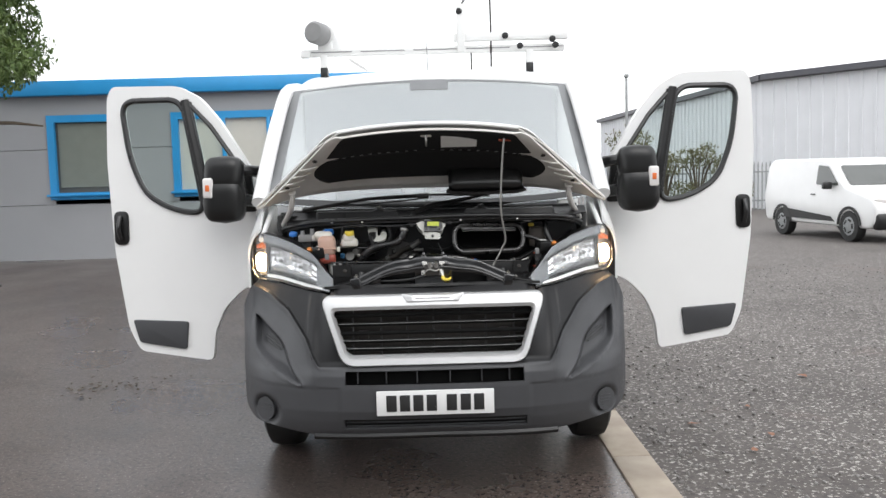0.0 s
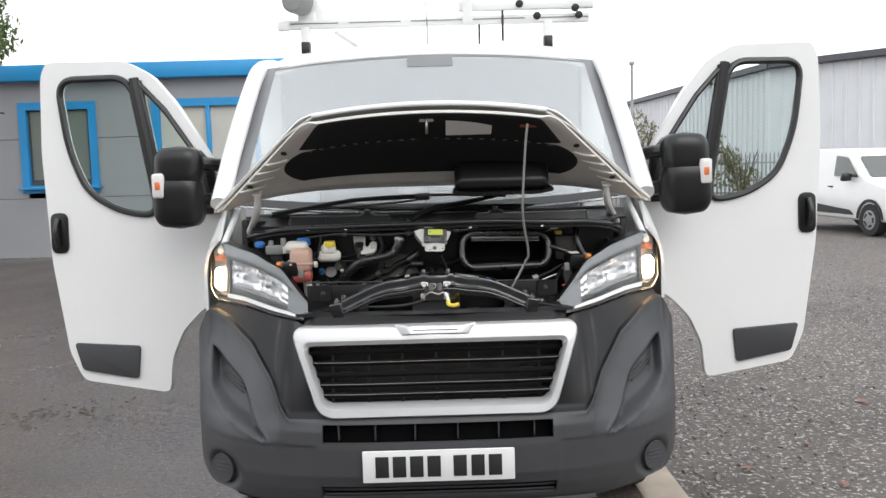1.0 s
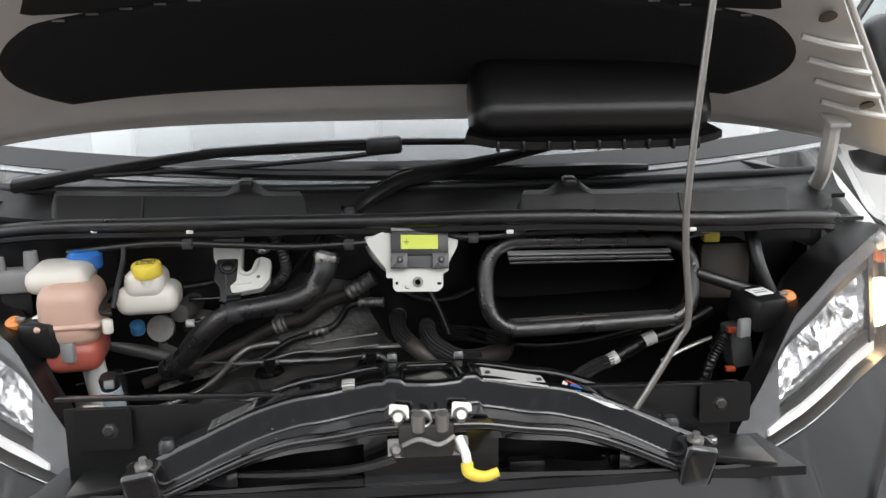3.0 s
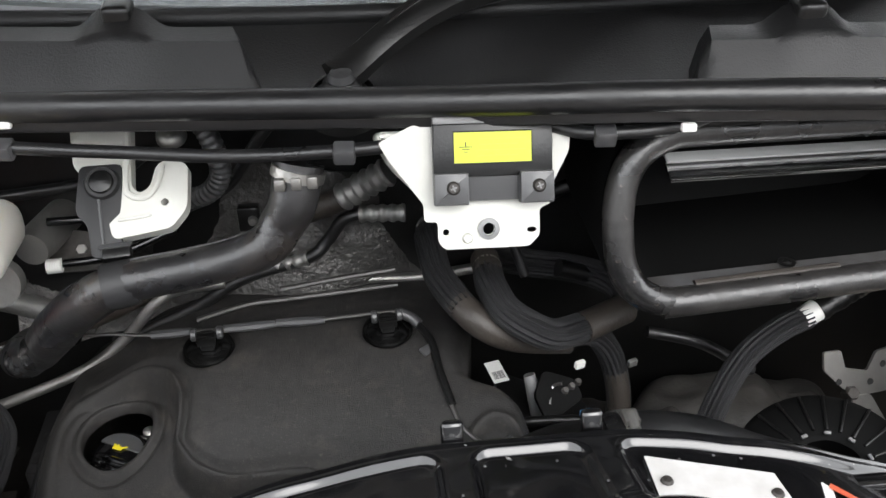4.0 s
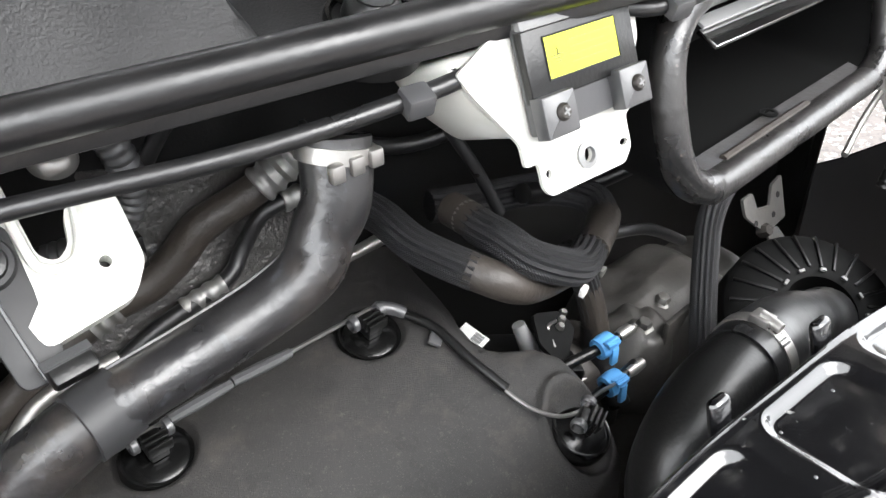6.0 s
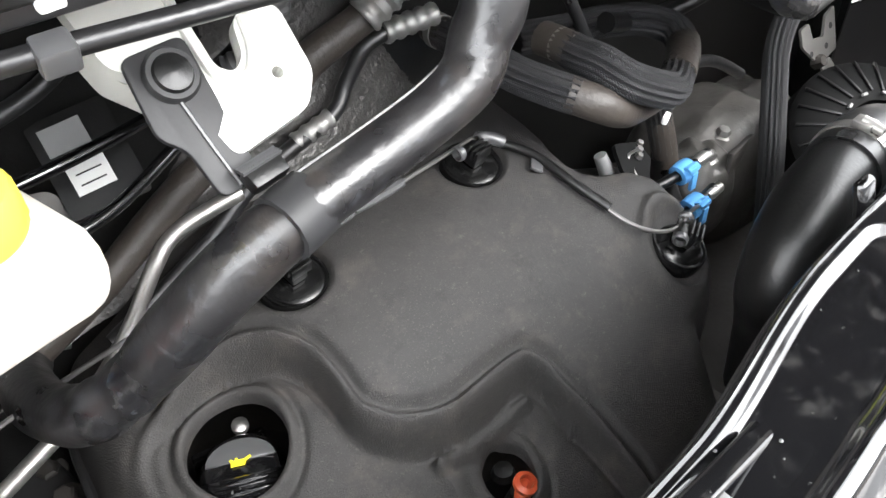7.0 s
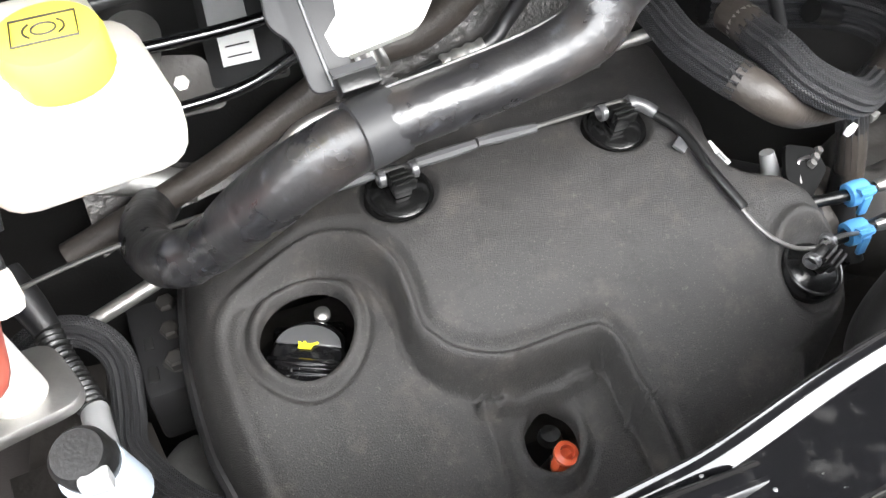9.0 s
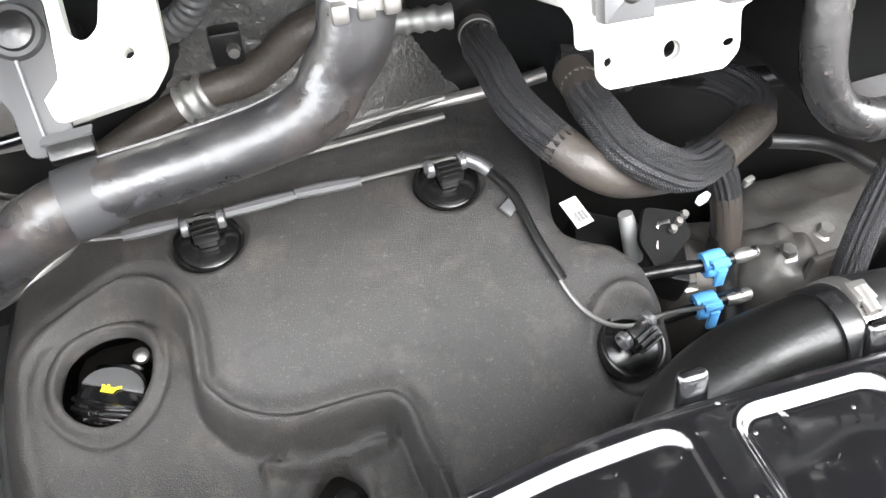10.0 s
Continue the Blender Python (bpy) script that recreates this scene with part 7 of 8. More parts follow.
part("latch_coil", sweep([(0.008 * math.cos(a) - 0.002, 0.118 + 0.0012 * a, 1.150 + 0.008 * math.sin(a)) for a in np.linspace(0, 18, 40)], 0.0018, n=6, sub=2), M_STEEL, latch)
for x in (-0.010, 0.020):
    part("latch_roller", lathe([(0, 0.012), (0.008, 0.011), (0.009, 0), (0.009, -0.012), (0, -0.012)], axis((x, 0.125, 1.148), (0, -0.2, 1)), n=18), M_STEEL, latch)
part("latch_spring", sweep([(-0.03, 0.118, 1.12), (-0.01, 0.112, 1.13), (0.015, 0.112, 1.122), (0.035, 0.118, 1.13)], 0.003, n=8), M_STEEL, latch)
part("release_lever", sweep([(0.04, 0.125, 1.125), (0.048, 0.112, 1.108), (0.050, 0.108, 1.090)], 0.006, n=8), M_WHITEPL, latch)
part("release_tab", sweep([(0.049, 0.108, 1.098), (0.052, 0.104, 1.086), (0.070, 0.100, 1.082), (0.088, 0.100, 1.088)], [0.008, 0.008, 0.007, 0.006], n=10), M_YELLOW, latch, "yellow release tab")
part("latch_cable", sweep([(-0.04, 0.125, 1.10), (-0.10, 0.13, 1.085), (-0.20, 0.14, 1.078), (-0.34, 0.17, 1.075)], 0.006, n=8), M_BLACKPL, latch)
part("latch_buffer", lathe([(0, 0), (0.012, 0), (0.012, 0.03), (0.008, 0.036), (0, 0.036)], Matrix.Translation((-0.33, 0.17, 1.085)), n=18), M_RUBBER, van)
part("latch_buffer", lathe([(0, 0), (0.012, 0), (0.012, 0.03), (0.008, 0.036), (0, 0.036)], Matrix.Translation((0.33, 0.17, 1.085)), n=18), M_RUBBER, van)

stand(-0.005, 0.022, -0.004)
# ---------- intake pipe, ribbed filter end, fuel lines ----------
pipe = part("intake_pipe", sweep([(0.022, 0.296, 0.95), (0.017, 0.297, 1.02), (0.009, 0.299, 1.060), (0.022, 0.303, 1.090), (0.055, 0.310, 1.105), (0.098, 0.314, 1.108)], [0.029, 0.030, 0.0305, 0.030, 0.028, 0.026], n=32), M_BLACKPL, van, "smooth satin black intake pipe")
part("pipe_cuff", sweep([(0.088, 0.313, 1.108), (0.120, 0.316, 1.107), (0.170, 0.325, 1.090), (0.230, 0.335, 1.055), (0.29, 0.35, 1.02)], [0.0285, 0.0282, 0.027, 0.027, 0.028], n=28), M_RUBBER, pipe)
part("hose_clip", lathe([(0.0284, -0.005), (0.0300, -0.005), (0.0300, 0.005), (0.0284, 0.005)], axis((0.106, 0.3145, 1.108), (0.03, 0.002, 0)), n=36), M_STEEL, pipe, "steel worm-drive hose clip")
part("clip_screw", lathe([(0, -0.008), (0.004, -0.008), (0.004, 0.008), (0, 0.008)], axis((0.107, 0.308, 1.140), (0, 1, 0.2)), n=10), M_STEEL, pipe)
part("clip_house", box((0.012, 0.014, 0.006), (0.1065, 0.314, 1.1395), bevel=0.001), M_STEEL, pipe)
for k in range(5):
    part("clip_slot", box((0.007, 0.0015, 0.0012), (0.106, 0.294 + 0.0032 * k, 1.1305 + 0.0016 * k), turn=(27, 0, 0)), M_INK, pipe)
stand()
DC, DN = V(0.315, 0.388, 0.998), V(-0.25, -0.45, 0.86)
dm = axis(DC, DN)
disc = part("filter_end", lathe([(0, -0.02), (0.030, -0.018), (0.034, 0.004), (0.040, 0.006), (0.078, -0.006), (0.085, -0.014), (0.085, -0.05), (0, -0.05)], dm, n=48), M_DUCT, van, "black ribbed air filter end")
for k in range(24):
    a = 2 * math.pi * k / 24
    part("radial_rib", box((0.040, 0.0028, 0.010), (0, 0, 0), bevel=0.0008), M_BLACKPL, disc).matrix_world = dm @ pose(0, 0, 0, 0, 0, math.degrees(a)) @ pose(0, 0, 0, 0, 17) @ Matrix.Translation((0.060, 0, 0.0145))
    if k % 2:
        part("ring_tooth", box((0.003, 0.006, 0.003), (0, 0, 0), bevel=0.0006), M_GREYPL, disc).matrix_world = dm @ pose(0, 0, 0, 0, 0, math.degrees(a)) @ Matrix.Translation((0.040, 0, 0.008))

stand(0.01, 0.045, -0.01)
def casting(cx, cy, cz, rx, ry, rz, seed, ribs=5):
    """Lumpy cast housing: rounded dome with shallow ribs and flats."""
    def fn(u, v):
        a, b = 2 * math.pi * u, 0.5 * math.pi * v
        c, d = math.cos(a), math.sin(a)
        p = (abs(c) ** 3 + abs(d) ** 3) ** (-1 / 3)
        k = math.sin(b) ** 0.7
        q = 1 + k * (0.10 * noise.noise((c * 1.6 * k + seed, d * 1.6 * k, v * 2)) + 0.03 * abs(math.sin(ribs * a)) ** 6 * smooth01(v * 2 - 0.6))
        return V(cx + rx * k * p * c * q, cy + ry * k * p * d * q, cz + rz * math.cos(b) ** 0.6 * (1 + 0.10 * noise.noise((c * 2.5 * k, d * 2.5 * k, seed))))
    return sheet(fn, 56, 20)


gbx = part("gearbox_housing", casting(0.275, 0.505, 0.87, 0.10, 0.075, 0.11, 1.3), M_CAST, van, "dirty cast alloy gearbox housing")
part("housing_boss", casting(0.205, 0.475, 0.90, 0.045, 0.04, 0.075, 4.1, 4), M_CAST, gbx)
part("housing_boss", casting(0.36, 0.52, 0.86, 0.07, 0.06, 0.10, 7.7, 3), M_CAST, gbx)
part("housing_boss", casting(0.14, 0.50, 0.88, 0.05, 0.05, 0.09, 9.2, 4), M_DARKMETAL, gbx)
part("housing_web", box((0.12, 0.006, 0.05), (0.27, 0.455, 0.945), turn=(0, 10, 12), bevel=0.002), M_CAST, gbx)
for x, y, z in ((0.205, 0.462, 0.972), (0.155, 0.48, 0.965), (0.250, 0.475, 0.972), (0.305, 0.47, 0.968), (0.12, 0.47, 0.955)):
    part("housing_bolt", lathe([(0, 0.008), (0.006, 0.008), (0.0075, 0.006), (0.0075, 0.001), (0.011, 0), (0, 0)], axis((x, y, z), (0, -0.2, 1)), n=6), M_STEEL, van)
stand(0.022, 0.060, -0.010)
fuel = part("fuel_line", sweep([(0.02, 0.425, 1.018), (0.055, 0.420, 1.022), (0.098, 0.414, 1.024), (0.128, 0.412, 1.030)], 0.0048, n=10, ring=lambda s: 1.0 + 0.15 * (1 if (int(s * 160) % 3) == 0 else 0)), M_BLACKPL, van, "black fuel lines with blue quick-release clips")
part("fuel_line", sweep([(0.02, 0.392, 1.000), (0.05, 0.390, 1.005), (0.079, 0.389, 1.009), (0.105, 0.388, 1.016)], 0.0048, n=10), M_BLACKPL, fuel)
for c, t in (((0.094, 0.4145, 1.0245), 0), ((0.077, 0.389, 1.010), 8)):
    m = axis(c, (1, -0.06, 0.12), (0, 0, 1))
    part("blue_clip", lathe([(0.0058, -0.009), (0.0098, -0.008), (0.0106, 0), (0.0098, 0.008), (0.0058, 0.009)], m, n=14), M_BLUE, fuel, "light blue quick-release clip")
    for k in range(-2, 3):
        part("clip_tooth", box((0.004, 0.0022, 0.014), (c[0], c[1] - 0.008 + 0.0032 * k * 0.5, c[2] + 0.0095 - abs(k) * 0.0008), turn=(0, 90, 0), bevel=0.0006), M_BLUE, fuel)
    part("clip_leg", box((0.008, 0.004, 0.018), (c[0] + 0.002, c[1] - 0.010, c[2] - 0.006), bevel=0.001), M_BLUE, fuel)
    part("line_end", lathe([(0, -0.006), (0.005, -0.006), (0.006, 0), (0.005, 0.012), (0.003, 0.014), (0, 0.014)], axis((c[0] + 0.022, c[1] - 0.002, c[2] + 0.003), (1, -0.06, 0.12)), n=14), M_STEEL, fuel)
inj = part("injector_rail", box((0.10, 0.06, 0.03), (0.055, 0.475, 0.985), turn=(0, 15, -20), bevel=0.006), M_BLACKPL, van)
part("barcode_label", prism([(0, 0), (0.018, 0), (0.018, 0.026), (0, 0.026)], frame_from((0.012, 0.482, 1.022), (0.9, 0.35, -0.1), (-0.35, 0.8, 0.35)), 0.0008), M_LABEL, inj, "white barcode label", smooth=False)
for k in range(9):
    part("barcode_bar", prism([(0.003 + 0.0014 * k, 0.004), (0.0036 + 0.0014 * k + 0.0004 * (k % 3), 0.004), (0.0036 + 0.0014 * k + 0.0004 * (k % 3), 0.013), (0.003 + 0.0014 * k, 0.013)], frame_from((0.012, 0.482, 1.022), (0.9, 0.35, -0.1), (-0.35, 0.8, 0.35)) @ Matrix.Translation((0, 0, 0.0008)), 0.0003), M_GREYPL, inj, smooth=False)
part("injector_plug", sweep([(0.045, 0.470, 1.040), (0.050, 0.462, 1.018), (0.052, 0.456, 1.000)], [0.006, 0.008, 0.007], n=10), M_GREYPL, inj)
part("rail_bracket", prism(rounded([(0, 0), (0.05, 0), (0.055, 0.02), (0.03, 0.045), (0.005, 0.03)], 0.006), frame_from((0.055, 0.425, 1.012), (0.8, 0.55, 0.1), (-0.4, 0.6, 0.6)), 0.004), M_DUCT, inj)
for k in range(3):
    part("rail_bolt", lathe([(0, 0.004), (0.003, 0.004), (0.004, 0), (0, 0)], axis((0.078 + 0.008 * k, 0.452 + 0.006 * k, 1.030), (0.2, -0.4, 0.9)), n=8), M_STEEL, inj)
part("rail_wire", sweep([(0.060, 0.440, 1.025), (0.066, 0.455, 1.034), (0.074, 0.452, 1.040)], 0.0016, n=6), M_STEEL, inj)
stand(0.022, 0.062, -0.04)
tagb = part("loom_bracket", prism(rounded([(0, 0), (0.03, -0.03), (0.07, -0.028), (0.075, 0.015), (0.055, 0.012), (0.045, -0.006), (0.022, 0.0), (0.018, 0.018), (0.0, 0.018)], 0.003), frame_from((0.345, 0.448, 1.062), (1, 0.1, 0), (0, 0.35, 0.94)) @ Matrix.Scale(1.08, 4), 0.003), M_STEEL, van, "bent zinc loom bracket", smooth=False)
part("bracket_arm", prism(rounded([(0.028, -0.030), (0.050, -0.030), (0.066, -0.062), (0.052, -0.074), (0.034, -0.058)], 0.004), frame_from((0.345, 0.447, 1.062), (1, 0.1, 0), (0, 0.45, 0.89)), 0.0026), M_STEEL, tagb, smooth=False)
for x, z in ((0.362, 1.050), (0.398, 1.046), (0.412, 1.062)):
    part("bracket_hole", lathe([(0, 0.0006), (0.0032, 0.0006), (0.0036, 0), (0, 0)], axis((x, 0.4445 + 0.1 * (x - 0.345) - 0.37 * (1.062 - z), z), (0, -0.94, 0.35)), n=12), M_INK, tagb)
part("bracket_nut", lathe([(0, 0.012), (0.006, 0.012), (0.008, 0.008), (0.008, 0), (0, 0)], axis((0.375, 0.442, 1.035), (0, -0.7, 0.5)), n=6), M_DARKMETAL, tagb)

stand(0.0, -0.004, -0.016)
# ---------- left side: reservoirs and clutter ----------
RC = V(-0.402, 0.452, 1.310)
res = part("fluid_reservoir", box((0.092, 0.108, 0.046), (-0.417, 0.500, 1.248), turn=(-6, 0, 8), bevel=0.018, seg=4), M_RESV, van, "milky white fluid reservoir with yellow cap")
part("reservoir_top", box((0.060, 0.100, 0.045), (-0.418, 0.494, 1.274), turn=(-6, 0, 8), bevel=0.016, seg=3), M_RESV, res)
cm = axis((-0.409, 0.462, 1.300), (-0.02, -0.12, 1)) @ Matrix.Diagonal((1.07, 1.07, 1.0, 1))
part("reservoir_neck", lathe([(0.019, -0.03), (0.019, 0.0), (0, 0.0)], cm, n=28), M_RESV, res)
yc = part("reservoir_cap", lathe([(0.0, -0.010), (0.0205, -0.010), (0.0212, -0.008), (0.0209, 0.006), (0.0195, 0.010), (0.016, 0.0115), (0.0, 0.0118)], cm, n=60, shape=lambda a, r, z: 1 + (0.012 * math.cos(30 * a) if -0.009 < z < 0.009 else 0)), M_YELLOW, res, "yellow screw cap")
res_marks = part("cap_mark", sweep([cm @ V(x, y, 0.0120) for x, y in ((-0.012, -0.008), (0.012, -0.008), (0.012, 0.008), (-0.012, 0.008))], 0.0006, n=6, sub=1, closed=True), M_INK, res)
part("cap_mark", sweep([cm @ V(0.0045 * math.cos(a), 0.0035 * math.sin(a), 0.0120) for a in np.linspace(0, 6.283, 13)[:-1]], 0.0005, n=6, sub=2, closed=True), M_INK, res)
for sgn in (-1, 1):
    part("cap_mark", sweep([cm @ V(sgn * 0.0075 * math.cos(a), 0.006 * math.sin(a), 0.0120) for a in np.linspace(-0.8, 0.8, 5)], 0.0005, n=6, sub=3), M_INK, res)
stand(0.005, 0.02, -0.005)
part("master_cylinder", lathe([(0.016, 0), (0.018, 0.02), (0.018, 0.10), (0.012, 0.11), (0, 0.11)], axis((-0.40, 0.56, 1.185), (0.15, 1, 0)), n=22), M_ALU, van)
part("cylinder_cap", lathe([(0, 0), (0.020, 0.001), (0.022, 0.004), (0.022, 0.018), (0, 0.018)], axis((-0.425, 0.545, 1.165), (0, -1, 0.2)), n=26), M_ALU, van)
part("cylinder_flange", prism(rounded([(-0.03, -0.016), (0.03, -0.016), (0.022, 0.02), (-0.03, 0.03)], 0.008), frame_from((-0.372, 0.598, 1.155), (1, 0, 0), (0, 0.6, 0.8)), 0.008), M_CAST, van)
part("flange_bolt", lathe([(0, 0.008), (0.005, 0.008), (0.0065, 0.005), (0.0065, 0), (0, 0)], axis((-0.368, 0.600, 1.160), (0, -0.8, 0.6)), n=6), M_STEEL, van)
for p in ([(-0.385, 0.575, 1.205), (-0.33, 0.578, 1.205), (-0.27, 0.575, 1.213)], [(-0.385, 0.560, 1.168), (-0.33, 0.566, 1.170), (-0.27, 0.575, 1.190)]):
    part("brake_pipe", sweep(p, 0.0042, n=10), M_GLOSS, van)
part("pipe_union", lathe([(0.004, 0), (0.007, 0.001), (0.007, 0.014), (0.004, 0.015)], axis((-0.39, 0.558, 1.167), (1, 0.1, 0)), n=12), M_WHITEPL, van)
stand(0.01, 0.033, 0.002)
lm1 = frame_from((-0.334, 0.588, 1.178), (0.85, -0.15, 0.1), (0.1, 0.7, 0.65))
lb = part("connector_box", prism(rounded([(-0.02, -0.03), (0.03, -0.03), (0.03, 0.035), (-0.02, 0.035)], 0.004), lm1 @ Matrix.Translation((0, 0, -0.012)), 0.010), M_BLACKPL, van)
part("connector_label", prism([(-0.010, -0.018), (0.014, -0.018), (0.014, 0.002), (-0.010, 0.002)], lm1, 0.0007), M_LABEL, lb, "white printed label", smooth=False)
part("connector_badge", prism([(-0.014, 0.010), (0.012, 0.010), (0.012, 0.028), (-0.014, 0.028)], lm1, 0.0007), M_GREYPL, lb, smooth=False)
for k in range(2):
    part("label_bar", prism([(-0.006, -0.006 - 0.007 * k), (0.010, -0.006 - 0.007 * k), (0.010, -0.0050 - 0.007 * k), (-0.006, -0.0050 - 0.007 * k)], lm1 @ Matrix.Translation((0, 0, 0.0008)), 0.0003), M_INK, lb, smooth=False)

stand(0.005, 0.006, -0.012)
# expansion bottle with pink coolant
cb = part("coolant_bottle", box((0.088, 0.12, 0.100), (-0.526, 0.446, 1.238), turn=(0, 0, 8), bevel=0.028, seg=4), M_COOL, van, "translucent bottle filled with pink coolant")
part("coolant_level", box((0.080, 0.112, 0.050), (-0.524, 0.446, 1.176), turn=(0, 0, 8), bevel=0.018, seg=3), mat("red_coolant", (0.36, 0.085, 0.06), 0.35, scale=8, var=0.3, sub=0.2), cb, "red coolant in the foot of the bottle")
part("bottle_waist", box((0.092, 0.125, 0.010), (-0.526, 0.446, 1.225), turn=(0, 0, 8), bevel=0.005, seg=3), M_COOL, cb)
part("bottle_top", box((0.09, 0.11, 0.04), (-0.545, 0.465, 1.288), turn=(0, 0, 8), bevel=0.018, seg=3), M_RESV, cb)
part("bottle_cap", lathe([(0.024, 0), (0.026, 0.004), (0.026, 0.022), (0.020, 0.028), (0, 0.028)], Matrix.Translation((-0.523, 0.505, 1.290)), n=40, shape=lambda a, r, z: 1 + 0.02 * math.cos(20 * a)), M_DBLUE, cb, "blue pressure cap")
part("bottle_nozzle", lathe([(0.015, -0.13), (0.0165, -0.125), (0.0185, 0.0), (0, 0)], axis((-0.506, 0.432, 1.195), (0.0, -0.33, 1)), n=28), M_WHITEPL, cb)
part("bottle_lug", box((0.016, 0.014, 0.024), (-0.464, 0.402, 1.222), turn=(0, 0, 20), bevel=0.005), M_RESV, cb)
part("nozzle_clamp", prism(rounded([(-0.035, -0.032), (0.036, -0.032), (0.036, 0.034), (-0.035, 0.034)], 0.018, 5), Matrix.Translation((-0.512, 0.472, 1.070)) @ pose(0, 0, 0, -6, 8, 20), 0.010, bevel=0.003), M_STEEL, cb, "bent steel clamp")
part("overflow_pipe", sweep([(-0.474, 0.470, 1.262), (-0.472, 0.442, 1.258), (-0.472, 0.416, 1.252), (-0.470, 0.400, 1.246), (-0.464, 0.396, 1.243), (-0.455, 0.397, 1.243)], 0.0042, n=12), M_BAND, van, "black overflow pipe")
part("overflow_pipe", sweep([(-0.447, 0.458, 1.33), (-0.448, 0.448, 1.308), (-0.452, 0.427, 1.28), (-0.456, 0.409, 1.248)], 0.004, n=12), M_BAND, van)
part("blue_cap", lathe([(0.010, 0), (0.012, 0.002), (0.012, 0.018), (0, 0.02)], axis((-0.462, 0.545, 1.170), (0.1, -0.5, 0.85)), n=16), M_BLUE, van, "small blue cap")

stand(0.017, 0.066, -0.018)
# lower left: mount, looms, plug
mt = part("engine_mount", box((0.045, 0.12, 0.06), (-0.452, 0.545, 0.925), turn=(0, 0, 4), bevel=0.006), M_STRAPD, van, "engine mount with three bolts")
for y, z in ((0.511, 0.962), (0.545, 0.960), (0.578, 0.957)):
    b = part("mount_bolt", lathe([(0, 0.012), (0.0065, 0.012), (0.0085, 0.010), (0.0085, 0.003), (0.0125, 0.002), (0.0125, 0), (0, 0)], axis((-0.442, y, z - 0.008), (-0.1, -0.15, 1)), n=6), M_CAST, mt)
    part("bolt_washer", lathe([(0, 0.002), (0.0125, 0.002), (0.0135, 0), (0, 0)], axis((-0.442, y, z - 0.008), (-0.1, -0.15, 1)), n=20), M_CAST, mt)
    part("mount_pocket", box((0.008, 0.014, 0.004), (-0.462, y - 0.006, z - 0.006), bevel=0.001), M_INK, mt)
part("mount_casting", sweep([(-0.445, 0.46, 0.88), (-0.455, 0.42, 0.90), (-0.43, 0.36, 0.91), (-0.40, 0.31, 0.90)], [0.03, 0.034, 0.034, 0.03], n=14), M_ALU, van, "pale cast aluminium mount arm")
sl = braided("loom_sleeve", [(-0.545, 0.50, 1.02), (-0.52, 0.508, 1.028), (-0.492, 0.505, 1.022), (-0.476, 0.487, 1.005), (-0.478, 0.455, 0.985), (-0.480, 0.425, 0.975), (-0.455, 0.385, 0.965), (-0.42, 0.355, 0.955)], 0.0105, "cable loom in grey-black braided sleeve")
part("corrugated_conduit", sweep([(-0.505, 0.472, 1.075), (-0.500, 0.452, 1.068), (-0.492, 0.430, 1.060), (-0.484, 0.405, 1.058)], 0.0085, n=16, sub=24, ring=lambda s: 1 + 0.10 * math.sin(s * 1400)), M_BLACKPL, van, "black corrugated conduit")
part("conduit_sleeve", sweep([(-0.52, 0.50, 1.10), (-0.510, 0.482, 1.085), (-0.503, 0.466, 1.074)], [0.012, 0.011, 0.009], n=14), M_RUBBER, van)
part("conduit_collar", sweep([(-0.484, 0.405, 1.058), (-0.478, 0.36, 1.065), (-0.468, 0.318, 1.09)], 0.0085, n=14), M_GREYPL, van)
stand(0.012, 0.003, -0.007)
pg = part("plug", lathe([(0, 0.016), (0.0115, 0.016), (0.014, 0.011), (0.014, -0.004), (0, -0.004)], axis((-0.462, 0.364, 1.140), (-0.05, -0.3, 0.95)), n=28), M_BLACKPL, van, "round black and pale grey plug")
part("plug_collar", lathe([(0, 0), (0.0152, 0), (0.0152, -0.05), (0, -0.05)], axis((-0.462, 0.363, 1.136), (-0.05, -0.3, 0.95)), n=28), mat("pale_blue_grey_plastic", (0.34, 0.39, 0.44), 0.45, scale=20, var=0.3), pg)
part("plug_grip", box((0.014, 0.008, 0.012), (-0.458, 0.348, 1.146), bevel=0.002), M_GREYPL, pg)
stand(0.006, 0.045, -0.015)
brk = part("side_bracket", box((0.10, 0.10, 0.004), (-0.50, 0.43, 0.955), turn=(-6, 5, 10), bevel=0.001), M_DARKMETAL, van)
part("rusty_bolt", lathe([(0, 0.018), (0.005, 0.018), (0.005, 0.006), (0.008, 0.006), (0.008, 0.002), (0.013, 0.001), (0.013, 0), (0, 0)], axis((-0.487, 0.43, 0.960), (0, 0, 1)), n=12), mat("rusty_brass_bolt", (0.45, 0.24, 0.06), 0.5, metal=0.5), brk)
part("subframe_rail", sweep([(-0.60, 0.30, 0.86), (-0.54, 0.42, 0.89), (-0.52, 0.58, 0.90)], 0.04, n=4, sub=3), M_DARKMETAL, van)

stand(0.008, 0.04, 0.005)
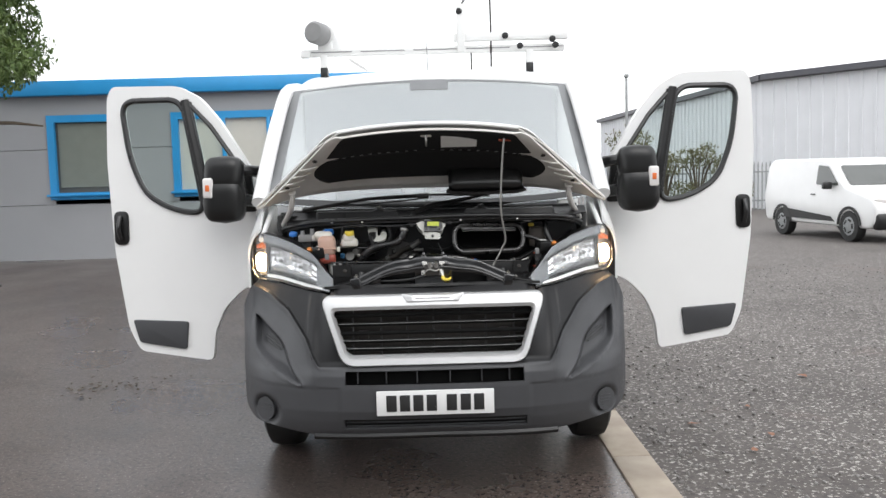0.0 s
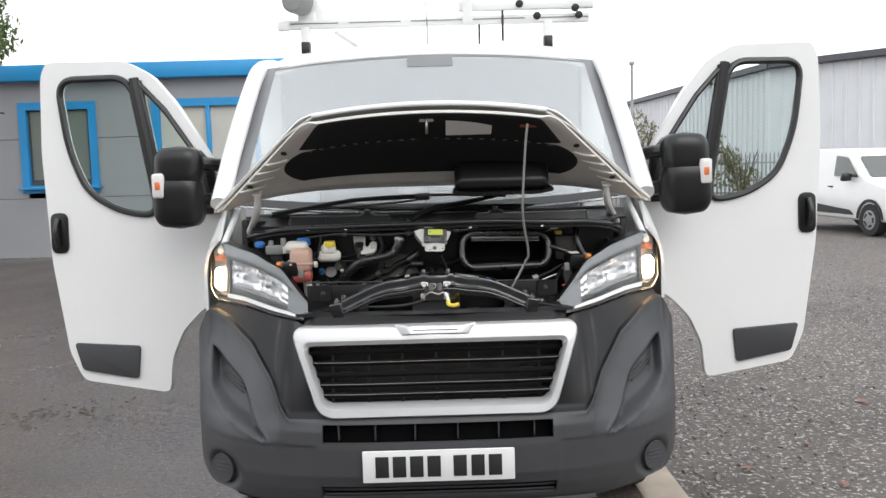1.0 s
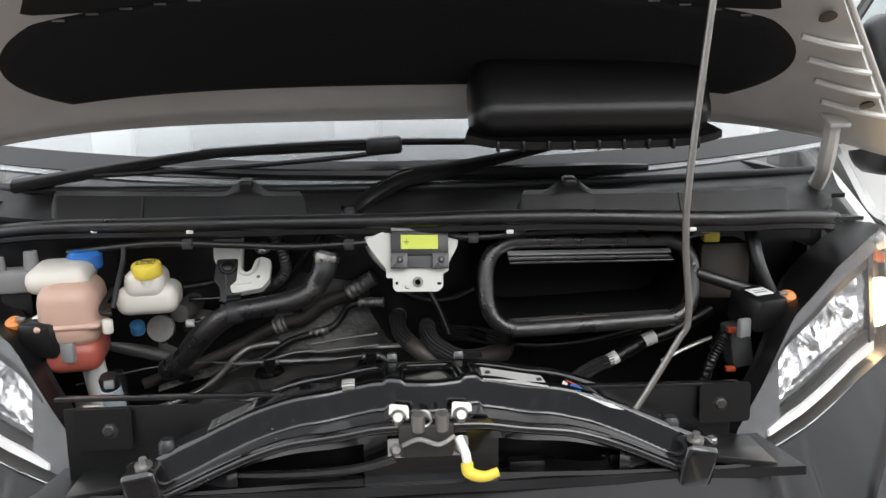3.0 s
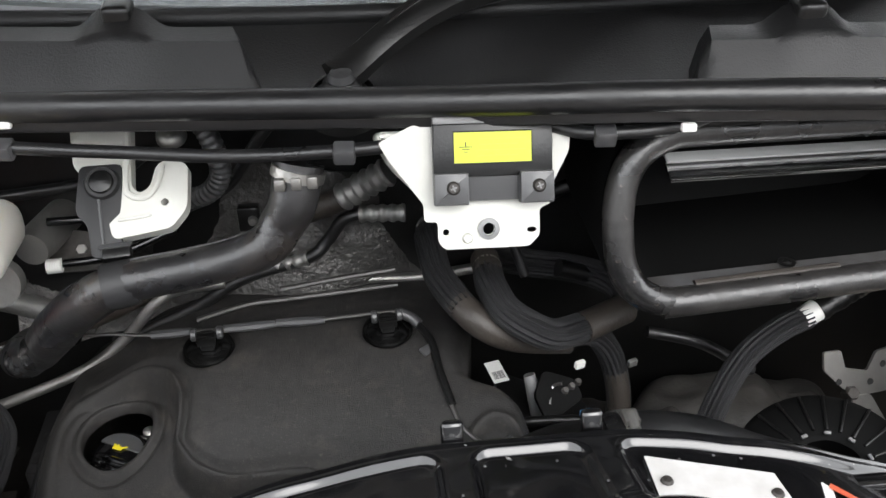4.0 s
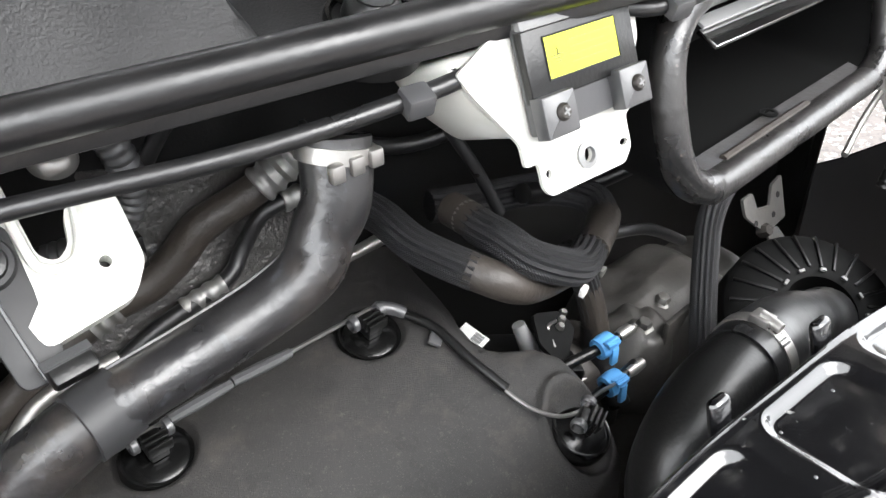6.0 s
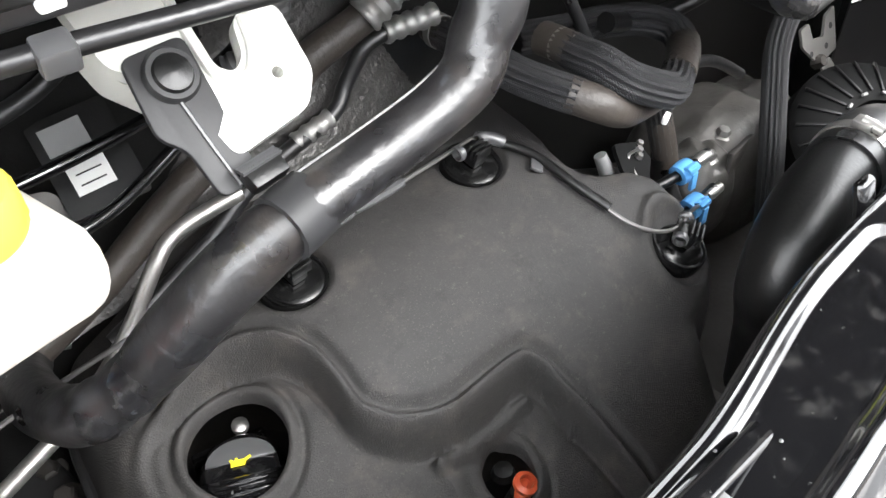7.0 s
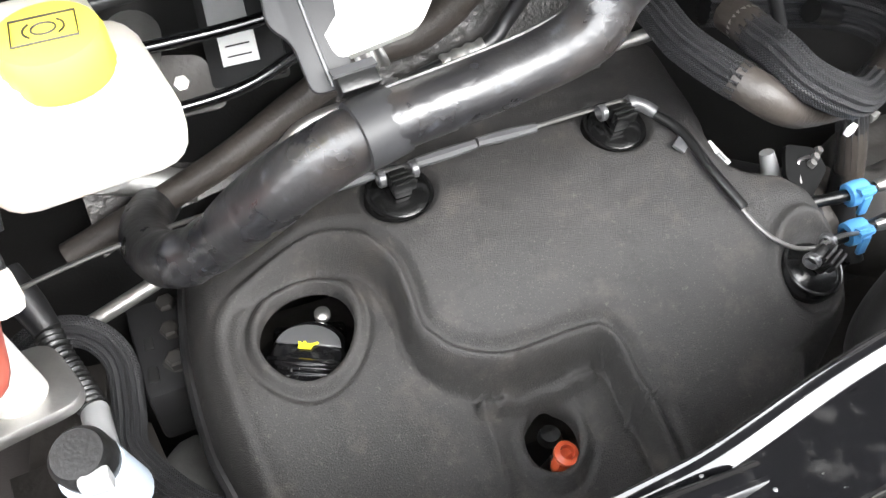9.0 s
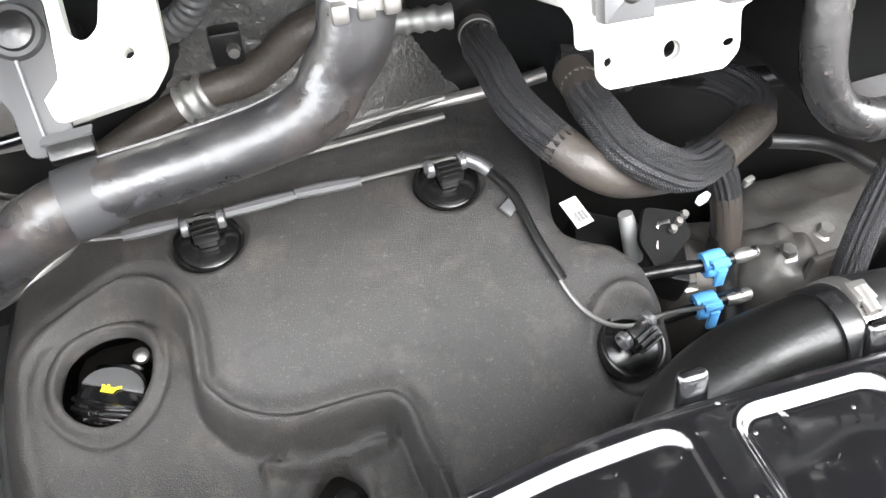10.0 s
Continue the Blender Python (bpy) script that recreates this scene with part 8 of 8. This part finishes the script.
# pipes along the bulkhead
ac = part("refrigerant_pipe", sweep([(-0.080, 0.570, 1.214), (-0.115, 0.580, 1.190), (-0.160, 0.586, 1.173), (-0.180, 0.588, 1.156), (-0.203, 0.590, 1.142), (-0.234, 0.590, 1.136), (-0.274, 0.590, 1.119), (-0.304, 0.590, 1.103), (-0.37, 0.58, 1.075), (-0.48, 0.57, 1.04)], [0.012, 0.012, 0.013, 0.013, 0.013, 0.012, 0.012, 0.012, 0.011, 0.010], n=16), M_TAPE, van, "brown-black lagged refrigerant pipe")
for (p, q, r) in (((-0.116, 0.577, 1.192), (-0.070, 0.566, 1.222), 0.0135), ((-0.230, 0.590, 1.1375), (-0.250, 0.590, 1.130), 0.0135), ((-0.100, 0.576, 1.174), (-0.055, 0.570, 1.175), 0.0085), ((-0.188, 0.58, 1.118), (-0.155, 0.578, 1.126), 0.007)):
    part("crimped_sleeve", sweep([p, tuple((np.array(p) + np.array(q)) / 2), q], r, n=16, sub=16, ring=lambda s: 1 + 0.10 * math.sin(s * 620)), M_ALU, ac, "crimped aluminium sleeve")
part("thin_line", sweep([(-0.095, 0.576, 1.174), (-0.117, 0.580, 1.166), (-0.134, 0.584, 1.142), (-0.155, 0.579, 1.126), (-0.22, 0.578, 1.108), (-0.28, 0.575, 1.075), (-0.36, 0.57, 1.045)], 0.0062, n=12), M_RUBBER, ac)
tube2 = part("steel_tube", sweep([(-0.24, 0.575, 1.105), (-0.29, 0.578, 1.098), (-0.315, 0.572, 1.085), (-0.35, 0.565, 1.05), (-0.40, 0.555, 1.02), (-0.50, 0.54, 0.99)], 0.0058, n=12), M_STEEL, van, "bare steel coolant tube")
part("steel_tube", sweep([(0.03, 0.60, 1.090), (-0.04, 0.60, 1.082), (-0.10, 0.60, 1.083), (-0.17, 0.60, 1.080)], 0.006, n=12), M_STEEL, van)
shield = part("heat_shield", sheet(lambda u, v: V(-0.46 + 0.45 * u, 0.622 + 0.02 * math.sin(7 * u) - 0.04 * (1 - v) ** 2 + 0.003 * noise.noise((u * 8, v * 5, 2.0)) + 0.0022 * abs(noise.noise((u * 44 + v * 16, v * 22, 5.0))), 1.02 + 0.20 * v + 0.02 * math.sin(5 * u)), 150, 60, 0.003), mat("crinkled_foil_shield", (0.11, 0.106, 0.102), 0.34, metal=0.6, scale=30, var=0.7, bump=0.9, bscale=240), van, "crinkled dark foil heat shield")
part("corrugated_loom", sweep([(-0.235, 0.52, 1.310), (-0.222, 0.515, 1.285), (-0.218, 0.52, 1.250), (-0.236, 0.528, 1.226), (-0.275, 0.55, 1.212)], 0.0092, n=16, sub=28, ring=lambda s: 1 + 0.07 * math.sin(s * 1100)), M_STRAP, van, "wrapped grey wiring loom")
part("loom_wire", sweep([(-0.15, 0.54, 1.31), (-0.185, 0.545, 1.27), (-0.22, 0.56, 1.22), (-0.27, 0.575, 1.19)], 0.0055, n=10), M_RUBBER, van)
part("sensor_plug", box((0.022, 0.014, 0.026), (-0.210, 0.595, 1.168), bevel=0.002), M_BLACKPL, van)
part("sensor_nut", lathe([(0, 0.006), (0.004, 0.006), (0.005, 0), (0, 0)], axis((-0.206, 0.588, 1.168), (0, -1, 0)), n=8), M_STEEL, van)
for (p, r, mm) in (([(-0.30, 0.60, 1.24), (-0.34, 0.605, 1.215), (-0.42, 0.60, 1.205), (-0.55, 0.59, 1.20)], 0.006, M_RUBBER), ([(-0.03, 0.60, 1.19), (0.02, 0.595, 1.17), (0.07, 0.58, 1.175), (0.12, 0.57, 1.20)], 0.007, M_RUBBER),
                   ([(0.02, 0.53, 1.21), (0.04, 0.52, 1.17), (0.055, 0.51, 1.13)], 0.005, M_RUBBER), ([(0.09, 0.52, 1.13), (0.18, 0.53, 1.10), (0.28, 0.53, 1.10), (0.40, 0.54, 1.12)], 0.009, M_BLACKPL),
                   ([(0.18, 0.50, 1.06), (0.24, 0.50, 1.04), (0.30, 0.50, 1.0)], 0.006, M_RUBBER), ([(-0.55, 0.62, 1.10), (-0.45, 0.60, 1.08), (-0.38, 0.585, 1.06)], 0.012, M_ALU)):
    part("bulkhead_hose", sweep(p, r, n=12), mm, van)
for x, y, z, mm in ((0.10, 0.455, 1.06, M_WHITEPL), (0.165, 0.49, 1.03, M_ALU)):
    part("loom_tag", box((0.010, 0.005, 0.008), (x, y, z), turn=(10, 0, 20), bevel=0.001), mm, van)

stand(0, 0.02, 0)
# right corner: filler, plugs, wiring
rc = part("washer_filler", box((0.09, 0.06, 0.10), (0.53, 0.52, 1.24), bevel=0.012), mat("dusty_tan_box", (0.06, 0.05, 0.042), 0.6, scale=20, var=0.5), van, "dusty tan and grey relay box")
part("filler_cap", box((0.028, 0.02, 0.016), (0.50, 0.49, 1.30), bevel=0.003), M_YELLOW, rc)
part("corner_bracket", prism(rounded([(-0.05, -0.01), (0.05, 0.01), (0.05, 0.03), (0.0, 0.028)], 0.003), frame_from((0.49, 0.44, 1.318), (1, 0, 0.05), (0, 0.7, 0.7)), 0.003), M_GREYPL, van)
part("corner_clip", box((0.03, 0.012, 0.006), (0.475, 0.43, 1.322), bevel=0.001), M_WHITEPL, van)
gb = part("fuse_plug", box((0.036, 0.04, 0.070), (0.525, 0.42, 1.135), turn=(0, -10, 0), bevel=0.005), M_STRAP, van, "grey multi-pin plug with red locks")
for z in (1.165, 1.10):
    part("plug_lock", box((0.016, 0.012, 0.008), (0.506, 0.398, z), bevel=0.002), M_RED, gb)
part("conduit", sweep([(0.50, 0.40, 1.16), (0.475, 0.395, 1.12), (0.46, 0.40, 1.06)], 0.008, n=14, sub=22, ring=lambda s: 1 + 0.12 * math.sin(s * 1300)), M_BLACKPL, van)
part("side_hose", sweep([(0.46, 0.44, 1.25), (0.52, 0.43, 1.23), (0.60, 0.44, 1.20)], 0.010, n=12), M_RUBBER, van)
part("side_hose", sweep([(0.57, 0.50, 1.33), (0.575, 0.47, 1.26), (0.60, 0.46, 1.20)], 0.012, n=12), M_RUBBER, van)
part("strut_rod", sweep([(0.40, 0.42, 1.11), (0.44, 0.43, 1.125), (0.49, 0.44, 1.14)], 0.0035, n=8), M_STEEL, van)



stand()
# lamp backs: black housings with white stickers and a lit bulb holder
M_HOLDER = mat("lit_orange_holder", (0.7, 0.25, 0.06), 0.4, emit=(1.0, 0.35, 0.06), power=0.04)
for s in (-1, 1):
    lb2 = part("lamp_back", box((0.060, 0.070, 0.055), (s * 0.548, 0.425, 1.198), turn=(8, 0, s * 20), bevel=0.008), M_BLACKPL, van, "black lamp rear housing with white sticker")
    part("housing_sticker", box((0.036, 0.026, 0.001), (s * 0.546, 0.415, 1.2275), turn=(8, 0, s * 20)), M_LABEL, lb2, "small white sticker")
    for k in range(2):
        part("sticker_bar", box((0.024, 0.003, 0.0006), (s * 0.546, 0.410 + 0.009 * k, 1.2275 + 0.0008), turn=(8, 0, s * 20)), M_GREYPL, lb2)
    part("housing_clip", box((0.022, 0.010, 0.030), (s * 0.515, 0.395, 1.175), turn=(0, 0, s * 20), bevel=0.003), M_GREYPL, lb2)
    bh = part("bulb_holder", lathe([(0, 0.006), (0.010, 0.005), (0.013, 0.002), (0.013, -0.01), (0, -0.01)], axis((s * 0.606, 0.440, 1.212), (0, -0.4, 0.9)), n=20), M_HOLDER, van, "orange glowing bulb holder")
    part("holder_tab", box((0.014, 0.008, 0.006), (s * 0.592, 0.428, 1.220), bevel=0.002), M_GREYPL, bh)
    part("lamp_loom", sweep([(s * 0.60, 0.45, 1.21), (s * 0.57, 0.48, 1.19), (s * 0.54, 0.50, 1.15), (s * 0.52, 0.52, 1.10)], 0.008, n=10), M_BLACKPL, van)
vb = part("valve_block", box((0.075, 0.05, 0.035), (-0.632, 0.51, 1.262), turn=(0, 0, 6), bevel=0.006), M_GREYPL, van, "pale grey moulded valve block")
part("block_port", lathe([(0, 0.03), (0.010, 0.03), (0.012, 0.0), (0, 0)], Matrix.Translation((-0.60, 0.51, 1.278)), n=16), M_GREYPL, vb)
part("block_port", lathe([(0, 0.022), (0.009, 0.022), (0.011, 0.0), (0, 0)], Matrix.Translation((-0.648, 0.505, 1.278)), n=16), M_GREYPL, vb)
part("block_cap", box((0.03, 0.03, 0.03), (-0.585, 0.50, 1.262), bevel=0.005), M_RESV, vb)
part("block_foot", box((0.05, 0.04, 0.08), (-0.630, 0.53, 1.205), bevel=0.006), M_BLACKPL, vb)
part("fluid_cap", lathe([(0, 0.016), (0.018, 0.015), (0.021, 0.010), (0.021, 0), (0, 0)], axis((-0.705, 0.56, 1.275), (0.1, -0.3, 0.9)), n=24), M_DBLUE, van, "dark blue filler cap")

stand()
# flat black support beam behind the slam panel, with its end plates
beam = part("support_beam", box((0.92, 0.012, 0.006), (-0.02, 0.240, 1.153), turn=(0, 1.0, 0), bevel=0.002), M_GLOSS, van, "flat black radiator support beam")
part("beam_web", box((0.90, 0.004, 0.10), (-0.02, 0.2395, 1.098), bevel=0.001), M_BLACKPL, beam)
for s in (-1, 1):
    part("beam_plate", prism(rounded([(-0.036, -0.036), (0.036, -0.036), (0.036, 0.02), (-0.036, 0.02)], 0.006), frame_from((s * 0.418, 0.234, 1.128), (1, 0, 0), (0, 0.05, 1)), 0.004), M_BLACKPL, beam)
    part("plate_bolt", lathe([(0, 0.008), (0.006, 0.008), (0.0085, 0.006), (0.0085, 0.001), (0.013, 0), (0, 0)], axis((s * 0.41, 0.230, 1.120), (0, -1, 0.1)), n=6), M_DARKMETAL, beam)
    ft = part("panel_foot", box((0.045, 0.05, 0.065), (s * 0.352, 0.172, 1.062), turn=(0, s * 12, 0), bevel=0.008, seg=3), M_GLOSS, xm)
    part("foot_stud", lathe([(0, 0.014), (0.005, 0.014), (0.005, 0.006), (0.011, 0.005), (0.011, 0), (0, 0)], axis((s * 0.352, 0.165, 1.095), (0, -0.2, 1)), n=12), M_STEEL, ft)
for p in ([(-0.175, 0.60, 1.095), (-0.119, 0.60, 1.099), (-0.058, 0.60, 1.104)], [(-0.175, 0.590, 1.113), (-0.12, 0.590, 1.121), (-0.06, 0.590, 1.128)], [(-0.26, 0.588, 1.085), (-0.21, 0.59, 1.098), (-0.17, 0.592, 1.10)]):
    part("thin_tube", sweep(p, 0.0028, n=8), M_WIRE, van)
